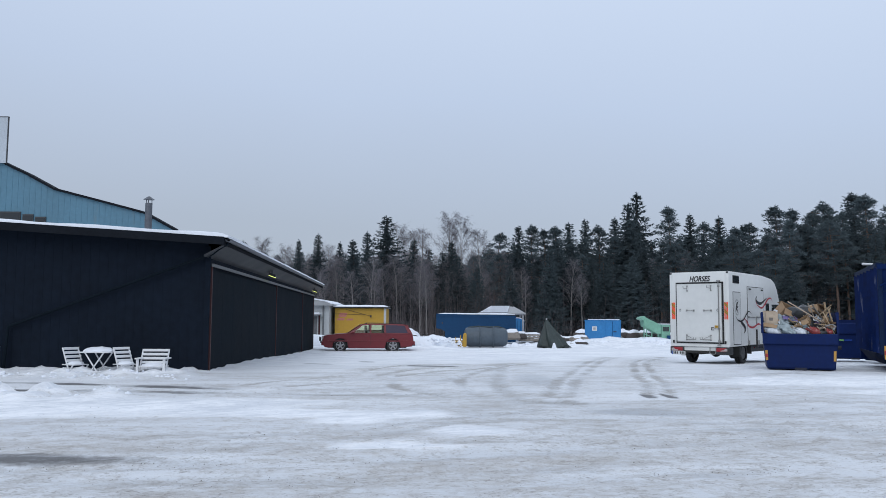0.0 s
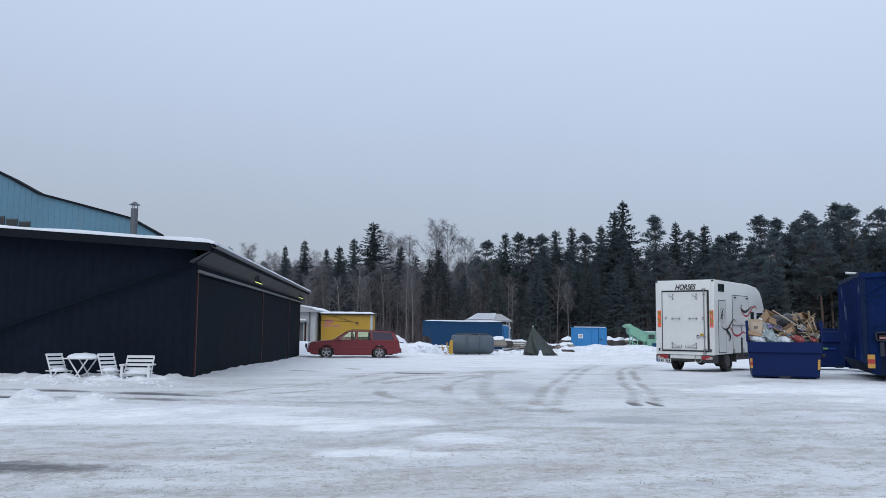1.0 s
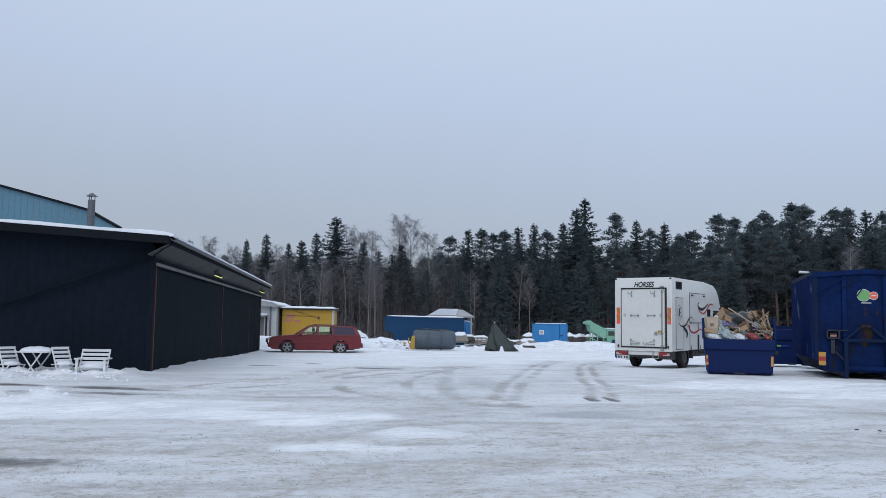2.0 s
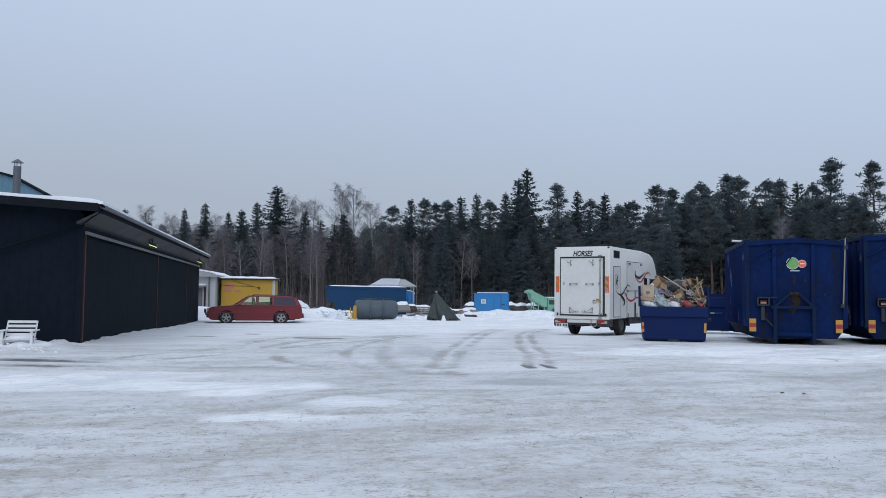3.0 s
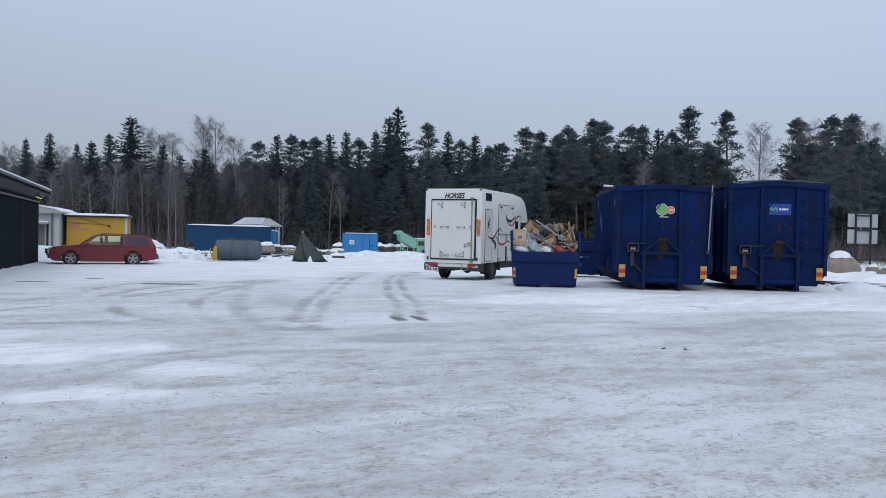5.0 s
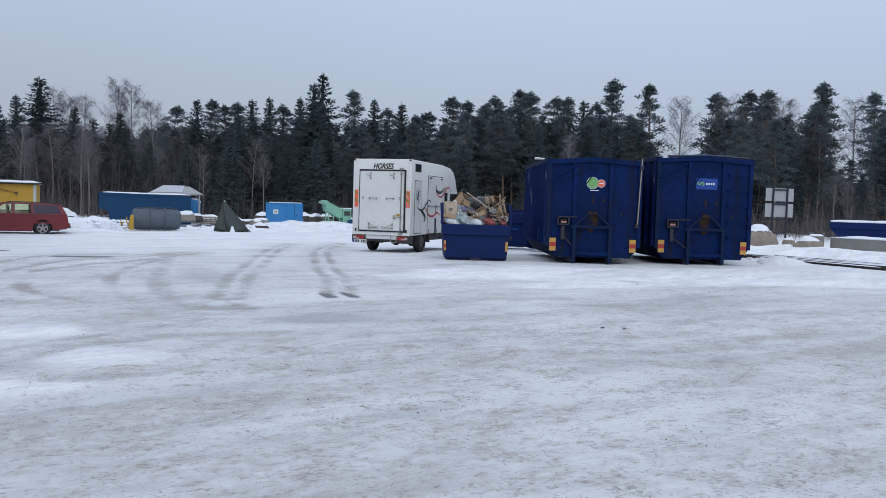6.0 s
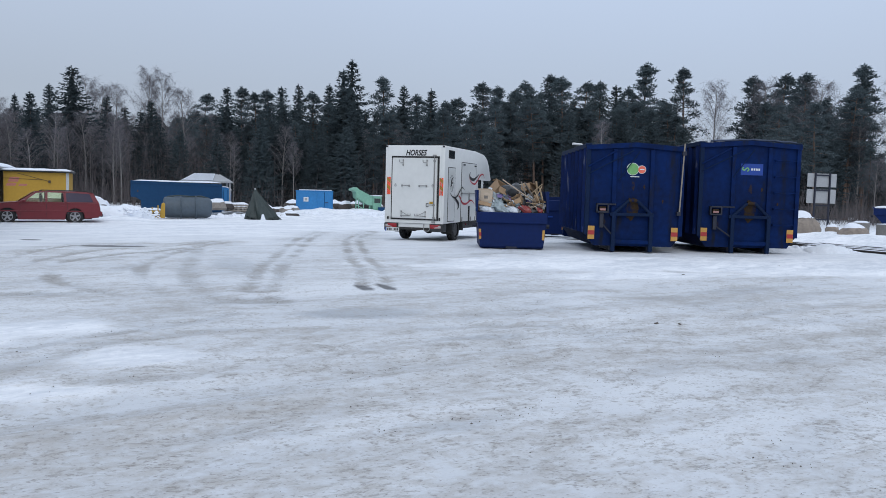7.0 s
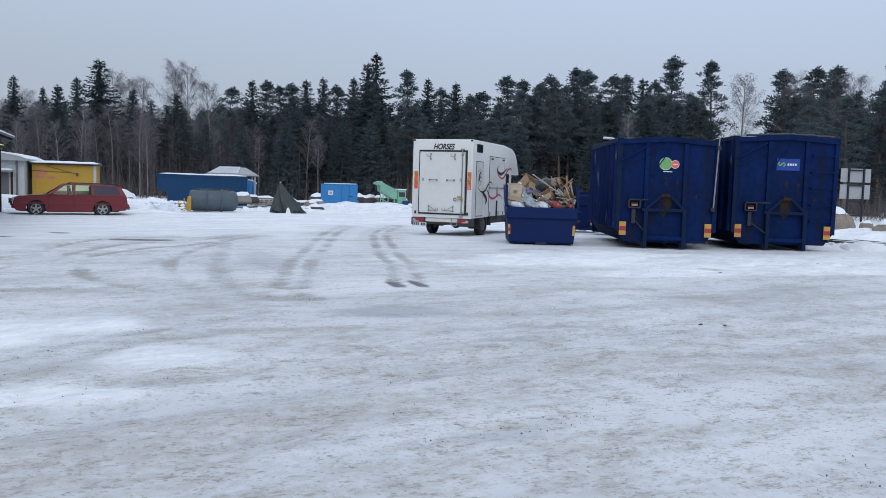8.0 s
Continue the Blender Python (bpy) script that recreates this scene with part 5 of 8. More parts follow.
            box(bm, sx * 0.925 - 0.008, sx * 0.925 + 0.008, y - 0.03, y + 0.03, 0.46, 0.51, 0.004)
            part("side_marker", bm, "tail_red", sk)
        bm = bm_new()
        box(bm, sx * 0.82 - 0.13, sx * 0.82 + 0.13, -0.53, -0.50, 0.22, 0.58, 0.006)
        part("mud_flap", bm, "rubber", T)
        # wheel arch liner
        bm = bm_new()
        bm.free()
        for y_, c_ in ((-0.47, -0.42), (0.50, 0.55)):
            bm = bm_new()
            box(bm, sx * 0.84 - 0.12, sx * 0.84 + 0.12, y_, c_, 0.30, 0.59)
            part("wheel_guard", bm, "dark_plastic", T)
    for sx in (-1, 1):
        disc_wheel(T, "wheel", (sx * 0.80, 0, 0.34), 0.345, 0.215, "rim_dark", 0.21, 0, 8)
        disc_wheel(T, "wheel", (sx * 0.80, 3.66, 0.34), 0.345, 0.215, "rim_dark", 0.21, 0, 8)

    # side doors, windows and decoration on the kerb side
    def on_side(p, h):
        return (hw + h, p[0], p[1])

    def seam(a, c, z0, z1, wd=0.030, name="locker_door", lab=""):
        bm = bm_new()
        box(bm, hw + 0.001, hw + 0.014, a + 0.02, c - 0.02, z0 + 0.02, z1 - 0.02, 0.004)
        d = part(name, bm, "box_white", T, lab)
        for q in ((a, a + wd, z0, z1), (c - wd, c, z0, z1), (a, c, z1 - wd, z1), (a, c, z0, z0 + wd)):
            bm = bm_new()
            box(bm, hw + 0.0005, hw + 0.010, q[0], q[1], q[2], q[3])
            part("door_seal", bm, "rubber", d)
        return d
    d1 = seam(-1.0, -0.38, 0.61, 2.26)
    d2 = seam(0.22, 1.72, 0.57, 2.46, 0.030, "loading_door")
    for y in (0.42, 1.55):
        bm = bm_new()
        box(bm, hw + 0.014, hw + 0.045, y - 0.08, y + 0.08, 2.36, 2.40, 0.008)
        part("hinge", bm, "rubber", d2)
    bm = bm_new()
    rod(bm, (hw + 0.035, 0.20, 1.48), (hw + 0.035, 1.74, 1.48), 0.014, seg=8)
    for y in (0.24, 0.97, 1.70):
        box(bm, hw + 0.012, hw + 0.055, y - 0.04, y + 0.04, 1.455, 1.505, 0.005)
    box(bm, hw + 0.014, hw + 0.035, 0.94, 1.01, 1.26, 1.50, 0.006)
    part("locking_bar", bm, "steel", d2, smooth=True)
    bm = bm_new()
    box(bm, hw + 0.014, hw + 0.040, 0.92, 1.02, 0.46, 1.08, 0.008)
    part("ramp_strut", bm, "rubber", d2)
    for y in (0.30, 1.15, 1.62):
        bm = bm_new()
        box(bm, hw + 0.014, hw + 0.038, y - 0.02, y + 0.02, 0.57, 0.73, 0.006)
        part("catch", bm, "steel", d2)
    bm = bm_new()
    box(bm, hw - 0.01, hw + 0.012, -0.99, -0.46, 2.52, 2.77, 0.01)
    wi = part("top_window", bm, "rubber", T, "small dark rounded window")
    bm = bm_new()
    box(bm, hw + 0.012, hw + 0.016, -0.96, -0.49, 2.55, 2.74)
    part("pane", bm, "window_dark", wi)
    bm = bm_new()
    box(bm, hw - 0.01, hw + 0.012, 1.93, 2.25, 1.38, 1.95, 0.01)
    wi = part("side_window", bm, "rubber", T, "narrow dark side window")
    bm = bm_new()
    box(bm, hw + 0.012, hw + 0.016, 1.965, 2.215, 1.42, 1.91)
    part("pane", bm, "window_dark", wi)

    def swirl(ctrl, peak, col, n=30, lift=0.018):
        pts = smooth_curve(ctrl, n)
        bm = bm_new()
        ribbon(bm, pts, [peak * (0.10 + 0.90 * math.sin(math.pi * min(1, (k + 0.5) / (n + 1))) ** 0.8) for k in range(n + 1)], on_side, lift)
        part("swirl", bm, col, T, "painted curved stripe")
    swirl(((1.06, 2.17), (0.98, 2.06), (1.10, 1.97), (1.37, 1.93), (1.63, 1.99), (2.0, 2.13)), 0.10, "black_vinyl")
    swirl(((0.95, 2.00), (1.12, 1.87), (1.50, 1.79), (1.80, 1.90), (2.12, 2.09), (2.42, 2.13), (2.56, 2.02)), 0.062, "red_vinyl")
    swirl(((-0.84, 1.49), (-0.65, 1.38), (-0.40, 1.34), (-0.15, 1.40), (0.07, 1.55), (0.30, 1.66), (0.54, 1.58)), 0.055, "black_vinyl")
    swirl(((-0.52, 1.37), (-0.30, 1.29), (-0.08, 1.18), (-0.02, 1.08), (-0.14, 0.97)), 0.10, "black_vinyl")
    swirl(((-0.08, 1.43), (0.12, 1.34), (0.32, 1.18), (0.70, 1.15), (1.20, 1.26), (1.60, 1.12)), 0.065, "red_vinyl")
    # plain crest: an outlined shield with a dark leaf-shaped mark
    sh = smooth_curve(((-0.70, 2.02), (-0.58, 1.96), (-0.53, 1.92), (-0.54, 1.68), (-0.70, 1.53), (-0.86, 1.68), (-0.87, 1.92), (-0.82, 1.96), (-0.70, 2.02)), 40)
    bm = bm_new()
    ribbon(bm, sh, [0.012] * len(sh), on_side, 0.017)
    part("crest_outline", bm, "black_vinyl", T)
    for ctrl, pk in ((((-0.80, 1.66), (-0.74, 1.76), (-0.70, 1.88), (-0.62, 1.94)), 0.10), (((-0.72, 1.84), (-0.66, 1.78), (-0.60, 1.80)), 0.05), (((-0.76, 1.74), (-0.68, 1.68), (-0.66, 1.60)), 0.045)):
        pts = smooth_curve(ctrl, 14)
        bm = bm_new()
        ribbon(bm, pts, [pk * (0.2 + 0.8 * math.sin(math.pi * (k + .5) / 15)) for k in range(15)], on_side, 0.017)
        part("crest_mark", bm, "black_vinyl", T)

    # cab
    cw = 0.93
    low = [(2.50, 0.42), (3.20, 0.42)]
    arch = [(3.66 + 0.46 * math.cos(a), 0.36 + 0.46 * math.sin(a)) for a in [math.pi - math.pi * k / 12 for k in range(13)]]
    prof = low + arch + [(4.20, 0.30), (4.42, 0.34), (4.46, 0.62), (4.40, 0.92), (4.22, 1.06), (3.62, 1.24), (2.92, 1.90), (2.50, 1.925)]
    bm = bm_new()
    prism(bm, prof, "x", -cw, cw)
    for v in bm.verts:
        f_ = max(0, v.co.y - 3.2) / 1.3
        v.co.x *= (1 - 0.16 * f_ ** 2) * (1 - 0.10 * max(0, v.co.z - 1.1))
    bmesh.ops.bevel(bm, geom=[e for e in bm.edges if abs(e.verts[0].co.x - e.verts[1].co.x) < 0.05], offset=0.03, segments=2, affect="EDGES")
    part("cab", bm, "cab_white", T, "white van cab", smooth=True)
    bm = bm_new()
    g_ = [(3.56, 1.285), (2.95, 1.862)]
    prism(bm, [(3.58, 1.275), (2.95, 1.87), (2.965, 1.885), (3.60, 1.29)], "x", -0.80, 0.80)
    part("windscreen", bm, "window_dark", T)
    for sx in (-1, 1):
        bm = bm_new()
        q = [(2.60, 1.24), (2.60, 1.82), (2.88, 1.82), (3.38, 1.34), (3.40, 1.22)]
        prism(bm, q, "x", sx * (cw - 0.045), sx * (cw + 0.004))
        part("cab_window", bm, "window_dark", T)
        bm = bm_new()
        box(bm, sx * cw - 0.012, sx * cw + 0.012, 2.56, 3.16, 0.56, 0.76, 0.006)
        part("rub_strip", bm, "dark_plastic", T)
        bm = bm_new()
        box(bm, sx * (cw + 0.002) - 0.006, sx * (cw + 0.002) + 0.006, 2.565, 2.585, 0.55, 1.85)
        part("door_gap", bm, "rubber", T)
        bm = bm_new()
        box(bm, sx * (cw + 0.01) - 0.014, sx * (cw + 0.01) + 0.014, 2.62, 2.80, 1.06, 1.11, 0.008)
        part("door_handle", bm, "dark_plastic", T)
        bm = bm_new()
        box(bm, sx * 1.10 - 0.09, sx * 1.10 + 0.09, 3.28, 3.40, 1.10, 1.42, 0.04)
        box(bm, sx * 0.95 - 0.10, sx * 0.95 + 0.10, 3.30, 3.36, 1.14, 1.20, 0.01)
        part("wing_mirror", bm, "dark_plastic", T, smooth=True)
        bm = bm_new()
        box(bm, sx * 0.62 - 0.16, sx * 0.62 + 0.16, 4.30, 4.44, 0.72, 0.95, 0.05)
        part("headlight", bm, "tail_clear", T, smooth=True)
        bm = bm_new()
        pts_o = [(3.66 + 0.475 * math.cos(a), 0.36 + 0.475 * math.sin(a)) for a in [math.pi * k / 12 for k in range(13)]]
        pts_i = [(3.66 + 0.43 * math.cos(a), 0.36 + 0.43 * math.sin(a)) for a in [math.pi * k / 12 for k in range(12, -1, -1)]]
        prism(bm, pts_o + pts_i, "x", sx * 0.70, sx * 0.935)
        part("arch_trim", bm, "dark_plastic", T)
    bm = bm_new()
    box(bm, -0.80, 0.80, 4.30, 4.50, 0.28, 0.56, 0.06)
    part("front_bumper", bm, "dark_plastic", T, smooth=True)
    bm = bm_new()
    box(bm, -0.66, 0.66, 3.2, 4.15, 0.45, 0.9)
    part("engine_bay", bm, "chassis", T)
    return T


build_truck()


# ---- waste containers ----
M["bin_blue"] = surf("worn_dark_blue_paint", (0.0010, 0.0128, 0.069), 0.68, vary=0.45, coarse=1.1, fine=7, bump=0.2, spot=(0.0085, 0.0115, 0.022), spot_amt=0.60, spot_scale=1.6, spot_stretch=(2.4, 2.4, 0.45), spec=0.12)
M["skip_blue"] = surf("dark_blue_skip_paint", (0.0012, 0.0130, 0.078), 0.6, vary=0.2, coarse=1.4, fine=9, bump=0.08, spot=(0.008, 0.022, 0.085), spot_amt=0.35, spec=0.2)
M["rib_blue"] = surf("scuffed_dark_blue_ribs", (0.0010, 0.0130, 0.080), 0.6, vary=0.35, coarse=1.1, fine=7, bump=0.15, spot=(0.24, 0.26, 0.31), spot_amt=0.42, spot_scale=2.6, spot_stretch=(2.5, 2.5, 0.35), spec=0.2)
M["rust"] = surf("rust", (0.040, 0.026, 0.015), 0.9, vary=0.4, coarse=3, fine=18, bump=0.3, spot=(0.004, 0.013, 0.055), spot_amt=0.72, spot_scale=5, spec=0.15)
M["worn_edge"] = surf("chipped_edge_paint", (0.0030, 0.0135, 0.046), 0.65, vary=0.35, fine=20, spot=(0.035, 0.038, 0.048), spot_amt=0.20, spot_scale=5, spec=0.15)
M["latch_pink"] = surf("faded_red_label", (0.34, 0.17, 0.16), 0.5, vary=0.2, bump=0)
M["refl_yellow"] = surf("yellow_reflector", (0.50, 0.27, 0.055), 0.4, vary=0.12, bump=0)
M["refl_red"] = surf("red_reflector", (0.36, 0.026, 0.026), 0.4, vary=0.12, bump=0)
M["sticker_green"] = surf("green_sticker", (0.15, 0.36, 0.12), 0.45, vary=0.2, bump=0)
M["sticker_red"] = surf("coral_sticker", (0.72, 0.14, 0.085), 0.45, vary=0.15, bump=0)
M["sticker_white"] = surf("white_sticker", (0.68, 0.70, 0.70), 0.5, vary=0.08, bump=0)
M["sticker_blue"] = surf("bright_blue_sticker", (0.003, 0.042, 0.26), 0.45, vary=0.12, bump=0)
M["pole_wood"] = surf("bare_wood", (0.27, 0.23, 0.18), 0.75, vary=0.2, coarse=2, fine=16, bump=0.25)
M["sheet_blue"] = surf("faded_blue_cover_sheet", (0.030, 0.045, 0.085), 0.6, vary=0.4, coarse=4, fine=18, bump=0.5, spot=(0.16, 0.18, 0.22), spot_amt=0.35, spot_scale=5)
M["dark_steel"] = surf("dark_painted_steel", (0.011, 0.014, 0.028), 0.6, vary=0.35, spot=(0.07, 0.04, 0.028), spot_amt=0.3)


def circle(bm, cx, cz, r, y0, y1, seg=28):
    prism(bm, [(cx + r * math.cos(2 * math.pi * k / seg), cz + r * math.sin(2 * math.pi * k / seg)) for k in range(seg)], "y", y0, y1)


def roll_container(m, w, L, H, label, sign):
    """Hook-lift container: origin at the left end of its front, x across the front, y away from the viewer."""
    C = thing("waste_container", m, label, "container", "hook-lift waste containers")
    zb = 0.16
    ch = 0.22
    # front panel with cut lower corners, slightly crowned top
    bm = bm_new()
    prism(bm, [(0, zb + 0.30), (0, H - 0.08), (w * 0.5, H), (w, H - 0.08), (w, zb + 0.30), (w - ch, zb), (ch, zb)], "y", 0.0, 0.06)
    part("front_panel", bm, "bin_blue", C)
    for sx in (0, 1):
        x = 0.0 if sx == 0 else w - 0.05
        bm = bm_new()
        prism(bm, [(0.06, zb + 0.30), (0.06, H - 0.10), (L, H - 0.10), (L, zb + 0.30)], "x", x, x + 0.05)
        wl_ = part("side_panel", bm, "bin_blue", C)
        bm = bm_new()
        xa, xb = (0.0, ch) if sx == 0 else (w, w - ch)
        vs = [bm.verts.new(p) for p in ((xa, 0.06, zb + 0.30), (xb, 0.06, zb), (xb, L, zb), (xa, L, zb + 0.30))]
        bm.faces.new(vs)
        bmesh.ops.solidify(bm, geom=bm.faces[:], thickness=0.03)
        part("lower_side", bm, "bin_blue", C)
        n = max(6, int(L / 0.62))
        for k in range(n):
            y = 0.16 + (L - 0.3) * k / (n - 1)
            bm = bm_new()
            xo = -0.085 if sx == 0 else 0.052
            prism(bm, [(x + xo + 0.0, y), (x + xo + 0.083, y - 0.07), (x + xo + 0.083, y + 0.07)] if sx == 0 else [(x + 0.135, y), (x + 0.052, y + 0.07), (x + 0.052, y - 0.07)], "z", zb + 0.32, H - 0.14)
            part("side_rib", bm, "rib_blue", C)
        bm = bm_new()
        box(bm, x - 0.06, x + 0.11, -0.02, L, H - 0.16, H - 0.03, 0.02)
        part("top_rail", bm, "worn_edge", C)
        bm = bm_new()
        box(bm, x - 0.03, x + 0.08, -0.05, 0.05, zb + 0.28, H - 0.08, 0.012)
        part("corner_post", bm, "worn_edge" if sx == 0 else "bin_blue", C)
    bm = bm_new()
    box(bm, 0.04, w - 0.04, L - 0.06, L, zb, H - 0.12)
    part("rear_door", bm, "bin_blue", C)
    bm = bm_new()
    box(bm, ch, w - ch, 0.06, L, zb, zb + 0.05)
    part("floor_plate", bm, "bin_blue", C)
    # crowned front rail
    bm = bm_new()
    prism(bm, [(-0.04, H - 0.20), (-0.04, H - 0.08), (w * 0.5, H + 0.015), (w + 0.04, H - 0.08), (w + 0.04, H - 0.20), (w * 0.5, H - 0.105)], "y", -0.07, 0.03)
    part("front_rail", bm, "bin_blue", C)
    # vertical stiffeners, feet, sub-frame
    px = (w * 0.285, w * 0.675) if sign == "dots" else (w * 0.335, w * 0.70)
    for x in px:
        bm = bm_new()
        box(bm, x - 0.055, x + 0.055, -0.065, 0.0, zb + 0.85, H - 0.16, 0.012)
        part("front_stiffener", bm, "bin_blue", C)
        bm = bm_new()
        box(bm, x - 0.05, x + 0.05, -0.16, -0.04, 0.02, 1.02, 0.014)
        part("hook_leg", bm, "worn_edge", C)
        bm = bm_new()
        box(bm, x - 0.06, x + 0.06, 0.0, L - 0.1, 0.03, zb - 0.002)
        part("skid_beam", bm, "dark_steel", C)
    bm = bm_new()
    box(bm, px[0], px[1], -0.14, -0.06, zb + 0.06, zb + 0.16, 0.01)
    part("hook_cross_bar", bm, "bin_blue", C)
    bm = bm_new()
    box(bm, px[0] - 0.10, px[1] + 0.06, -0.15, -0.07, 0.93, 1.01, 0.012)
    part("hook_cross_bar", bm, "worn_edge", C)
    mid = (px[0] + px[1]) / 2
    for x in px:
        bm = bm_new()
        pipe(bm, [(x, -0.11, 0.98), (mid + (0.10 if x > mid else -0.10), -0.11, 1.33)], 0.042, 8)
        part("hook_brace", bm, "worn_edge", C, smooth=True)
    bm = bm_new()
    pipe(bm, [(mid - 0.10, -0.11, 1.33), (mid + 0.10, -0.11, 1.33)], 0.045, 10)
    part("hook_eye", bm, "rust", C, "rusty lifting bar", smooth=True)
    bm = bm_new()
    pts = []
    rg = random.Random(int(w * 100) + len(sign))
    for k in range(22):
        a = 2 * math.pi * k / 22
        r = rg.uniform(0.7, 1.1)
        pts.append((mid + 0.17 * r * math.cos(a), 1.12 + 0.30 * r * math.sin(a)))
    prism(bm, pts, "y", -0.006, -0.002)
    part("rust_patch", bm, "rust", C, "rust worn through the paint")
    for qx, qz, qr in ((mid + 0.01, 1.70, 0.055), (mid + 0.30, 1.69, 0.03), (w * 0.80, 1.32, 0.025), (w * 0.20, 0.78, 0.03)):
        bm = bm_new()
        pts = [(qx + qr * rg.uniform(0.5, 1.2) * math.cos(2 * math.pi * k / 12), qz + 2.4 * qr * rg.uniform(0.5, 1.2) * math.sin(2 * math.pi * k / 12)) for k in range(12)]
        prism(bm, pts, "y", -0.005, -0.002)
        part("rust_patch", bm, "rust", C)
    # control bracket with a red box
    bx = w * 0.10
    for a in ((bx, bx + 0.32, 1.20, 1.24), (bx, bx + 0.32, 1.00, 1.04), (bx, bx + 0.04, 1.0, 1.24), (bx + 0.28, bx + 0.32, 1.0, 1.24)):
        bm = bm_new()
        box(bm, a[0], a[1], -0.16, -0.04, a[2], a[3], 0.006)
        part("bracket_bar", bm, "dark_steel", C)
    bm = bm_new()
    box(bm, bx + 0.08, bx + 0.25, -0.13, -0.02, 1.045, 1.16, 0.012)
    bb = part("latch_box", bm, "rust", C)
    bm = bm_new()
    box(bm, bx + 0.09, bx + 0.24, -0.136, -0.131, 1.06, 1.11)
    part("latch_label", bm, "latch_pink", bb)
    bm = bm_new()
    box(bm, bx + 0.10, bx + 0.20, -0.12, -0.04, 0.62, 0.99, 0.01)
    part("latch_arm", bm, "dark_steel", C)
    bm = bm_new()
    pipe(bm, [(bx + 0.17, -0.09, 0.72), (px[0], -0.10, 0.42)], 0.022, 6)
    part("lever_rod", bm, "dark_steel", C, smooth=True)
    bm = bm_new()
    pipe(bm, [(bx + 0.30, -0.10, 1.22), (px[0] + 0.05, -0.10, 1.22)], 0.022, 6)
    part("lever_rod", bm, "dark_steel", C, smooth=True)
    for q in (((w * 0.30, H - 0.2), (0.02, H - 0.62)), ((w * 0.47, H - 0.2), (0.04, H - 0.80)), ((w * 0.54, H - 0.2), (w * 0.33, H - 0.95))):
        bm = bm_new()
        pipe(bm, [(q[0][0], -0.078, q[0][1]), (q[1][0], -0.078, q[1][1])], 0.013 if q[0][0] > w * 0.4 else 0.022, 6)
        part("net_rope" if q[0][0] > w * 0.4 else "diagonal_stay", bm, "worn_edge" if q[0][0] > w * 0.4 else "bin_blue", C, smooth=True)
    # reflectors
    for x in (0.05, w - 0.27):
        bm = bm_new()
        box(bm, x + 0.01, x + 0.18, -0.066, -0.054, 0.32, 0.66, 0.004)
        rf = part("reflector_plate", bm, "refl_yellow", C, "yellow reflector plate with red square")
        bm = bm_new()
        box(bm, x + 0.014, x + 0.176, -0.070, -0.0665, 0.435, 0.545)
        part("red_band", bm, "refl_red", rf)
    if sign == "dots":
        bm = bm_new()
        circle(bm, w * 0.475, 2.13, 0.158, -0.006, -0.002)
        d = part("round_sign", bm, "sticker_white", C, "round sign of green and coral discs")
        bm = bm_new()
        circle(bm, w * 0.475, 2.13, 0.146, -0.010, -0.0065)
        part("green_disc", bm, "sticker_green", d)
        bm = bm_new()
        circle(bm, w * 0.475 + 0.23, 2.12, 0.106, -0.0075, -0.002)
        part("disc_rim", bm, "sticker_white", d)
        bm = bm_new()
        circle(bm, w * 0.475 + 0.23, 2.12, 0.094, -0.0145, -0.011)
        part("coral_disc", bm, "sticker_red", d)
        bm = bm_new()
        box(bm, w * 0.475 + 0.18, w * 0.475 + 0.29, -0.018, -0.015, 2.11, 2.135)
        part("print_bar", bm, "sticker_white", d)
        bm = bm_new()
        box(bm, w * 0.475 - 0.06, w * 0.475 + 0.17, -0.006, -0.002, 1.925, 1.945)
        part("caption_bar", bm, "sticker_white", d)
    else:
        bm = bm_new()
        box(bm, w * 0.41, w * 0.635, -0.006, -0.002, 2.07, 2.37)
        d = part("blue_sign", bm, "sticker_blue", C, "bright blue sign with green and white shapes")
        bm = bm_new()
        cx = w * 0.46
        pts = smooth_curve(((cx - 0.06, 2.28), (cx - 0.09, 2.23), (cx - 0.04, 2.20), (cx + 0.01, 2.24), (cx + 0.05, 2.26), (cx + 0.08, 2.21), (cx + 0.04, 2.17)), 26)
        ribbon(bm, pts, [0.032] * 27, lambda p, h: (p[0], -0.006 - h, p[1]), 0.004)
        part("green_loop", bm, "sticker_green", d)
        for k in range(4):
            bm = bm_new()
            box(bm, w * 0.515 + k * 0.062, w * 0.515 + 0.044 + k * 0.062, -0.010, -0.0065, 2.195, 2.25)
            part("white_bar", bm, "sticker_white", d)
        for k in range(5):
            bm = bm_new()
            pipe(bm, [(w * 0.755, -0.10, 0.78 + k * 0.42), (w * 0.955, -0.10, 0.78 + k * 0.42)], 0.016, 6)
            for q in (w * 0.755, w * 0.955):
                box(bm, q - 0.015, q + 0.015, -0.11, 0.0, 0.765 + k * 0.42, 0.795 + k * 0.42)
            part("ladder_rung", bm, "bin_blue", C)
        # wrinkled cover sheet rolled along the front rail
        bm = bm_new()
        rg = random.Random(8)
        pts = [(0.25 + (w - 0.35) * k / 12, 0.02 + rg.uniform(-.02, .02), H - 0.045 + 0.075 * math.sin(math.pi * (0.08 + 0.84 * k / 12)) + rg.uniform(-.010, .010)) for k in range(13)]
        pipe(bm, pts, 0.030, 7)
        part("cover_sheet", bm, "sheet_blue", C, "faded blue-grey cover sheet", smooth=True)
    # snow caught on the floor and rails
    bm = bm_new()
    box(bm, 0.3, w - 0.3, 0.1, L - 0.2, 0.25, H - 0.35)
    part("load", bm, "dirty_snow", C, "load of refuse under snow")
    return C


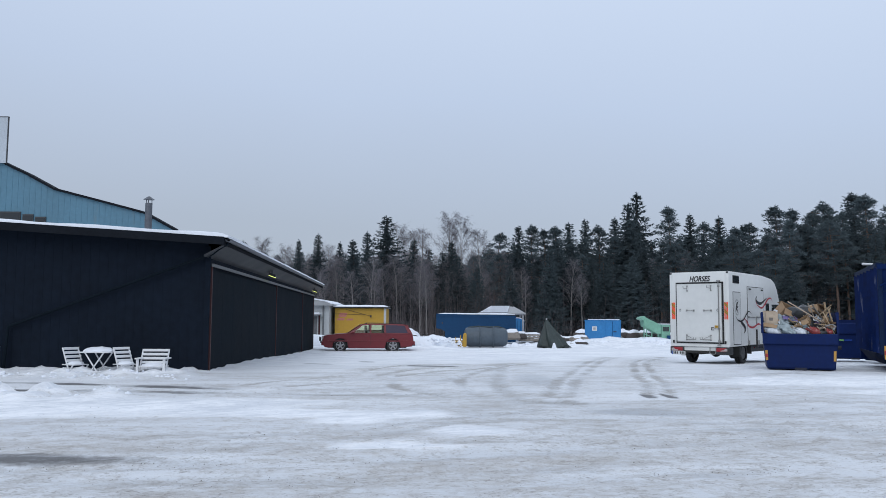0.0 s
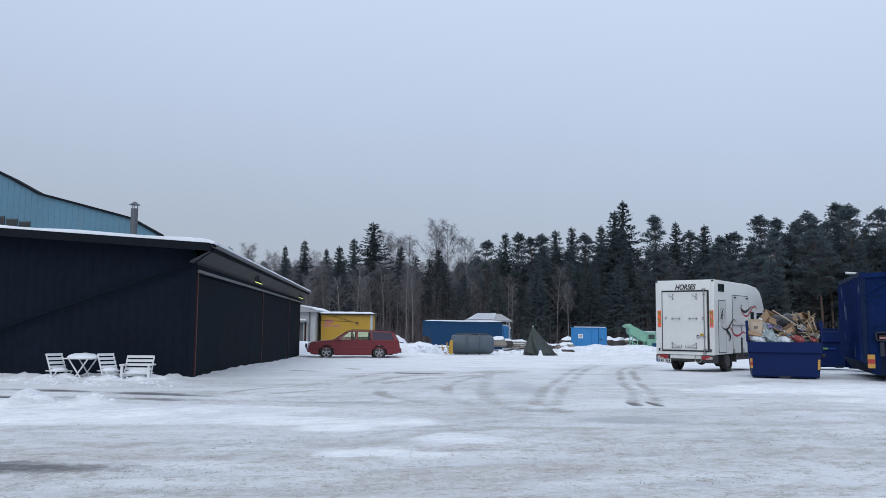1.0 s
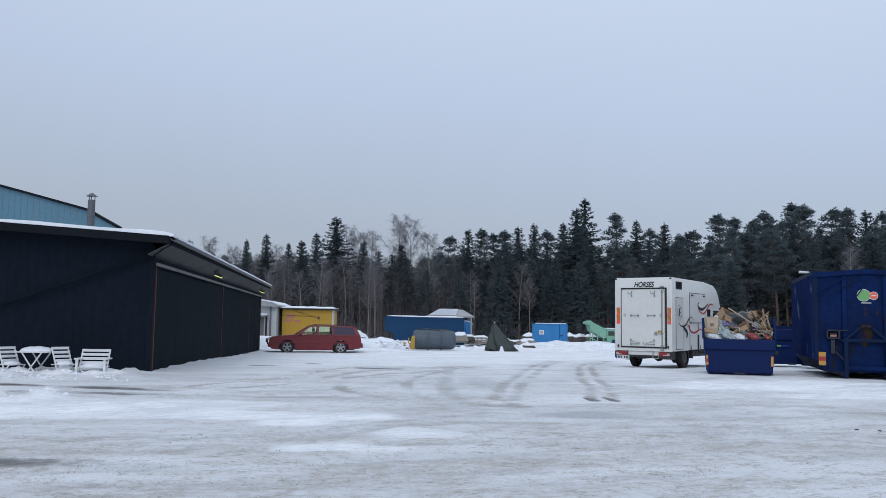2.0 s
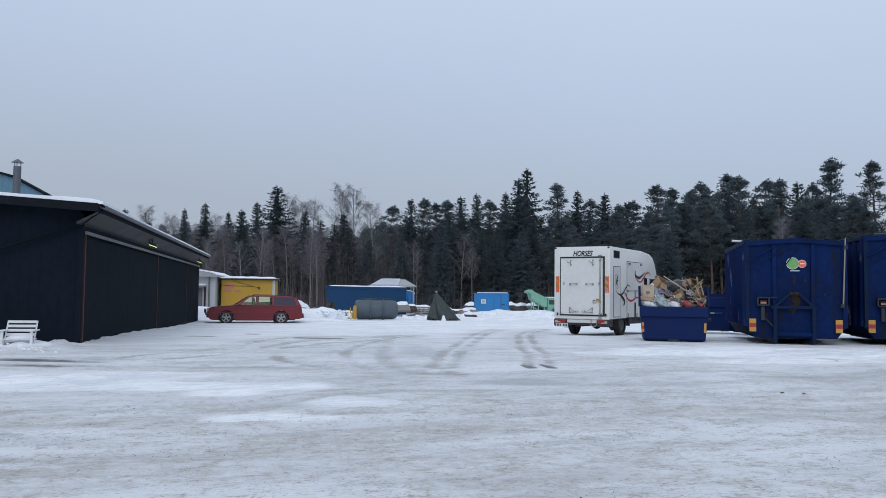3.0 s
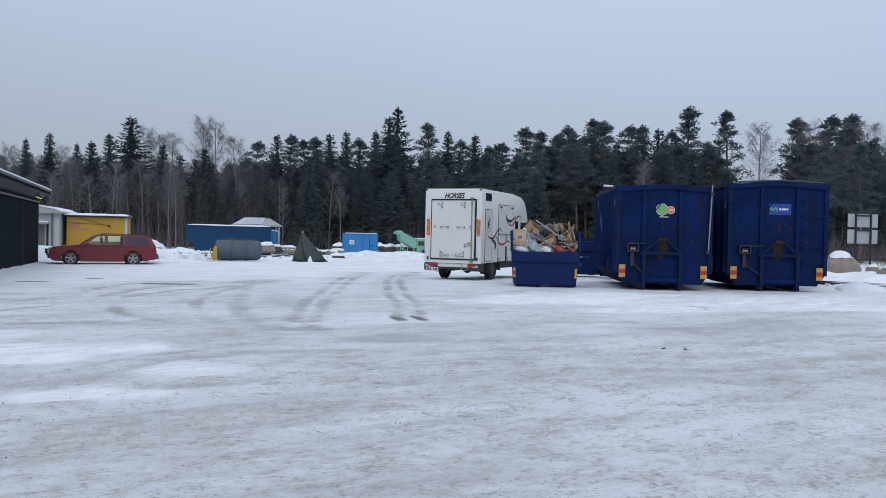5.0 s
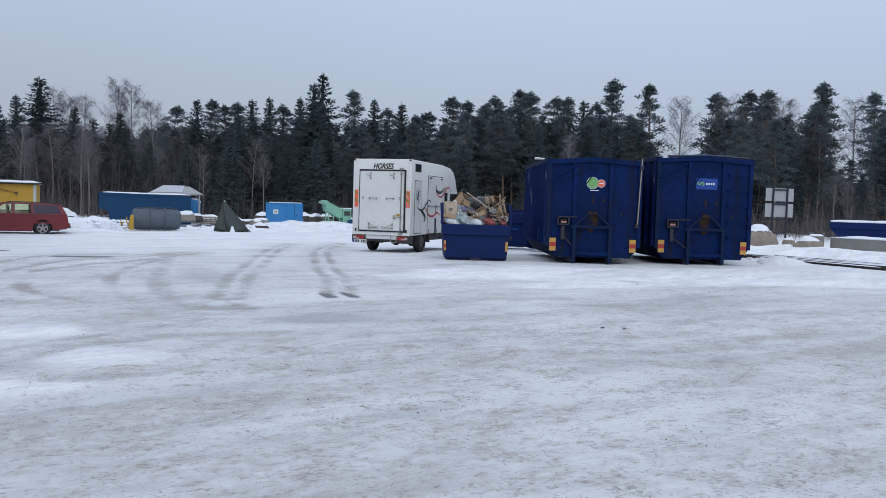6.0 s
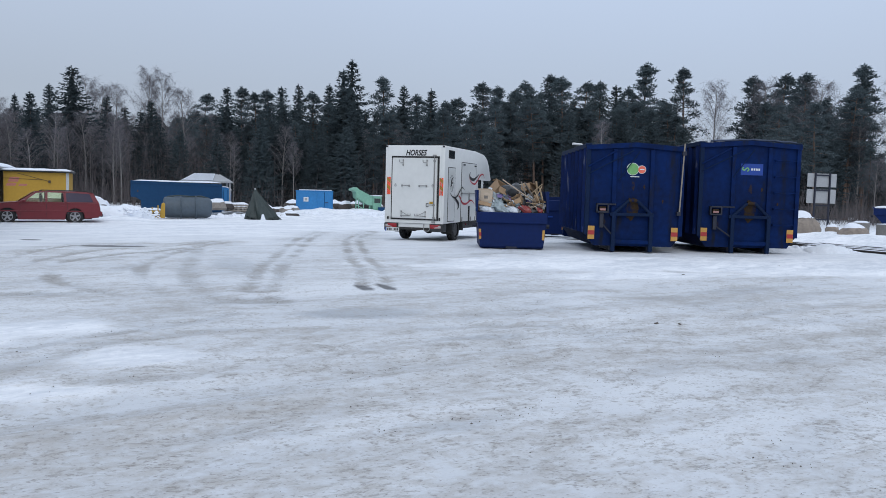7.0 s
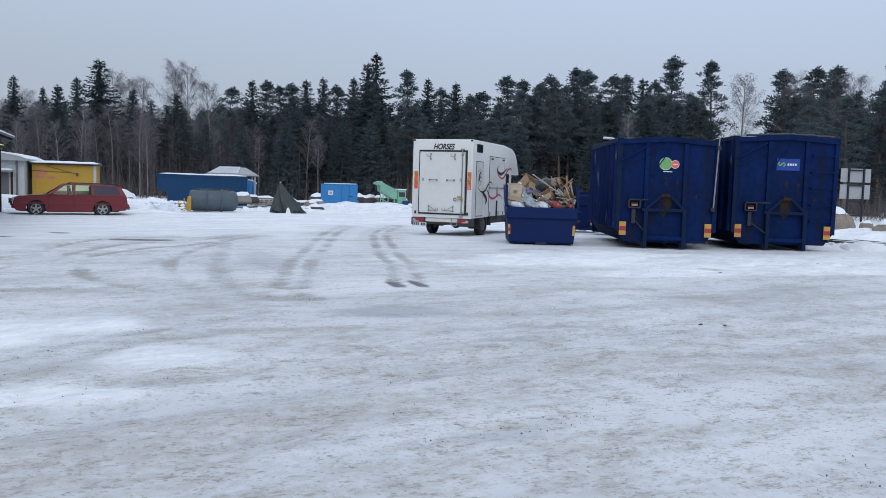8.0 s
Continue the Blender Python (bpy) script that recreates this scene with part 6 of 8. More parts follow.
C1 = pose(10.54, 20.42, 0.0, 0, 0, -20)
C2 = pose(13.67, 20.02, 0.0, 0, 0, -20)
c1_ = roll_container(C1, 2.44, 4.7, 2.79, "dark blue steel hook-lift waste container with round sign", "dots")
roll_container(C2, 2.58, 5.2, 2.96, "dark blue steel hook-lift waste container with blue sign", "plate")
bm = bm_new()
rod(bm, (2.36, -0.10, 1.02), (2.43, -0.10, 2.80), 0.019, 0.017, seg=8)
pl_ = part("net_pole", bm, "pole_wood", c1_, "bare wooden pole held upright at the corner", smooth=True)
for z in (1.02, 2.55):
    bm = bm_new()
    box(bm, 2.29 + 0.055 * (z - 1), 2.39 + 0.055 * (z - 1), -0.14, -0.02, z - 0.05, z + 0.05, 0.008)
    part("pole_clip", bm, "dark_steel", pl_)
t_ = thing("rolled_sheet", C1 @ pose(-0.02, 1.4, 2.755, 0, 0, 20), "white rolled plastic sheet lying on the container rail", "sheet")
bm = bm_new()
rod(bm, (-0.20, 0, 0.06), (0.08, 0, 0.05), 0.035, 0.028, seg=10)
rod(bm, (0.06, 0.0, 0.05), (0.22, 0.05, 0.03), 0.02, 0.03, seg=8)
part("roll", bm, "sticker_white", t_, smooth=True)


def open_skip(m, wt, wb, d, hf, hb, label, mat="skip_blue", refl=True):
    """Small skip: low front, sides climbing to a higher back. Origin at the middle of the front foot."""
    S_ = thing("skip", m, label, "skip")
    bm = bm_new()
    prism(bm, [(-wb / 2, 0.02), (-wt / 2 + 0.03, hf * 0.72), (wt / 2 - 0.03, hf * 0.72), (wb / 2, 0.02)], "y", 0.0, 0.05)
    part("front_panel", bm, mat, S_)
    bm = bm_new()
    box(bm, -wt / 2, wt / 2, -0.07, 0.06, hf * 0.70, hf, 0.02)
    part("front_rim", bm, mat, S_)
    for sx in (-1, 1):
        bm = bm_new()
        vs0 = [(sx * wb / 2, 0.05, 0.02), (sx * wt / 2, 0.05, hf), (sx * wt / 2, 0.55, hb), (sx * wt / 2, d, hb), (sx * wb / 2, d, 0.02)]
        bm.faces.new([bm.verts.new(p) for p in vs0])
        bmesh.ops.triangulate(bm, faces=bm.faces[:])
        bmesh.ops.solidify(bm, geom=bm.faces[:], thickness=0.03)
        part("side_panel", bm, mat, S_)
        bm = bm_new()
        box(bm, sx * wt / 2 - 0.03, sx * wt / 2 + 0.03, 0.0, 0.07, hf, hb, 0.01)
        part("side_post", bm, mat, S_)
        bm = bm_new()
        rod(bm, (sx * (wt / 2 - 0.02), 0.35, hf * 0.62), (sx * (wt / 2 + 0.10), 0.35, hf * 0.62), 0.05, seg=12)
        part("lifting_pin", bm, "dark_steel", S_, smooth=True)
        if refl:
            bm = bm_new()
            x = sx * (wb / 2 + (wt - wb) / 2 * 0.5 - 0.04)
            prism(bm, [(x - 0.03, 0.24), (x + 0.03, 0.24), (x + 0.04, 0.50), (x - 0.02, 0.50)] if sx > 0 else [(x - 0.03, 0.24), (x + 0.03, 0.24), (x + 0.02, 0.50), (x - 0.04, 0.50)], "y", -0.014, -0.004)
            rf = part("reflector_plate", bm, "refl_yellow", S_, "yellow reflector strip")
            if sx < 0:
                bm = bm_new()
                prism(bm, [(x - 0.03, 0.32), (x + 0.03, 0.32), (x + 0.026, 0.41), (x - 0.034, 0.41)], "y", -0.019, -0.0145)
                part("red_band", bm, "refl_red", rf)
    bm = bm_new()
    prism(bm, [(-wb / 2, 0.02), (-wt / 2, hb), (wt / 2, hb), (wb / 2, 0.02)], "y", d - 0.04, d)
    part("back_panel", bm, mat, S_)
    bm = bm_new()
    box(bm, -wb / 2, wb / 2, 0.0, d, 0.02, 0.06)
    part("floor_plate", bm, mat, S_)
    bm = bm_new()
    box(bm, -0.14, 0.14, -0.02, 0.02, 0.0, 0.06)
    part("fork_slot", bm, "dark_steel", S_)
    return S_


SKIP = pose(8.83, 21.18, 0.0, 0, 0, -19)
open_skip(SKIP, 1.82, 1.60, 1.9, 0.94, 1.50, "dark blue open steel skip heaped with builders' rubbish")
s2 = open_skip(pose(14.2, 29.3, -0.08, 0, 0, -10), 1.9, 1.6, 1.9, 1.30, 1.42, "dark blue steel skip standing behind the full one", "skip_blue", False)
bm = bm_new()
box(bm, -0.55, -0.40, -0.085, -0.075, 0.66, 0.72)
part("green_mark", bm, "sticker_green", s2)
bm = bm_new()
box(bm, -0.38, -0.12, -0.085, -0.075, 0.665, 0.715)
part("pale_mark", bm, "sticker_blue", s2)
s3 = open_skip(pose(14.05, 26.9, -0.04, 0, 0, -60), 1.9, 1.5, 1.5, 1.15, 1.35, "worn blue-grey steel skip beside the container", "worn_edge", True)
bm = bm_new()
g = bmesh.ops.create_icosphere(bm, subdivisions=3, radius=1)
for v in bm.verts:
    v.co = Vector((v.co.x * 0.85, v.co.y * 0.8, v.co.z * 0.30)) * (1 + 0.2 * noise.noise(v.co * 2.5)) + Vector((0, 1.0, 1.22))
t_ = thing("rubbish_bag", pose(14.05, 26.9, -0.04, 0, 0, -60), "faded red plastic sack on top of the skip", "bag")
part("sack", bm, "refl_red", t_, smooth=True)

# ---- rubbish in the skip ----
M["card"] = surf("brown_cardboard", (0.33, 0.22, 0.13), 0.85, vary=0.15, coarse=3, fine=15, bump=0.1)
M["card_pale"] = surf("pale_cardboard", (0.52, 0.42, 0.32), 0.85, vary=0.15, coarse=3, fine=15, bump=0.1)
M["bag_black"] = surf("black_plastic_sack", (0.030, 0.034, 0.038), 0.35, vary=0.25, coarse=5, fine=14, bump=0.5)
M["bag_grey"] = surf("grey_plastic_sheet", (0.30, 0.36, 0.38), 0.4, vary=0.3, coarse=6, fine=16, bump=0.6)
M["bag_white"] = surf("white_plastic_sack", (0.60, 0.64, 0.68), 0.45, vary=0.25, coarse=6, fine=16, bump=0.5, spot=(0.25, 0.33, 0.30), spot_amt=0.4, spot_scale=5)
M["junk_red"] = surf("red_packaging", (0.26, 0.045, 0.042), 0.5, vary=0.25, spot=(0.5, 0.45, 0.42), spot_amt=0.48, spot_scale=6)
M["junk_violet"] = surf("violet_print", (0.17, 0.13, 0.30), 0.5, vary=0.2, spot=(0.5, 0.48, 0.52), spot_amt=0.45, spot_scale=9)
M["raw_wood"] = surf("raw_timber", (0.40, 0.30, 0.19), 0.8, vary=0.22, coarse=3, fine=18, bump=0.2, random_shade=0.25)
M["grey_wood"] = surf("greyed_timber", (0.24, 0.215, 0.19), 0.85, vary=0.25, coarse=3, fine=18, bump=0.2, random_shade=0.2)


def at_skip(x, y, z, rx=0, ry=0, rz=0):
    return SKIP @ pose(x, y, z, rx, ry, rz)


def carton(m, sx, sy, sz, mat, label, flaps=True):
    t = thing("cardboard_box", m, label, "box", "rubbish in the skip")
    bm = bm_new()
    w = 0.008
    for a in ((-sx / 2, sx / 2, -sy / 2, -sy / 2 + w), (-sx / 2, sx / 2, sy / 2 - w, sy / 2), (-sx / 2, -sx / 2 + w, -sy / 2, sy / 2), (sx / 2 - w, sx / 2, -sy / 2, sy / 2)):
        box(bm, *a, 0, sz)
    box(bm, -sx / 2, sx / 2, -sy / 2, sy / 2, 0, w)
    part("box_side", bm, mat, t)
    if flaps:
        for s in (-1, 1):
            bm = bm_new()
            box(bm, -sx / 2, sx / 2, -sy * 0.5, 0, 0, w, m=Matrix.Translation((0, s * sy / 2, sz)) @ pose(0, 0, 0, -35 * s, 0, 0 if s < 0 else 180) if s < 0 else Matrix.Translation((0, sy / 2, sz)) @ pose(0, 0, 0, 50, 0, 180))
            part("flap", bm, mat, t)
    bm = bm_new()
    box(bm, -sx * 0.2, sx * 0.12, -sy / 2 - 0.003, -sy / 2 - 0.001, sz * 0.4, sz * 0.62)
    part("print_bar", bm, "grey_wood", t)
    return t


def sack(m, rx, ry, rz, mat, label, seed):
    t = thing("rubbish_bag", m, label, "bag", "rubbish in the skip")
    bm = bm_new()
    bmesh.ops.create_icosphere(bm, subdivisions=3, radius=1)
    for v in bm.verts:
        q = v.co.copy()
        k = 1 + 0.28 * noise.noise(q * 1.7 + Vector((seed, 0, 0))) + 0.14 * noise.noise(q * 4.5 + Vector((0, seed, 0))) + 0.10 * abs(noise.noise(q * 8 + Vector((0, 0, seed))))
        v.co = Vector((q.x * rx, q.y * ry, q.z * rz)) * k
    part("sack", bm, mat, t, smooth=True)
    return t


def plank(m, L, w, th, mat, label):
    t = thing("plank", m, label, "plank", "rubbish in the skip")
    bm = bm_new()
    box(bm, -L / 2, L / 2, -w / 2, w / 2, 0, th, 0.004)
    part("board", bm, mat, t)
    bm = bm_new()
    for s in (-1, 1):
        rod(bm, (s * (L / 2 - 0.06), 0, th), (s * (L / 2 - 0.06), 0.0, th + 0.012), 0.006, seg=6)
    part("nail", bm, "dark_steel", t)
    return t


def crumple(m, sx, sy, mat, label, seed):
    t = thing("crumpled_sheet", m, label, "sheet", "rubbish in the skip")
    n = 12
    vs, fs = [], []
    for j in range(n):
        for i in range(n):
            x, y = (i / (n - 1) - 0.5) * sx, (j / (n - 1) - 0.5) * sy
            z = 0.09 * noise.noise(Vector((x * 6, y * 6, seed))) + 0.05 * noise.noise(Vector((x * 15, y * 15, seed)))
            vs.append((x + 0.05 * noise.noise(Vector((y * 5, seed, x))), y, z))
    for j in range(n - 1):
        for i in range(n - 1):
            fs.append((j * n + i, j * n + i + 1, (j + 1) * n + i + 1, (j + 1) * n + i))
    mesh_part("sheet", vs, fs, mat, t)
    return t


# bulk underneath
vs, fs = [], []
n = 34
for j in range(n):
    for i in range(n):
        x, y = (i / (n - 1) - 0.5) * 1.78, 0.06 + j / (n - 1) * 1.78
        u = 1 - abs(x) / 0.95
        vs.append((x, y, 0.80 + 0.30 * min(1, y * 1.4) * (0.4 + 0.6 * min(1, 2 * u)) + 0.16 * fbm(x, y, 3.5, 3, 5.0)))
for j in range(n - 1):
    for i in range(n - 1):
        fs.append((j * n + i, j * n + i + 1, (j + 1) * n + i + 1, (j + 1) * n + i))
o_ = mesh_part("rubble", vs, fs, "bag_grey")
o_.matrix_world = SKIP
tagged(o_, "mixed grey rubbish filling the skip", "rubbish", kind="stuff")
carton(at_skip(-0.70, 0.42, 1.16, 8, 0, 10), 0.32, 0.34, 0.36, "card_pale", "pale cardboard carton standing in the heaped skip", False)
carton(at_skip(-0.72, 0.30, 0.95, 0, 10, -8), 0.34, 0.30, 0.24, "card", "brown cardboard carton wedged under another")
carton(at_skip(-0.36, 0.75, 1.38, 35, 25, 30), 0.46, 0.36, 0.32, "card", "brown cardboard carton tipped open on the heap")
carton(at_skip(0.18, 0.40, 1.12, 25, -30, -20), 0.40, 0.30, 0.22, "card", "flattened brown carton with torn flaps")
carton(at_skip(0.50, 0.95, 1.42, -20, 20, 60), 0.50, 0.34, 0.20, "card", "brown carton pushed behind the timber")
for a in ((-0.02, 0.80, 1.40, 0.36, 0.30, 0.24, "bag_black", "shiny black rubbish sack"), (0.20, 1.05, 1.45, 0.32, 0.30, 0.22, "bag_black", "black rubbish sack half buried"),
          (-0.62, 0.16, 0.98, 0.24, 0.16, 0.13, "bag_white", "white and green plastic sack"), (-0.28, 0.22, 1.02, 0.22, 0.18, 0.16, "bag_grey", "crumpled grey plastic sack"),
          (-0.38, 0.55, 1.26, 0.24, 0.20, 0.18, "bag_grey", "grey plastic sack with folds"), (0.02, 0.14, 0.97, 0.20, 0.14, 0.12, "bag_white", "small white plastic sack"),
          (0.36, 0.10, 1.02, 0.20, 0.10, 0.10, "junk_red", "red and white packaging sack"), (0.70, 0.14, 1.00, 0.11, 0.07, 0.07, "junk_red", "red bucket-shaped packet"),
          (0.56, 0.14, 0.97, 0.12, 0.12, 0.10, "bag_black", "small black sack by the rim"), (-0.16, 0.12, 0.95, 0.16, 0.11, 0.09, "bag_grey", "flat grey sack by the rim")):
    sack(at_skip(a[0], a[1], a[2], 10 * a[0], 20, 60 * a[1]), a[3], a[4], a[5], M[a[6]], a[7] + " in the skip", a[0] * 7)
crumple(at_skip(-0.22, 0.42, 1.36, 30, 10, 20), 0.42, 0.30, "junk_violet", "violet printed plastic sheet on the heap", 1.0)
crumple(at_skip(-0.52, 0.50, 1.40, 40, 20, -30), 0.40, 0.36, "bag_white", "white plastic sheet hanging over boxes", 2.0)
crumple(at_skip(-0.40, 0.20, 1.14, 50, -15, 10), 0.36, 0.30, "bag_grey", "grey film crumpled among the rubbish", 3.0)
crumple(at_skip(0.08, 0.20, 1.08, 45, 10, 0), 0.34, 0.26, "bag_white", "white film crumpled among the rubbish", 4.0)
jr = random.Random(19)
for k in range(44):
    x, y = jr.uniform(-0.78, 0.80), jr.uniform(0.06, 0.75)
    z = 1.02 + 0.45 * min(1, y * 1.5) * (0.5 + 0.5 * (1 - abs(x))) + jr.uniform(-.03, .05)
    crumple(at_skip(x, y, z, jr.uniform(10, 70), jr.uniform(-40, 40), jr.uniform(0, 180)), jr.uniform(0.16, 0.34), jr.uniform(0.12, 0.28),
            jr.choice(("bag_white", "bag_grey", "bag_white", "junk_violet", "card_pale", "bag_black", "card")), jr.choice(("torn scrap of plastic film on the heap", "crumpled scrap of packaging on the heap")), k * 1.3)
for x, y, z, rx, ry, rz, L, w, mt in ((0.28, 0.34, 1.42, 0, 33, 8, 1.30, 0.07, "card_pale"), (0.42, 0.24, 1.14, 0, 3, 6, 0.95, 0.09, "raw_wood"), (0.30, 0.30, 1.20, 0, 6, -4, 1.05, 0.07, "raw_wood"),
                                      (0.80, 0.30, 1.25, 0, 74, 20, 0.72, 0.06, "raw_wood"), (0.72, 0.26, 1.20, 0, 66, -10, 0.66, 0.05, "raw_wood"), (0.52, 0.55, 1.44, 0, 52, 30, 0.70, 0.04, "grey_wood"),
                                      (0.36, 0.60, 1.46, 0, 68, -20, 0.62, 0.035, "grey_wood"), (0.60, 0.62, 1.48, 0, -40, 15, 0.66, 0.035, "raw_wood"), (0.46, 0.72, 1.54, 0, 12, 70, 0.70, 0.05, "grey_wood"),
                                      (0.66, 0.40, 1.36, 0, -62, 5, 0.60, 0.04, "raw_wood"), (0.10, 0.95, 1.62, 0, -12, 20, 0.80, 0.09, "raw_wood"), (0.22, 0.45, 1.30, 15, 48, -35, 0.55, 0.04, "raw_wood"),
                                      (0.56, 0.30, 1.10, 10, -8, 25, 0.60, 0.08, "grey_wood"), (-0.10, 0.36, 1.18, 0, 35, 40, 0.50, 0.04, "raw_wood"), (0.70, 0.75, 1.50, 0, 80, 50, 0.55, 0.05, "raw_wood")):
    plank(at_skip(x, y, z, rx, ry, rz), L, w, 0.022, mt, "broken length of timber thrown on the rubbish heap")


# ---- red estate car ----
M["car_red"] = surf("dark_red_car_paint", (0.155, 0.009, 0.016), 0.38, vary=0.10, coarse=1.0, fine=6, bump=0.0, spot=(0.15, 0.06, 0.06), spot_amt=0.22, spot_scale=1.4, coat=0.15)
M["car_trim"] = surf("black_car_trim", (0.018, 0.017, 0.018), 0.5, vary=0.2)
M["alloy"] = surf("dirty_alloy", (0.36, 0.36, 0.37), 0.45, 0.5, vary=0.2)
M["car_glass"] = glassy("car_glass", (0.52, 0.60, 0.36), 0.02)
M["car_glass"].node_tree.nodes["Principled BSDF"].inputs["Transmission Weight"].default_value = 1.0
M["car_glass"].node_tree.nodes["Principled BSDF"].inputs["IOR"].default_value = 1.45
M["tint_glass"] = glassy("tinted_car_glass", (0.035, 0.022, 0.045), 0.08)


def build_car():
    # x towards the nose's right hand is -y local; built with the nose to -x, its near flank at -y
    C = thing("estate_car", pose(-4.66, 42.3, -0.44, 0, 0, 9), "dark red estate car parked on snow beside the barn", "car")
    L0, L1, hw = -2.27, 2.36, 0.87
    r = 0.33
    fx, rx_ = -1.37, 1.30

    def arch(cx):
        return [(cx + 0.385 * math.cos(a), 0.32 + 0.385 * math.sin(a)) for a in [math.pi * k / 12 for k in range(13)]]
    body = [(L1 - 0.10, 0.30), (L1, 0.45), (L1 - 0.02, 0.70), (L1 - 0.06, 0.93), (0.5, 0.96), (-0.9, 0.965), (-1.6, 0.915), (-2.05, 0.86), (-2.20, 0.80), (L0, 0.68), (L0 + 0.02, 0.40), (L0 + 0.14, 0.25), (fx - 0.40, 0.22)]
    body += [p for p in arch(fx)[::-1]] + [(fx + 0.42, 0.20), (rx_ - 0.42, 0.20)] + [p for p in arch(rx_)[::-1]] + [(rx_ + 0.42, 0.24)]
    bm = bm_new()
    prism(bm, body, "y", -hw, hw)
    for v in bm.verts:
        k = max(0, -v.co.x - 1.4) / 0.9
        v.co.y *= (1 - 0.14 * k * k) * (1 - 0.04 * max(0, v.co.z - 0.6))
    bmesh.ops.bevel(bm, geom=[e for e in bm.edges if abs(e.verts[0].co.y - e.verts[1].co.y) < 0.05], offset=0.035, segments=2, affect="EDGES")
    part("body", bm, "car_red", C, smooth=True)
    # roof and pillars
    bm = bm_new()
    ro, lo = 0.66, 0.80
    pr = [(-1.02, 0.93), (-0.30, 1.405), (0.3, 1.45), (1.4, 1.44), (2.04, 1.39), (2.29, 0.93)]
    rf = pr[1:5]
    v0 = [bm.verts.new((x, -(lo + (ro - lo) * (z - 0.93) / 0.5), z)) for x, z in rf]
    v1 = [bm.verts.new((x, (lo + (ro - lo) * (z - 0.93) / 0.5), z)) for x, z in rf]
    for i in range(len(rf) - 1):
        bm.faces.new((v0[i], v0[i + 1], v1[i + 1], v1[i]))
    bmesh.ops.recalc_face_normals(bm, faces=bm.faces[:])
    bmesh.ops.solidify(bm, geom=bm.faces[:], thickness=0.05)
    part("roof", bm, "car_red", C, smooth=True)
    # tailgate frame round its pane
    bm = bm_new()
    for y0, y1, za, zb in ((-0.80, 0.80, 0.93, 1.0), (-0.70, 0.70, 1.33, 1.41), (-0.80, -0.62, 0.93, 1.40), (0.62, 0.80, 0.93, 1.40)):
        q = lambda z: 2.29 - 0.25 * (z - 0.93) / 0.46
        k = lambda z: 1 - 0.17 * (z - 0.93) / 0.5
        vs = [bm.verts.new((q(z), y * k(z), z)) for y, z in ((y0, za), (y1, za), (y1, zb), (y0, zb))]
        bm.faces.new(vs)
    bmesh.ops.solidify(bm, geom=bm.faces[:], thickness=0.03)
    part("tailgate", bm, "car_red", C)
    bm = bm_new()
    vs = [bm.verts.new(p) for p in ((2.265, -0.64, 0.99), (2.265, 0.64, 0.99), (2.07, 0.58, 1.36), (2.07, -0.58, 1.36))]
    bm.faces.new(vs)
    bmesh.ops.solidify(bm, geom=bm.faces[:], thickness=0.008)
    part("rear_pane", bm, "tint_glass", C)

    def flank(pts, mat, name, lift=0.006):
        for s in (-1, 1):
            bm = bm_new()
            vs = [bm.verts.new((x, s * (lo + (ro - lo) * (z - 0.93) / 0.5 + lift), z)) for x, z in pts]
            vi = [bm.verts.new((x, s * (lo + (ro - lo) * (z - 0.93) / 0.5 - 0.02), z)) for x, z in pts]
            bm.faces.new(vs if s < 0 else vs[::-1])
            n = len(pts)
            for i in range(n):
                bm.faces.new((vs[i], vi[i], vi[(i + 1) % n], vs[(i + 1) % n]))
            bmesh.ops.recalc_face_normals(bm, faces=bm.faces[:])
            part(name, bm, mat, C)
    for strip in ([(-1.02, 0.93), (-0.30, 1.41), (-0.17, 1.41), (-0.80, 0.93)], [(-1.02, 0.92), (2.29, 0.92), (2.29, 0.978), (-1.02, 0.978)],
                  [(0.10, 0.95), (0.12, 1.42), (0.21, 1.42), (0.19, 0.95)], [(0.86, 0.95), (0.82, 1.42), (0.93, 1.42), (0.96, 0.95)],
                  [(2.08, 0.95), (1.88, 1.40), (2.05, 1.40), (2.29, 0.95)], [(-0.30, 1.375), (-0.28, 1.43), (0.3, 1.455), (0.3, 1.39)],
                  [(0.3, 1.388), (0.3, 1.455), (1.5, 1.445), (1.5, 1.375)], [(1.5, 1.37), (1.5, 1.445), (2.04, 1.40), (2.04, 1.35)]):
        flank(strip, "car_red", "window_surround", 0.012)
    flank([(-0.78, 0.975), (-0.20, 1.36), (0.12, 1.385), (0.10, 0.975)], "car_glass", "front_window")
    flank([(0.19, 0.975), (0.21, 1.39), (0.82, 1.395), (0.86, 0.975)], "car_glass", "rear_window")
    flank([(0.96, 0.985), (0.93, 1.385), (1.88, 1.365), (2.08, 0.985)], "tint_glass", "load_window")
    bm = bm_new()
    vs = [bm.verts.new(p) for p in ((-0.985, -0.72, 0.97), (-0.985, 0.72, 0.97), (-0.345, 0.60, 1.39), (-0.345, -0.60, 1.39))]
    bm.faces.new(vs)
    bmesh.ops.solidify(bm, geom=bm.faces[:], thickness=0.01)
    bmesh.ops.translate(bm, verts=bm.verts[:], vec=(-0.02, 0, 0.02))
    part("windscreen", bm, "car_glass", C)
    for s in (-1, 1):
        bm = bm_new()
        pipe(bm, [(-0.10, s * 0.60, 1.44), (0.0, s * 0.60, 1.485), (1.75, s * 0.60, 1.475), (1.85, s * 0.60, 1.42)], 0.014, 6)
        part("roof_rail", bm, "car_trim", C, smooth=True)
        bm = bm_new()
        box(bm, -2.0, 2.1, s * (hw + 0.002) - 0.012, s * (hw + 0.002) + 0.012, 0.545, 0.60, 0.006)
        part("side_moulding", bm, "car_red", C)
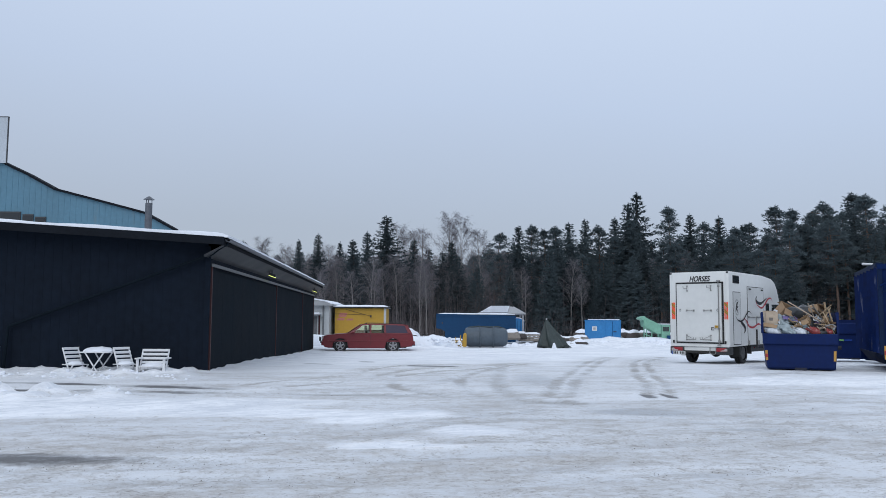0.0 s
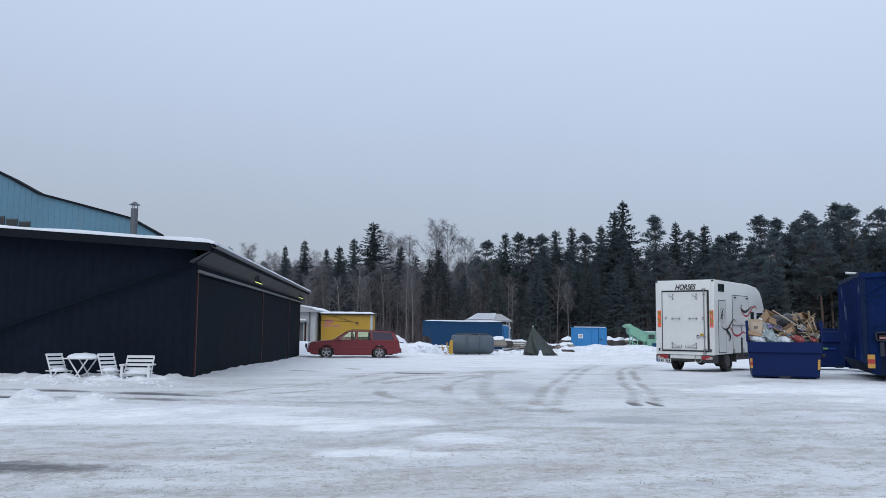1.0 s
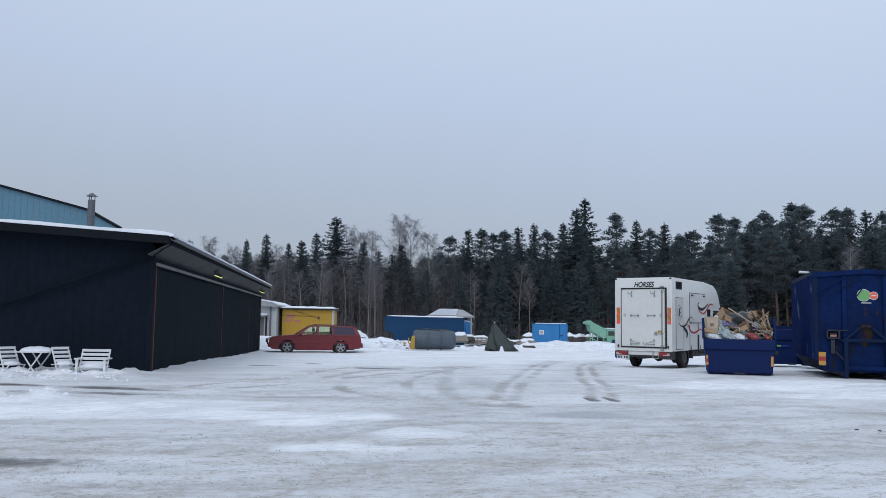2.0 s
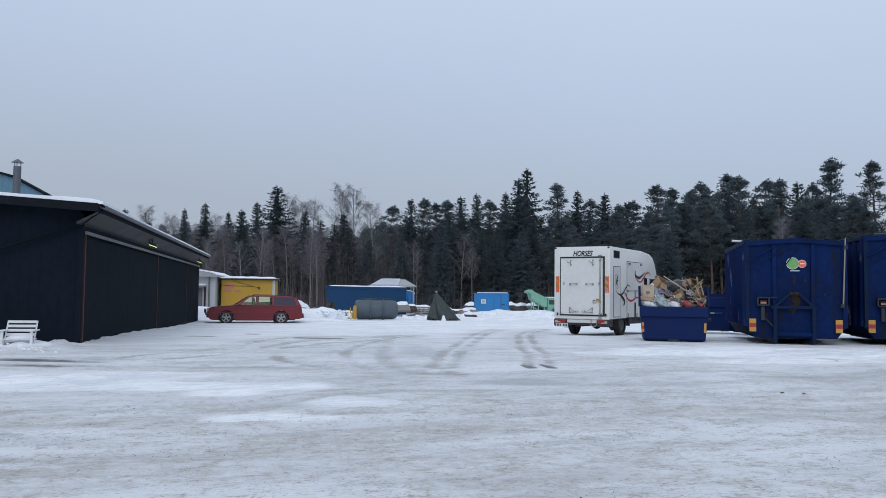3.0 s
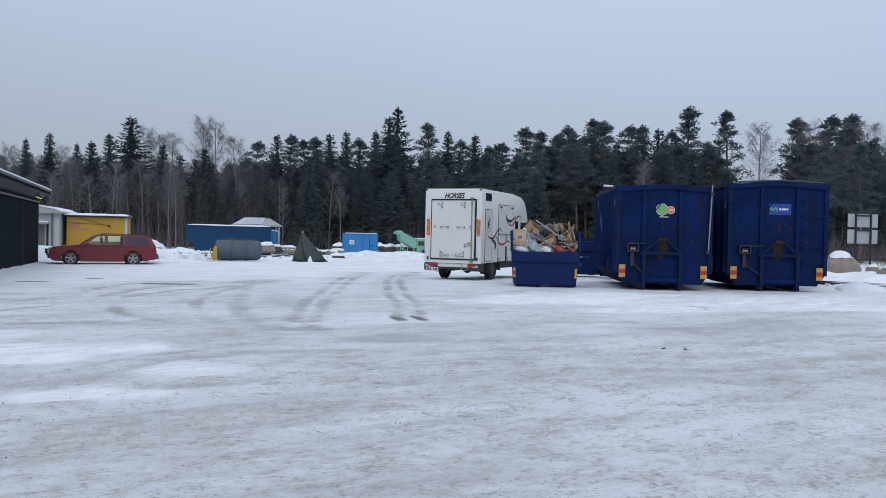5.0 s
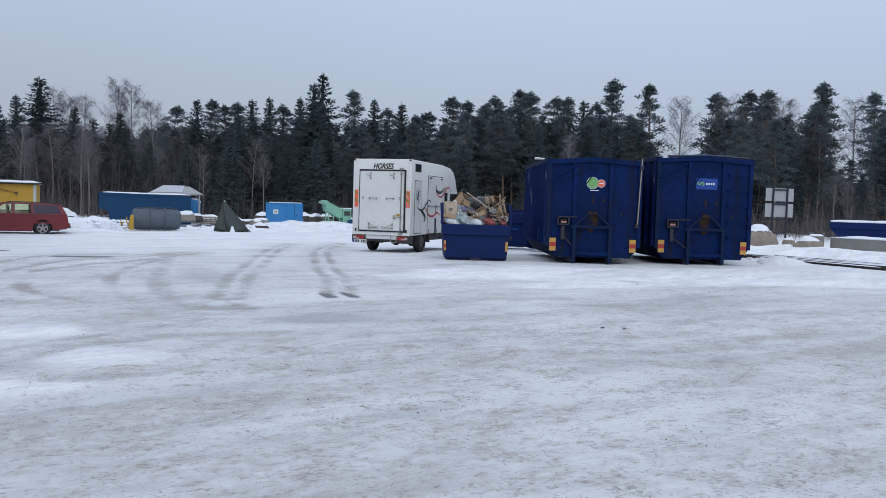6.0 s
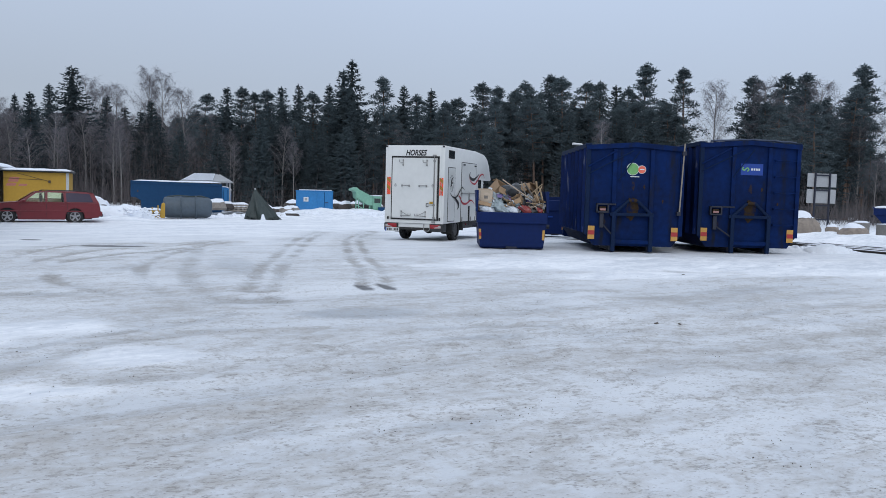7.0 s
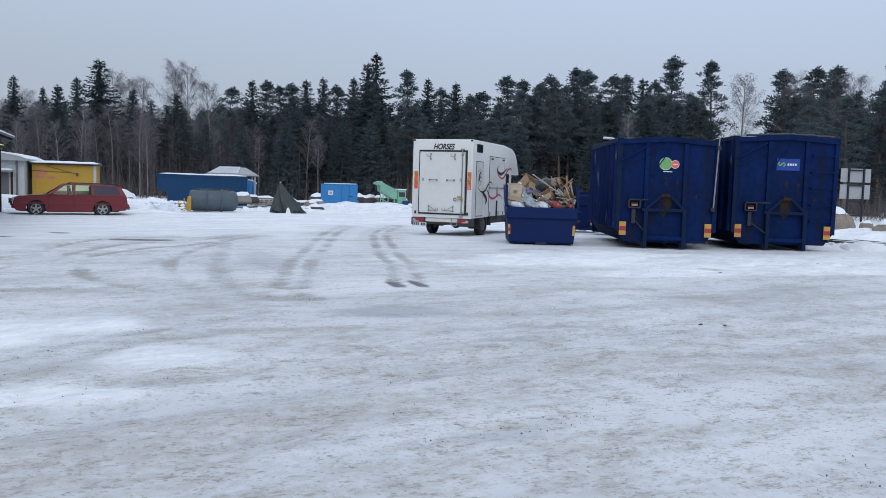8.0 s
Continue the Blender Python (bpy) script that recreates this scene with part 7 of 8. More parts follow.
        for x in (-0.88, 0.15, 0.99):
            bm = bm_new()
            box(bm, x - 0.006, x + 0.006, s * (hw - 0.008) - 0.008, s * (hw - 0.008) + 0.010, 0.30, 0.92)
            part("door_gap", bm, "car_trim", C)
        for x in (-0.02, 0.80):
            bm = bm_new()
            box(bm, x - 0.10, x + 0.06, s * (hw + 0.006) - 0.014, s * (hw + 0.006) + 0.014, 0.80, 0.835, 0.008)
            part("door_handle", bm, "car_red", C)
        bm = bm_new()
        box(bm, -0.80, -0.66, s * 0.95 - 0.08, s * 0.95 + 0.08, 0.95, 1.07, 0.03)
        part("wing_mirror", bm, "car_red", C, smooth=True)
        bm = bm_new()
        box(bm, 2.14, 2.30, s * 0.74 - 0.07, s * 0.74 + 0.07, 0.66, 0.96, 0.02)
        part("tail_lamp", bm, "tail_red", C)
        bm = bm_new()
        box(bm, -2.30, -2.08, s * 0.58 - 0.15, s * 0.58 + 0.15, 0.64, 0.80, 0.03)
        part("headlight", bm, "tail_clear", C, smooth=True)
        for cx in (fx, rx_):
            disc = disc_wheel(C, "wheel", (0, 0, 0), r, 0.20, "car_trim", 0.20, 0, 0)
            bm = bm_new()
            for sx in (-1, 1):
                for k in range(5):
                    box(bm, sx * 0.09 - 0.012, sx * 0.09 + 0.012, -0.034, 0.034, 0.0, 0.20, 0.006, m=pose(0, 0, 0, 72 * k, 0, 0))
                for k in range(20):
                    box(bm, sx * 0.088 - 0.012, sx * 0.088 + 0.012, -0.035, 0.035, 0.19, 0.212, m=pose(0, 0, 0, 18 * k, 0, 0))
            part("spoke_ring", bm, "alloy", disc)
            disc.matrix_local = pose(cx, s * 0.755, r + 0.01, 0, 0, 90)
            bm = bm_new()
            box(bm, cx - 0.36, cx + 0.36, s * 0.62 - 0.02, s * 0.62 + 0.02, 0.20, 0.66)
            part("wheel_well", bm, "car_trim", C)
    bm = bm_new()
    box(bm, L0 - 0.05, L0 + 0.20, -0.78, 0.78, 0.34, 0.54, 0.04)
    part("front_bumper", bm, "car_red", C, smooth=True)
    bm = bm_new()
    box(bm, L1 - 0.12, L1 + 0.07, -0.82, 0.82, 0.38, 0.58, 0.04)
    part("rear_bumper", bm, "car_red", C, smooth=True)
    bm = bm_new()
    pipe(bm, [(L1, 0, 0.34), (L1 + 0.14, 0, 0.33), (L1 + 0.16, 0, 0.43)], 0.02, 8)
    part("tow_bar", bm, "car_trim", C, smooth=True)
    for s in (-0.35, 0.35):
        bm = bm_new()
        rod(bm, (L0 - 0.16, s, 0.66), (L0 - 0.05, s, 0.66), 0.105, 0.085, seg=16)
        box(bm, L0 - 0.10, L0 - 0.04, s - 0.02, s + 0.02, 0.46, 0.60)
        part("driving_lamp", bm, "car_trim", C, "black round driving lamp", smooth=True)
    bm = bm_new()
    box(bm, L0 - 0.012, L0 + 0.05, -0.36, 0.36, 0.56, 0.74, 0.02)
    part("grille", bm, "car_trim", C)
    bm = bm_new()
    box(bm, -2.0, 2.0, -0.7, 0.7, 0.22, 0.30)
    part("underbody", bm, "car_trim", C)
    bm = bm_new()
    box(bm, -0.55, 1.9, -0.55, 0.55, 0.75, 0.95)
    for x in (-0.05, 0.85):
        for s in (-0.35, 0.35):
            box(bm, x - 0.06, x + 0.06, s - 0.22, s + 0.22, 0.9, 1.25, 0.03)
    part("seats", bm, "car_trim", C)
    return C


build_car()


# ---- garden furniture against the barn ----
def slat_chair(m, label, arms=False, wide=0.36):
    t = thing("garden_armchair" if arms else "folding_chair", m, label, "chair", "garden chairs")
    h = 0.80
    for s in (-1, 1):
        x = s * wide / 2
        bm = bm_new()
        pipe(bm, [(x, -0.22, 0.0), (x, 0.20, h)], 0.016, 6)
        part("back_leg", bm, "white_wood", t)
        bm = bm_new()
        pipe(bm, [(x, 0.20, 0.0), (x, -0.20, 0.44)], 0.016, 6)
        part("front_leg", bm, "white_wood", t)
        if arms:
            bm = bm_new()
            box(bm, x - 0.045, x + 0.045, -0.26, 0.22, 0.60, 0.63, 0.006)
            part("armrest", bm, "white_wood", t)
            bm = bm_new()
            box(bm, x - 0.025, x + 0.025, -0.22, -0.17, 0.0, 0.60, 0.004)
            part("arm_post", bm, "white_wood", t)
    for k in range(5):
        bm = bm_new()
        y = -0.20 + k * 0.085
        box(bm, -wide / 2, wide / 2, y, y + 0.06, 0.43, 0.45, 0.004)
        part("seat_slat", bm, "white_wood", t)
    for k in range(4):
        z = 0.50 + k * 0.085
        y = -0.22 + 0.42 * z / h - 0.02
        bm = bm_new()
        box(bm, -wide / 2, wide / 2, y - 0.008, y + 0.008, z, z + 0.055, 0.003)
        part("back_slat", bm, "white_wood", t)
    bm = bm_new()
    bmesh.ops.create_icosphere(bm, subdivisions=3, radius=1)
    for v in bm.verts:
        v.co = Vector((v.co.x * wide * 0.46, v.co.y * 0.19, max(-0.02, v.co.z * 0.055 + 0.02 * noise.noise(v.co * 3)))) + Vector((0, -0.02, 0.455))
    part("seat_snow", bm, "snow", t, "cushion of snow", smooth=True)
    return t


slat_chair(pose(-8.40, 17.35, -0.22, 0, 0, 58), "white slatted folding chair standing in snow against the barn")
slat_chair(pose(-7.32, 17.38, -0.21, 0, 0, 52), "white slatted folding chair beside a garden table in snow")
slat_chair(pose(-6.72, 17.40, -0.25, 0, 0, 4), "white wide wooden garden armchair with snow on the seat", True, 0.56)
t_ = thing("garden_table", pose(-7.91, 17.4, -0.22), "white folding garden table capped with snow", "table")
for k in range(6):
    bm = bm_new()
    box(bm, -0.32, 0.32, -0.30 + k * 0.10, -0.215 + k * 0.10, 0.70, 0.722, 0.004)
    part("top_slat", bm, "white_wood", t_)
for s in (-1, 1):
    for q in (-1, 1):
        bm = bm_new()
        pipe(bm, [(s * 0.27, q * 0.24, 0.0), (-s * 0.20, q * 0.24, 0.70)], 0.016, 6)
        part("leg", bm, "white_wood", t_)
bm = bm_new()
bmesh.ops.create_icosphere(bm, subdivisions=3, radius=1)
for v in bm.verts:
    v.co = Vector((v.co.x * 0.33, v.co.y * 0.30, max(-0.005, v.co.z * 0.10 + 0.02 * noise.noise(v.co * 3)))) + Vector((0, 0, 0.724))
part("table_snow", bm, "snow", t_, "thick cap of snow", smooth=True)
t_ = thing("marker_post", pose(-10.25, 17.6, -0.2), "short pale grey post by the barn wall", "post")
bm = bm_new()
rod(bm, (0, 0, 0), (0, 0, 0.78), 0.055, seg=12)
part("tube", bm, "rail_grey", t_, smooth=True)
bm = bm_new()
rod(bm, (0, 0, 0.78), (0, 0, 0.80), 0.060, 0.04, seg=12)
part("cap", bm, "snow", t_, smooth=True)

# ---- buildings and boxes at the far side of the yard ----
M["yellow_box"] = surf("ochre_yellow_paint", (0.46, 0.27, 0.030), 0.5, vary=0.10, coarse=0.7, fine=8, bump=0.05, spot=(0.36, 0.22, 0.06), spot_amt=0.35)
M["pink_print"] = surf("faded_pink_print", (0.46, 0.17, 0.13), 0.5, vary=0.2)
M["garage_white"] = surf("grey_white_render", (0.46, 0.48, 0.49), 0.75, vary=0.12, coarse=0.6, fine=9, bump=0.15, spot=(0.30, 0.30, 0.29), spot_amt=0.35)
M["garage_door"] = surf("grey_garage_door", (0.13, 0.135, 0.14), 0.6, vary=0.2)
M["far_blue"] = surf("faded_navy_container_paint", (0.009, 0.050, 0.125), 0.55, vary=0.15, coarse=0.8, fine=7, bump=0.08, spot=(0.02, 0.035, 0.06), spot_amt=0.3, spec=0.2)
M["sky_blue"] = surf("bright_blue_paint", (0.025, 0.20, 0.47), 0.5, vary=0.12, coarse=1.0, fine=8, bump=0.06, spot=(0.07, 0.15, 0.25), spot_amt=0.3)
M["tank_grey"] = surf("blue_grey_tank_plastic", (0.068, 0.092, 0.116), 0.55, vary=0.18, coarse=1.2, fine=7, bump=0.15, spot=(0.16, 0.10, 0.06), spot_amt=0.22)
M["tarp"] = surf("dark_green_tarpaulin", (0.035, 0.048, 0.046), 0.6, vary=0.3, coarse=2.5, fine=9, bump=0.5)
M["mint"] = surf("mint_green_machine_paint", (0.20, 0.42, 0.31), 0.5, vary=0.15, coarse=1.5, fine=9, bump=0.1, spot=(0.12, 0.16, 0.12), spot_amt=0.3)
M["beam_dark"] = surf("dark_rusty_beam", (0.055, 0.046, 0.042), 0.8, vary=0.35, coarse=2, fine=12, bump=0.3)
M["dome_grey"] = surf("grey_roof_panel", (0.34, 0.35, 0.36), 0.6, vary=0.12)


def snow_cap(parent, x0, x1, y0, y1, z, h, seed=0.0):
    n, k = max(6, int((x1 - x0) / 0.25)), max(4, int((y1 - y0) / 0.4))
    vs, fs = [], []
    for j in range(k + 1):
        for i in range(n + 1):
            u, v = i / n, j / k
            e = min(1, 8 * min(u, 1 - u) + 0.3, 8 * min(v, 1 - v) + 0.3)
            x, y = x0 + u * (x1 - x0), y0 + v * (y1 - y0)
            vs.append((x, y, z + e * h * (1 + 0.5 * noise.noise(Vector((x * 1.3 + seed, y * 1.3, seed))))))
    for j in range(k):
        for i in range(n):
            fs.append((j * (n + 1) + i, j * (n + 1) + i + 1, (j + 1) * (n + 1) + i + 1, (j + 1) * (n + 1) + i))
    b = len(vs)
    for i in range(n + 1):
        vs.append((x0 + i / n * (x1 - x0), y0, z - 0.01))
    for i in range(n):
        fs.append((b + i, b + i + 1, i + 1, i))
    return mesh_part("snow_cap", vs, fs, "snow", parent, "layer of snow", smooth=True)


# yellow store with a corrugated roof
Y = thing("yellow_storage_shed", pose(-7.7, 52, -0.35), "ochre yellow storage shed with snowy corrugated roof", "shed")
bm = bm_new()
box(bm, 0, 3.25, 0, 2.4, 0, 2.28, 0.02)
part("wall_shell", bm, "yellow_box", Y)
bm = bm_new()
box(bm, 3.12, 3.265, -0.015, 0.10, 0, 2.28, 0.01)
part("corner_trim", bm, "garage_white", Y, "pale corner trim")
bm = bm_new()
pts = []
for k in range(0, 121):
    pts.append((-0.12 + 3.52 * k / 120, 2.33 + 0.022 * math.cos(k * math.pi / 2.0)))
prism(bm, pts + [(x, z - 0.03) for x, z in pts[::-1]], "y", -0.22, 2.6)
part("corrugated_roof", bm, "roof_dark", Y)
snow_cap(Y, -0.10, 3.38, -0.18, 2.5, 2.37, 0.11, 3.0)
for a in ((0.22, 0.80, 1.72, 1.98), (0.10, 0.66, 1.50, 1.66), (0.72, 1.20, 1.50, 1.62)):
    bm = bm_new()
    prism(bm, [(a[0], a[2]), (a[1] - 0.08, a[2]), (a[1], a[3]), (a[0] + 0.1, a[3])], "y", -0.006, -0.002)
    part("print_shape", bm, "pink_print", Y)
bm = bm_new()
pipe(bm, [(0.0, -0.03, 1.92), (1.9, -0.03, 1.86)], 0.010, 6)
pipe(bm, [(0.7, -0.06, 2.20), (2.3, -0.06, 1.78)], 0.012, 6)
box(bm, 2.24, 2.34, -0.12, 0.0, 1.70, 1.84, 0.01)
part("cable", bm, "beam_dark", Y)
bm = bm_new()
box(bm, -0.01, 2.96, -0.02, 0.0, 0.05, 0.12)
part("base_rail", bm, "beam_dark", Y)

# rendered garage
G = thing("garage", pose(-7.95, 51.2, -0.35), "grey-white rendered garage with dark door and rounded snowy roof", "garage", kind="structure")
bm = bm_new()
box(bm, -8.0, 0, 0.0, 5.0, 0, 2.45)
part("wall_shell", bm, "garage_white", G)
bm = bm_new()
prism(bm, [(-8.2, 2.45), (-8.2, 2.62), (-4, 2.92), (-1.0, 2.80), (-0.2, 2.66), (0.22, 2.50), (0.22, 2.42)], "y", -0.35, 5.2)
part("roof", bm, "dome_grey", G)
bm = bm_new()
prism(bm, [(-8.2, 2.625), (-8.2, 2.70), (-4, 3.00), (-1.0, 2.88), (-0.2, 2.74), (0.24, 2.55), (0.22, 2.505), (-0.2, 2.665), (-1.0, 2.805), (-4, 2.925)], "y", -0.38, 5.2)
part("roof_snow", bm, "snow", G, "layer of snow")
bm = bm_new()
box(bm, -3.9, -0.75, -0.05, 0.0, 0, 1.75)
for k in range(13):
    box(bm, -3.85 + k * 0.25, -3.82 + k * 0.25, -0.062, -0.05, 0.02, 1.72)
part("garage_door", bm, "garage_door", G, "grey ribbed garage door")
bm = bm_new()
box(bm, -4.1, -0.55, -0.6, 0.0, 1.82, 1.90, 0.01)
part("canopy", bm, "dome_grey", G)
bm = bm_new()
prism(bm, [(-4.1, 1.90), (-4.1, 2.0), (-0.6, 1.98), (-0.5, 1.90)], "y", -0.62, -0.02)
part("canopy_snow", bm, "snow", G)
bm = bm_new()
pipe(bm, [(-0.35, -0.08, 2.45), (-0.35, -0.08, 0.0)], 0.05, 8)
part("downpipe", bm, "rail_grey", G)
bm = bm_new()
box(bm, -0.66, -0.55, -0.03, 0.0, 0.0, 1.8)
part("door_jamb", bm, "red_trim", G)

# long navy container
N = thing("shipping_container", pose(-1.28, 54, -0.45), "long navy blue steel container with snow on top", "container")
bm = bm_new()
prism(bm, [(0.0, 1.12), (0.0, 2.09), (5.25, 1.98), (5.25, -0.05), (0.60, 0.12), (0.58, 0.92), (0.30, 1.08)], "y", 0, 2.2, 0.015)
part("shell", bm, "far_blue", N)
bm = bm_new()
box(bm, 0.02, 5.25, -0.03, -0.001, 1.90, 1.96, 0.006, m=pose(0, 0, 0.02, 0, 0.9, 0))
part("top_rail", bm, "far_blue", N)
bm = bm_new()
box(bm, 0.36, 0.44, -0.03, 0.0, 1.42, 1.52, 0.01)
part("hook_plate", bm, "beam_dark", N)
snow_cap(N, 0.05, 5.2, 0.02, 2.1, 2.06, 0.07, 5.0)
# pavilion roof
P = thing("pavilion", pose(3.15, 56.4, -0.35), "grey hipped pavilion roof on posts, half under snow", "pavilion")
bm = bm_new()
lo_ = [(-1.55, -1.2), (1.55, -1.2), (1.55, 1.2), (-1.55, 1.2)]
up_ = [(-0.75, -0.4), (0.85, -0.4), (0.85, 0.4), (-0.75, 0.4)]
a_ = [bm.verts.new((x, y, 2.08)) for x, y in lo_]
b_ = [bm.verts.new((x, y, 2.52)) for x, y in up_]
bm.faces.new(b_)
bm.faces.new(a_[::-1])
for i in range(4):
    bm.faces.new((a_[i], a_[(i + 1) % 4], b_[(i + 1) % 4], b_[i]))
part("hipped_roof", bm, "dome_grey", P)
bm = bm_new()
box(bm, -1.60, 1.60, -1.25, 1.25, 1.98, 2.075, 0.01)
part("eave_board", bm, "dome_grey", P)
bm = bm_new()
a_ = [bm.verts.new(p) for p in ((-1.50, -1.20, 2.12), (0.35, -1.20, 2.12), (0.55, -0.42, 2.56), (-0.72, -0.42, 2.56))]
bm.faces.new(a_)
bmesh.ops.solidify(bm, geom=bm.faces[:], thickness=-0.05)
part("roof_snow", bm, "snow", P, "slab of snow")
for x in (-1.4, 1.4):
    for y in (-1.1, 1.1):
        bm = bm_new()
        box(bm, x - 0.05, x + 0.05, y - 0.05, y + 0.05, 0, 1.98)
        part("post", bm, "dome_grey", P)
for x in (-0.6, 0.1, 0.75):
    bm = bm_new()
    box(bm, x - 0.02, x + 0.02, -0.45, -0.40, 2.50, 2.575)
    part("ridge_cleat", bm, "roof_dark", P)
# bright blue cabinet behind it
K = thing("storage_cabinet", pose(3.95, 55.3, -0.4), "bright blue steel cabinet with rounded snowy top", "cabinet")
bm = bm_new()
prism(bm, [(0.0, 0.1), (0.0, 1.78), (0.35, 1.76), (0.62, 1.66), (0.68, 1.55), (0.68, 0.1)], "y", 0, 1.6, 0.01)
part("shell", bm, "sky_blue", K)
bm = bm_new()
prism(bm, [(0.0, 1.785), (0.0, 1.84), (0.36, 1.82), (0.66, 1.70), (0.70, 1.58), (0.685, 1.56), (0.625, 1.668), (0.352, 1.768)], "y", -0.02, 1.6)
part("snow_cap", bm, "snow", K)
for x in (0.22, 0.45):
    bm = bm_new()
    box(bm, x - 0.008, x + 0.008, -0.012, -0.001, 0.15, 1.6)
    part("door_gap", bm, "far_blue", K)
bm = bm_new()
box(bm, -0.1, 1.3, -0.5, 0.1, 0.0, 0.09)
part("pallet", bm, "beam_dark", K)

# lying tank with straps and yellow fittings
T_ = thing("lying_tank", pose(1.75, 48.0, -0.38), "blue-grey tank lying on its side in the snow", "tank")
bm = bm_new()
prof_ = [(-1.25, 0.40), (-1.18, 0.54), (-1.0, 0.60), (1.0, 0.58), (1.18, 0.50), (1.26, 0.34)]
rows_ = []
for k in range(24):
    a = 2 * math.pi * k / 24
    rows_.append([bm.verts.new((x, q * math.cos(a), 0.60 + q * math.sin(a) * (1.0 if math.sin(a) > -0.6 else 0.92))) for x, q in prof_])
for k in range(24):
    for i in range(len(prof_) - 1):
        bm.faces.new((rows_[k][i], rows_[(k + 1) % 24][i], rows_[(k + 1) % 24][i + 1], rows_[k][i + 1]))
bm.faces.new([r_[0] for r_ in rows_])
bm.faces.new([r_[-1] for r_ in rows_][::-1])
bmesh.ops.recalc_face_normals(bm, faces=bm.faces[:])
part("tank_shell", bm, "tank_grey", T_, smooth=True)
for x in (-0.35, 0.42):
    bm = bm_new()
    pipe(bm, [(x, 0.625 * math.cos(a), 0.60 + 0.625 * math.sin(a)) for a in [math.pi * 2 * k / 20 for k in range(21)]], 0.04, 6)
    part("strap_band", bm, "tank_grey", T_, smooth=True)
bm = bm_new()
pipe(bm, [(-1.05, -0.1, 1.18), (-0.5, -0.15, 1.25), (0.2, -0.1, 1.21), (0.7, -0.12, 1.24), (1.1, -0.1, 1.12)], 0.035, 6)
part("top_hose", bm, "tarp", T_, smooth=True)
W_ = thing("pump_frame", pose(0.36, 46.9, -0.30), "yellow steel frame beside the tank, half buried in snow", "frame")
bm = bm_new()
prism(bm, [(-0.02, 0.0), (0.24, 0.0), (0.24, 0.74), (0.16, 0.80), (0.06, 0.74), (0.02, 0.50)], "y", -0.10, 0.12, 0.03)
part("casting", bm, "yellow_box", W_)
for x, h_ in ((-0.42, 0.55), (-0.28, 0.40), (-0.14, 0.66)):
    bm = bm_new()
    box(bm, x, x + 0.06, -0.25, -0.19, 0.0, h_, 0.01)
    part("frame_post", bm, "yellow_box", W_)
bm = bm_new()
pipe(bm, [(-0.40, -0.22, 0.30), (-0.20, -0.24, 0.34), (0.05, -0.20, 0.28)], 0.03, 7)
part("frame_bar", bm, "yellow_box", W_, smooth=True)

# tarpaulin pulled up to a point
R_ = thing("covered_heap", pose(5.45, 48.2, -0.38), "dark green tarpaulin draped over a tall pointed heap", "tarpaulin")
bm = bm_new()
rings = 12
rows_ = []
for j in range(rings):
    u = j / (rings - 1)
    row = []
    for k in range(30):
        a = 2 * math.pi * k / 30
        rr = (1 - u) ** 1.12 * (0.70 + (0.10 + 0.06 * u) * math.sin(4 * a + 1 + 2 * u) + 0.10 * math.sin(7 * a + 4 * u)) + 0.05
        cx = 0.40 * (1 - u) ** 1.4 - 0.12
        row.append(bm.verts.new((cx + rr * 1.15 * math.cos(a), rr * 0.8 * math.sin(a), 1.68 * u ** 0.92)))
    rows_.append(row)
for j in range(rings - 1):
    for k in range(30):
        bm.faces.new((rows_[j][k], rows_[j][(k + 1) % 30], rows_[j + 1][(k + 1) % 30], rows_[j + 1][k]))
part("cover", bm, "tarp", R_)
bm = bm_new()
pipe(bm, [(-0.10, 0, 1.2), (-0.13, 0, 1.74)], 0.05, 8)
part("pole_top", bm, "dome_grey", R_, smooth=True)
bm = bm_new()
prism(bm, [(0.10, 0.0), (0.17, 0.30), (0.26, 0.34), (0.38, 0.0)], "y", -0.80, -0.58, 0.02)
part("opening_snow", bm, "snow", R_)
for x0_, x1_ in ((-0.62, -0.15), (0.55, 1.25)):
    bm = bm_new()
    rg_ = random.Random(int(x1_ * 10) + 30)
    vs_ = [[bm.verts.new((x0_ + (x1_ - x0_) * i / 6, -0.72 + 0.30 * j + rg_.uniform(-.05, .05), 0.02 + 0.10 * rg_.random() + 0.05 * j)) for i in range(7)] for j in range(3)]
    for j in range(2):
        for i in range(6):
            bm.faces.new((vs_[j][i], vs_[j][i + 1], vs_[j + 1][i + 1], vs_[j + 1][i]))
    bmesh.ops.solidify(bm, geom=bm.faces[:], thickness=0.02)
    part("loose_hem", bm, "tarp", R_)

# blue two-door box
B_ = thing("tool_container", pose(10.28, 56.5, -0.35, 0, 0, 0), "bright blue steel tool container with white label", "container")
bm = bm_new()
prism(bm, [(-1.30, 0.45), (0.0, -0.05), (1.22, 0.55), (0.0, 1.6)], "z", 0.03, 1.60, 0.012)
part("shell", bm, "sky_blue", B_)
bm = bm_new()
prism(bm, [(-1.33, 0.46), (0.0, -0.08), (1.25, 0.56), (0.0, 1.64)], "z", 1.602, 1.64)
part("roof_edge", bm, "sky_blue", B_)
bm = bm_new()
prism(bm, [(-1.1, 0.46), (0.0, 0.02), (1.15, 0.56), (0.0, 1.5)], "z", 1.642, 1.70, 0.02)
part("snow_cap", bm, "snow", B_)
left_m = pose(0, -0.05, 0, 0, 0, math.degrees(math.atan2(-0.5, 1.3)))
right_m = pose(0, -0.05, 0, 0, 0, math.degrees(math.atan2(0.6, 1.22)))
bm = bm_new()
box(bm, -0.88, -0.55, -0.012, -0.002, 0.90, 1.20, m=left_m)
lb_ = part("label_plate", bm, "sticker_white", B_, "white label plate")
bm = bm_new()
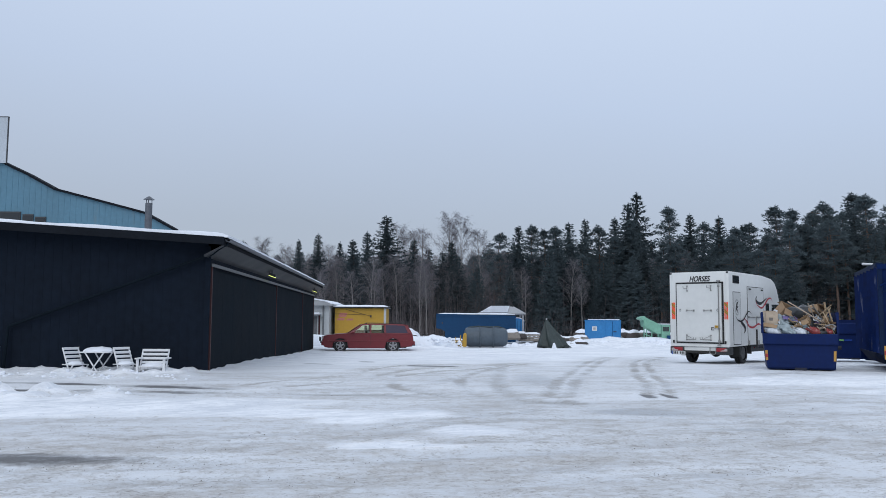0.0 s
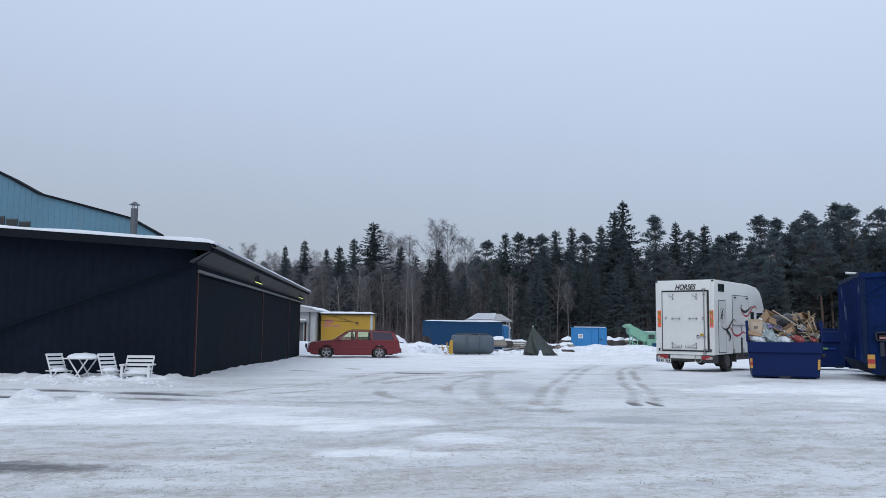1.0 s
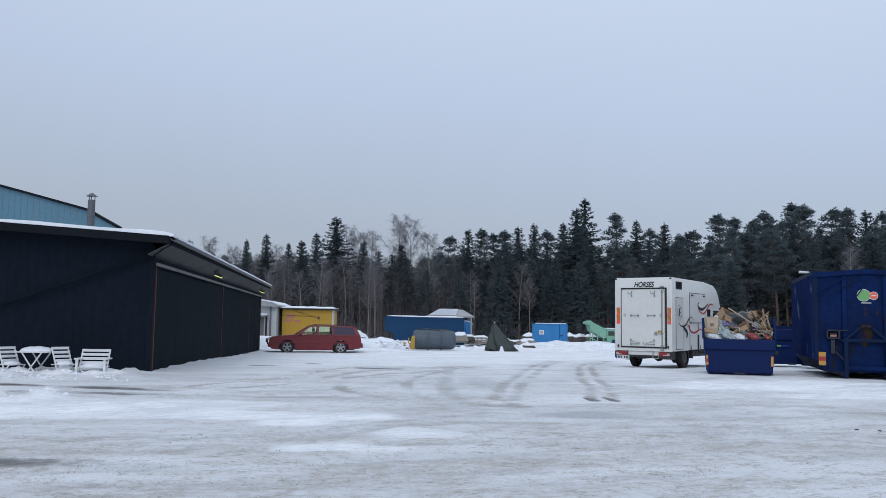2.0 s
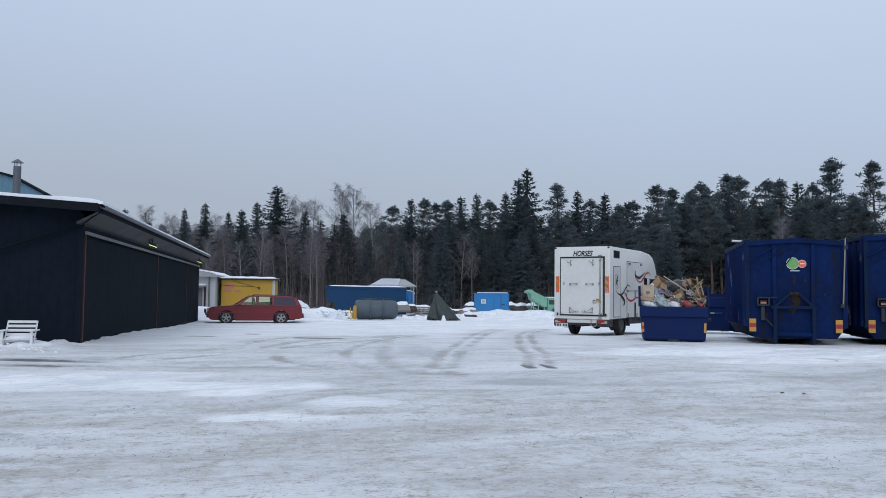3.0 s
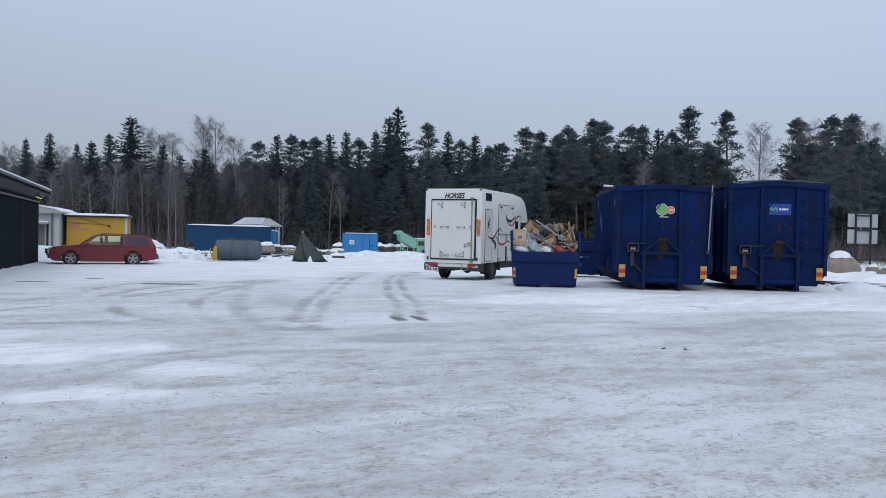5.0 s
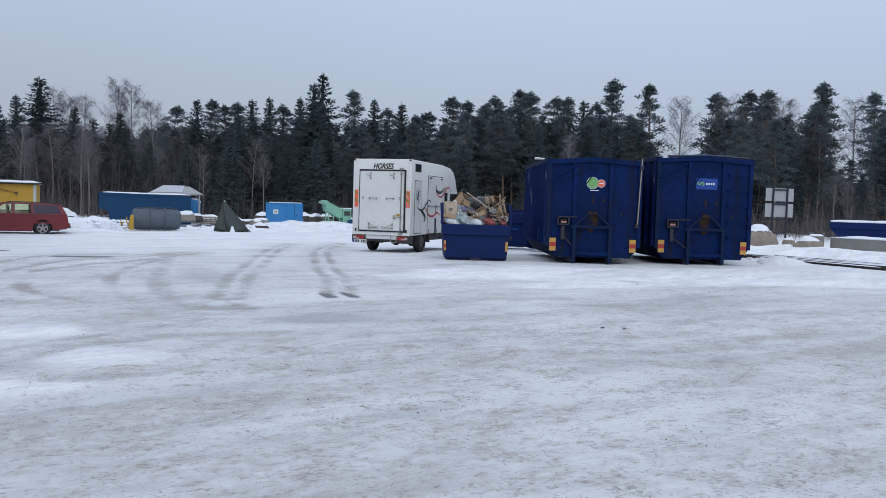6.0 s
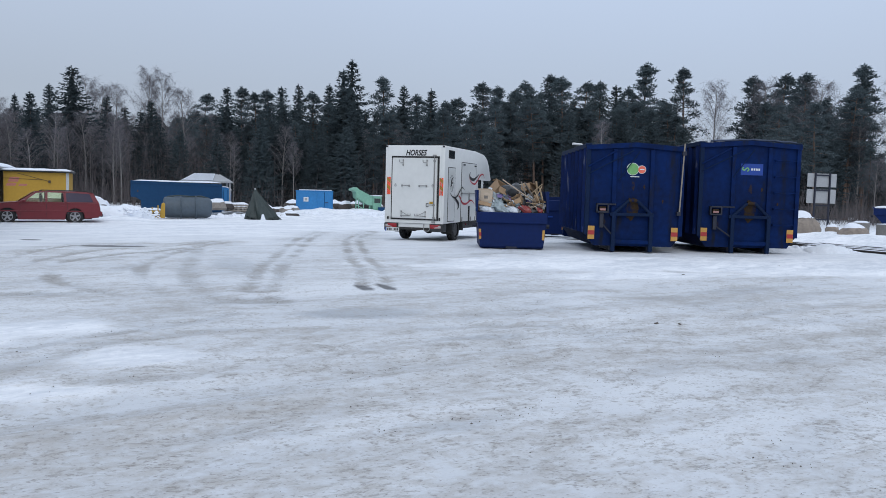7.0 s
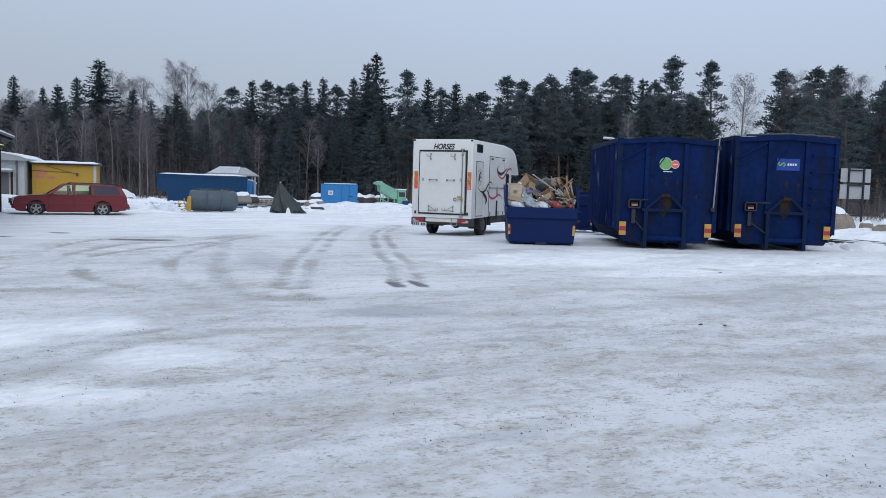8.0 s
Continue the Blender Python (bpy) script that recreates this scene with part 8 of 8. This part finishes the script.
box(bm, -0.80, -0.63, -0.018, -0.0125, 0.97, 1.13, m=left_m)
part("label_mark", bm, "dome_grey", lb_)
for x in (0.64,):
    bm = bm_new()
    box(bm, x - 0.012, x + 0.012, -0.014, -0.002, 0.10, 1.55, m=right_m)
    part("door_gap", bm, "far_blue", B_)
bm = bm_new()
pipe(bm, [(0.70, -0.03, 0.85), (0.95, -0.03, 0.85)], 0.02, 6)
bmesh.ops.transform(bm, verts=bm.verts[:], matrix=right_m)
part("door_latch", bm, "beam_dark", B_)
for m_, xs_ in ((left_m, (-1.36, -0.04)), (right_m, (0.02, 1.30))):
    for x in xs_:
        bm = bm_new()
        box(bm, x, x + 0.05, -0.02, 0.01, 0.03, 1.60, m=m_)
        part("corner_post", bm, "sky_blue", B_)

# mint green sorting machine
Q = thing("hopper_machine", pose(12.9, 58.0, -0.35), "mint green steel hopper machine standing on dark beams", "machine")
bm = bm_new()
prism(bm, [(0.10, 1.86), (0.02, 1.74), (0.30, 1.62), (0.36, 1.22), (1.20, 0.72), (1.50, 0.70), (1.50, 1.32), (0.52, 1.80), (0.36, 1.94)], "y", -0.5, 0.7, 0.01)
part("hopper", bm, "mint", Q)
bm = bm_new()
prism(bm, [(0.30, 1.64), (0.50, 1.74), (1.48, 1.27), (1.48, 1.20)], "y", -0.53, -0.505)
part("hopper_rib", bm, "mint", Q)
bm = bm_new()
box(bm, 1.52, 2.12, -0.55, 0.65, 0.25, 1.36, 0.02)
part("engine_house", bm, "mint", Q)
bm = bm_new()
box(bm, 1.48, 2.16, -0.58, 0.68, 1.362, 1.42, 0.015)
part("house_snow", bm, "snow", Q)
for k in range(2):
    bm = bm_new()
    box(bm, 1.60, 2.04, -0.566, -0.552, 0.42 + k * 0.46, 0.74 + k * 0.46, 0.01)
    part("access_panel", bm, "tarp" if k else "mint", Q)
for x in (0.32, 0.50, 0.86, 1.30):
    bm = bm_new()
    box(bm, x - 0.03, x + 0.03, -0.48, -0.42, 0.12, 1.62 if x < 0.4 else 1.3 if x < 0.6 else 0.95)
    part("leg", bm, "mint", Q)
bm = bm_new()
pipe(bm, [(0.32, -0.46, 0.72), (1.40, -0.46, 0.22)], 0.03, 6)
part("leg_brace", bm, "mint", Q)
for a in ((-0.45, 2.6, -0.75, -0.55), (-0.5, 2.4, 0.2, 0.4)):
    bm = bm_new()
    box(bm, a[0], a[1], a[2], a[3], 0.0, 0.14, 0.01)
    part("ground_beam", bm, "beam_dark", Q)
bm = bm_new()
box(bm, 1.85, 2.35, -0.85, -0.58, 0.02, 0.60, 0.03)
part("fuel_can", bm, "far_blue", Q)

# rack of snow-covered beams
K2 = thing("timber_rack", pose(16.35, 58.0, -0.35), "dark rack stacked with snow-dusted steel beams", "rack")
for x in (0.75, 1.85, 2.75):
    for y in (0.0, 1.0):
        bm = bm_new()
        box(bm, x - 0.07, x + 0.07, y - 0.07, y + 0.07, 0, 3.18, 0.01)
        part("upright", bm, "beam_dark", K2)
levels = ((0.62, 0.55, 2.6, 1), (1.55, 0.65, 3.75, 2), (2.05, 0.10, 2.80, 3), (2.55, -0.10, 3.45, 3), (3.12, 0.18, 3.20, 3))
for z, a, c, nb in levels:
    for x in (0.75, 1.85, 2.75):
        bm = bm_new()
        box(bm, x - 0.05, x + 0.05, -0.45, 1.2, z - 0.16, z - 0.06)
        part("bearer", bm, "beam_dark", K2)
    for k in range(nb):
        bm = bm_new()
        y = -0.35 + 0.40 * k
        sh_ = 0.16 * ((k * 7 + int(z * 10)) % 3 - 1)
        box(bm, a + sh_, c + sh_, y - 0.09, y + 0.09, z - 0.055, z + 0.06, 0.006, m=pose(0, 0, 0, 0, 0.8 * (k - 1), 1.2 * (k - 1)))
        bmm = part("stacked_beam", bm, "beam_dark" if (k + int(z * 3)) % 2 else "grey_wood", K2)
        bm = bm_new()
        box(bm, a + sh_ + 0.06, c + sh_ - 0.05, y - 0.08, y + 0.08, z + 0.061, z + 0.10, 0.015, m=pose(0, 0, 0, 0, 0.8 * (k - 1), 1.2 * (k - 1)))
        part("beam_snow", bm, "snow", bmm)
rg_ = random.Random(41)
for k in range(16):
    bm = bm_new()
    x = rg_.uniform(0.1, 3.4)
    pipe(bm, [(x, rg_.uniform(-.6, 0), 0.05), (x + rg_.uniform(-.9, .9), rg_.uniform(-.5, .4), rg_.uniform(0.3, 1.4))], rg_.uniform(0.02, 0.045), 5)
    part("loose_bar", bm, "beam_dark", K2)


# ---- scrap, stones and heaps along the wood ----
def lump(name, m, sx, sy, sz, mat, label, cat, seed, snow_top=True, group="", sub=3, cut=0.25):
    t = thing(name, m, label, cat, group)
    bm = bm_new()
    bmesh.ops.create_icosphere(bm, subdivisions=sub, radius=1)
    for v in bm.verts:
        q = v.co.copy()
        k = 1 + 0.26 * noise.noise(q * 1.3 + Vector((seed, 0, 0))) + 0.10 * noise.noise(q * 3.5 + Vector((0, seed, 0)))
        v.co = Vector((q.x * sx, q.y * sy, max(-0.25, q.z) * sz)) * k
    part("stone" if mat in ("rock", "concrete") else "mass", bm, mat, t, smooth=True)
    if snow_top:
        bm = bm_new()
        bmesh.ops.create_icosphere(bm, subdivisions=sub, radius=1)
        for v in bm.verts:
            q = v.co.copy()
            k = 1 + 0.26 * noise.noise(q * 1.3 + Vector((seed, 0, 0))) + 0.10 * noise.noise(q * 3.5 + Vector((0, seed, 0)))
            w = max(0, q.z - 0.45)
            v.co = Vector((q.x * sx, q.y * sy, q.z * sz)) * k * (0.96 + 0.11 * min(1, w * 2.2))
        bmesh.ops.delete(bm, geom=[v for v in bm.verts if v.co.z < cut * sz], context="VERTS")
        part("snow_cap", bm, "snow", t, "cap of snow", smooth=True)
    return t


lump("boulder", pose(25.8, 29.4, 0.16, 0, 0, 20), 0.90, 0.72, 0.78, "rock", "large grey-brown boulder capped with snow", "boulder", 3.3, sub=4, cut=0.70)
lump("stone", pose(27.4, 29.4, 0.22), 0.30, 0.28, 0.24, "rock", "reddish stone capped with snow by the sign", "stone", 5.1)
lump("stone", pose(26.6, 27.5, 0.20), 0.55, 0.5, 0.36, "rock", "stone almost buried in snow beside concrete blocks", "stone", 7.7)
lump("snow_mound", pose(17.9, 19.9, -0.02), 0.75, 0.45, 0.26, "dirty_snow", "low mound of ploughed snow by the container", "snow heap", 1.1, False)
BL = thing("concrete_block", pose(27.75, 28.2, 0.05, 0, 0, -50), "square weathered concrete block with snow on top", "block")
bm = bm_new()
box(bm, -0.30, 0.30, -0.30, 0.30, -0.1, 0.55, 0.02)
part("block", bm, "concrete", BL)
snow_cap(BL, -0.28, 0.28, -0.28, 0.28, 0.552, 0.08, 1.0)
BE = thing("concrete_beam", pose(28.55, 27.9, 0.0, 0, 0, -86), "long concrete beam with snow lying on the bank", "beam")
bm = bm_new()
box(bm, 0.0, 9.0, -0.35, 0.30, -0.10, 0.56, 0.02)
part("beam", bm, "concrete", BE)
snow_cap(BE, 0.02, 8.98, -0.34, 0.29, 0.562, 0.09, 2.0)
s4 = open_skip(pose(35.2, 31.6, 0.10, 0, 0, -44), 4.4, 3.0, 2.0, 1.08, 1.12, "blue steel skip with snow along its rim", "skip_blue", False)
snow_cap(s4, -2.15, 2.15, 0.0, 1.9, 1.10, 0.10, 4.0)

# steel beams lying on the bank
for k, (x, y, rz, Lb) in enumerate(((20.55, 21.2, 98, 6.2), (20.05, 20.4, 101, 6.8), (19.35, 20.0, 97, 4.6), (21.3, 20.8, 94, 5.4))):
    t_ = thing("steel_beam", pose(x, y, -0.02, 0, 0, rz), "dark steel beam lying in the snow", "beam", "steel beams on the snow")
    bm = bm_new()
    box(bm, -Lb / 2, Lb / 2, -0.05, 0.05, 0.0, 0.012)
    box(bm, -Lb / 2, Lb / 2, -0.008, 0.008, 0.012, 0.066)
    box(bm, -Lb / 2, Lb / 2, -0.05, 0.05, 0.066, 0.078)
    part("profile", bm, "beam_dark", t_)
    snow_cap(t_, -Lb / 2 + 0.2, Lb / 2 - 0.6 - 0.3 * k, -0.045, 0.045, 0.080, 0.03, k)

# sign seen from behind
Z = thing("road_sign", pose(30.22, 33.0, 0.05, 0, 0, -6), "two white sign boards on a dark ladder-shaped frame", "sign")
for z0, z1 in ((1.30, 1.97), (2.08, 2.72)):
    bm = bm_new()
    box(bm, -0.80, 0.80, 0.04, 0.06, z0, z1, 0.006)
    part("sign_board", bm, "dome_grey", Z)
for x in (-0.40, 0.40):
    bm = bm_new()
    box(bm, x - 0.034, x + 0.034, -0.04, 0.04, -0.3, 2.76, 0.006)
    part("post", bm, "dark_steel", Z)
for z in (0.52, 1.20, 1.93, 2.64):
    bm = bm_new()
    box(bm, -0.36, 0.36, -0.035, 0.035, z - 0.035, z + 0.035, 0.004)
    part("cross_bar", bm, "dark_steel", Z)

sc_ = random.Random(63)
for k in range(90):
    x = sc_.uniform(3.0, 30)
    if 8.6 < x < 11.9 or 12.2 < x < 15.5:
        y = 59.5 + sc_.random()
    else:
        y = sc_.uniform(50.5, 57)
    s = sc_.uniform(0.25, 0.65)
    u = sc_.random()
    mat = "beam_dark" if u < 0.45 else "concrete" if u < 0.7 else "grey_wood"
    lump("scrap_heap", pose(x, y, ground_z(x, y) + 0.03, 0, 0, sc_.uniform(0, 360)), s * 1.3, s, s * 0.9, mat, "snow-covered heap of scrap at the forest edge", "scrap", k * 1.7, True, "scrap along the wood", 2)
for k, (x, y, n_) in enumerate(((4.85, 53.4, 3), (21.2, 58.4, 3), (23.2, 59.0, 4), (-0.2, 50.2, 3))):
    t_ = thing("pallet_stack", pose(x, y, ground_z(x, y) - 0.05, 0, 0, 12 * k), "stack of grey wooden pallets topped with snow", "pallets", "pallet stacks")
    for j in range(n_):
        bm = bm_new()
        for q in (-0.5, 0, 0.5):
            box(bm, -0.6, 0.6, q - 0.05, q + 0.05, j * 0.15, j * 0.15 + 0.08)
        for q in (-0.55, -0.28, 0, 0.28, 0.55):
            box(bm, q - 0.06, q + 0.06, -0.55, 0.55, j * 0.15 + 0.082, j * 0.15 + 0.11)
        part("pallet", bm, "grey_wood", t_)
    snow_cap(t_, -0.6, 0.6, -0.55, 0.55, n_ * 0.15 - 0.03, 0.10, k)
lump("snow_heap", pose(-9.3, 48.4, -0.35), 2.6, 0.8, 0.75, "snow", "rounded heap of snow in front of the garage", "snow heap", 2.4, False)
lump("snow_heap", pose(-1.9, 46.2, -0.30), 1.9, 0.8, 0.62, "snow", "ploughed heap of snow behind the car", "snow heap", 4.9, False, sub=4)
lump("snow_heap", pose(-1.1, 46.8, -0.32), 0.95, 0.6, 0.66, "snow", "ploughed heap of snow beside the tank", "snow heap", 8.9, False, sub=4)
lump("scrap_heap", pose(-2.6, 47.2, -0.30), 0.7, 0.5, 0.95, "beam_dark", "dark brush pile dusted with snow behind the car", "scrap", 6.1, True)


# ---- clods of ploughed snow on the banks ----
def build_clods(areas, seed):
    rng = random.Random(seed)
    ico = bm_new()
    bmesh.ops.create_icosphere(ico, subdivisions=2, radius=1)
    base = [v.co.copy() for v in ico.verts]
    tris = [tuple(v.index for v in f.verts) for f in ico.faces]
    ico.free()
    vs, fs = [], []
    for x0, x1, y0, y1, n_, lo, hi in areas:
        for _ in range(n_):
            x, y = rng.uniform(x0, x1), rng.uniform(y0, y1)
            r = lo + (hi - lo) * rng.random() ** 2.5
            z = ground_z(x, y) - 0.10 * r
            q = len(vs)
            sx, sy, sz = r * rng.uniform(0.7, 1.4), r * rng.uniform(0.7, 1.4), r * rng.uniform(0.5, 0.9)
            for b in base:
                k = rng.uniform(0.80, 1.18)
                vs.append((x + b.x * sx * k, y + b.y * sy * k, z + b.z * sz * k))
            fs += [(a + q, b + q, c + q) for a, b, c in tris]
    tagged(mesh_part("snow_clods", vs, fs, "snow", smooth=True), "broken clods of ploughed snow lying on the banks", "snow", kind="stuff")


build_clods(((-12.5, -5.6, 16.2, 16.9, 170, 0.02, 0.06), (-8.6, -5.4, 12.5, 12.95, 26, 0.03, 0.07), (-3.4, 0.4, 45.3, 46.6, 110, 0.04, 0.12), (2.9, 9.5, 49.6, 51.6, 110, 0.08, 0.32),
             (-9.5, -7.0, 47.3, 48.2, 30, 0.08, 0.25), (11.5, 29, 50.0, 53.5, 190, 0.10, 0.36), (17.2, 19.0, 19.6, 20.8, 50, 0.03, 0.12)), 15)


# ---- crumbs of ice, grit and bark on the packed snow ----
def build_crumbs(name, count, mat, label, cat, lo, hi, seed):
    rng = random.Random(seed)
    vs, fs = [], []
    made = 0
    while made < count:
        y = 2.6 + 13 * rng.random() ** 1.6
        x = rng.uniform(-4.0 - 0.55 * y, 6 + 0.75 * y)
        if fbm(x, y, 0.45, 2, 4.0) + 0.6 * fbm(x, y, 1.7, 2, 9.0) < rng.uniform(-0.25, 0.5):
            continue
        made += 1
        r = rng.uniform(lo, hi) * (1.6 if rng.random() < 0.06 else 1)
        z = ground_z(x, y) + 0.012 * fbm(x, y, 0.7, 3, 1.7) + 0.006 * fbm(x, y, 3.2, 2, 6.1)
        a = rng.uniform(0, 6.28)
        n = len(vs)
        for k in range(4):
            q = r * rng.uniform(0.6, 1.4)
            vs.append((x + q * math.cos(a + k * 1.57), y + q * math.sin(a + k * 1.57), z - 0.004))
        vs.append((x + rng.uniform(-.3, .3) * r, y + rng.uniform(-.3, .3) * r, z + r * rng.uniform(0.35, 0.9)))
        fs += [(n, n + 1, n + 4), (n + 1, n + 2, n + 4), (n + 2, n + 3, n + 4), (n + 3, n, n + 4)]
    tagged(mesh_part(name, vs, fs, mat), label, cat, kind="stuff")


M["grit"] = surf("dark_grit", (0.11, 0.092, 0.078), 0.9, vary=0.4, coarse=3, fine=20)
build_crumbs("grit", 7000, "grit", "dark sanding grit scattered over the icy yard", "grit", 0.0025, 0.006, 4)
for k, (x, y, rz) in enumerate(((5.49, 9.61, 20), (5.72, 9.5, 75), (9.4, 14.6, -10), (12.9, 16.1, 0), (12.96, 16.13, 60))):
    t_ = thing("bark_piece", pose(x, y, 0.002, 0, 0, rz), "small dark piece of bark lying on the ice", "bark", "bark pieces on the ice")
    bm = bm_new()
    bmesh.ops.create_icosphere(bm, subdivisions=2, radius=1)
    for v in bm.verts:
        v.co = Vector((v.co.x * 0.038, v.co.y * 0.016, max(-0.3, v.co.z) * 0.012)) * (1 + 0.5 * noise.noise(v.co * 2 + Vector((k, 0, 0))))
    part("chip", bm, "grit", t_)
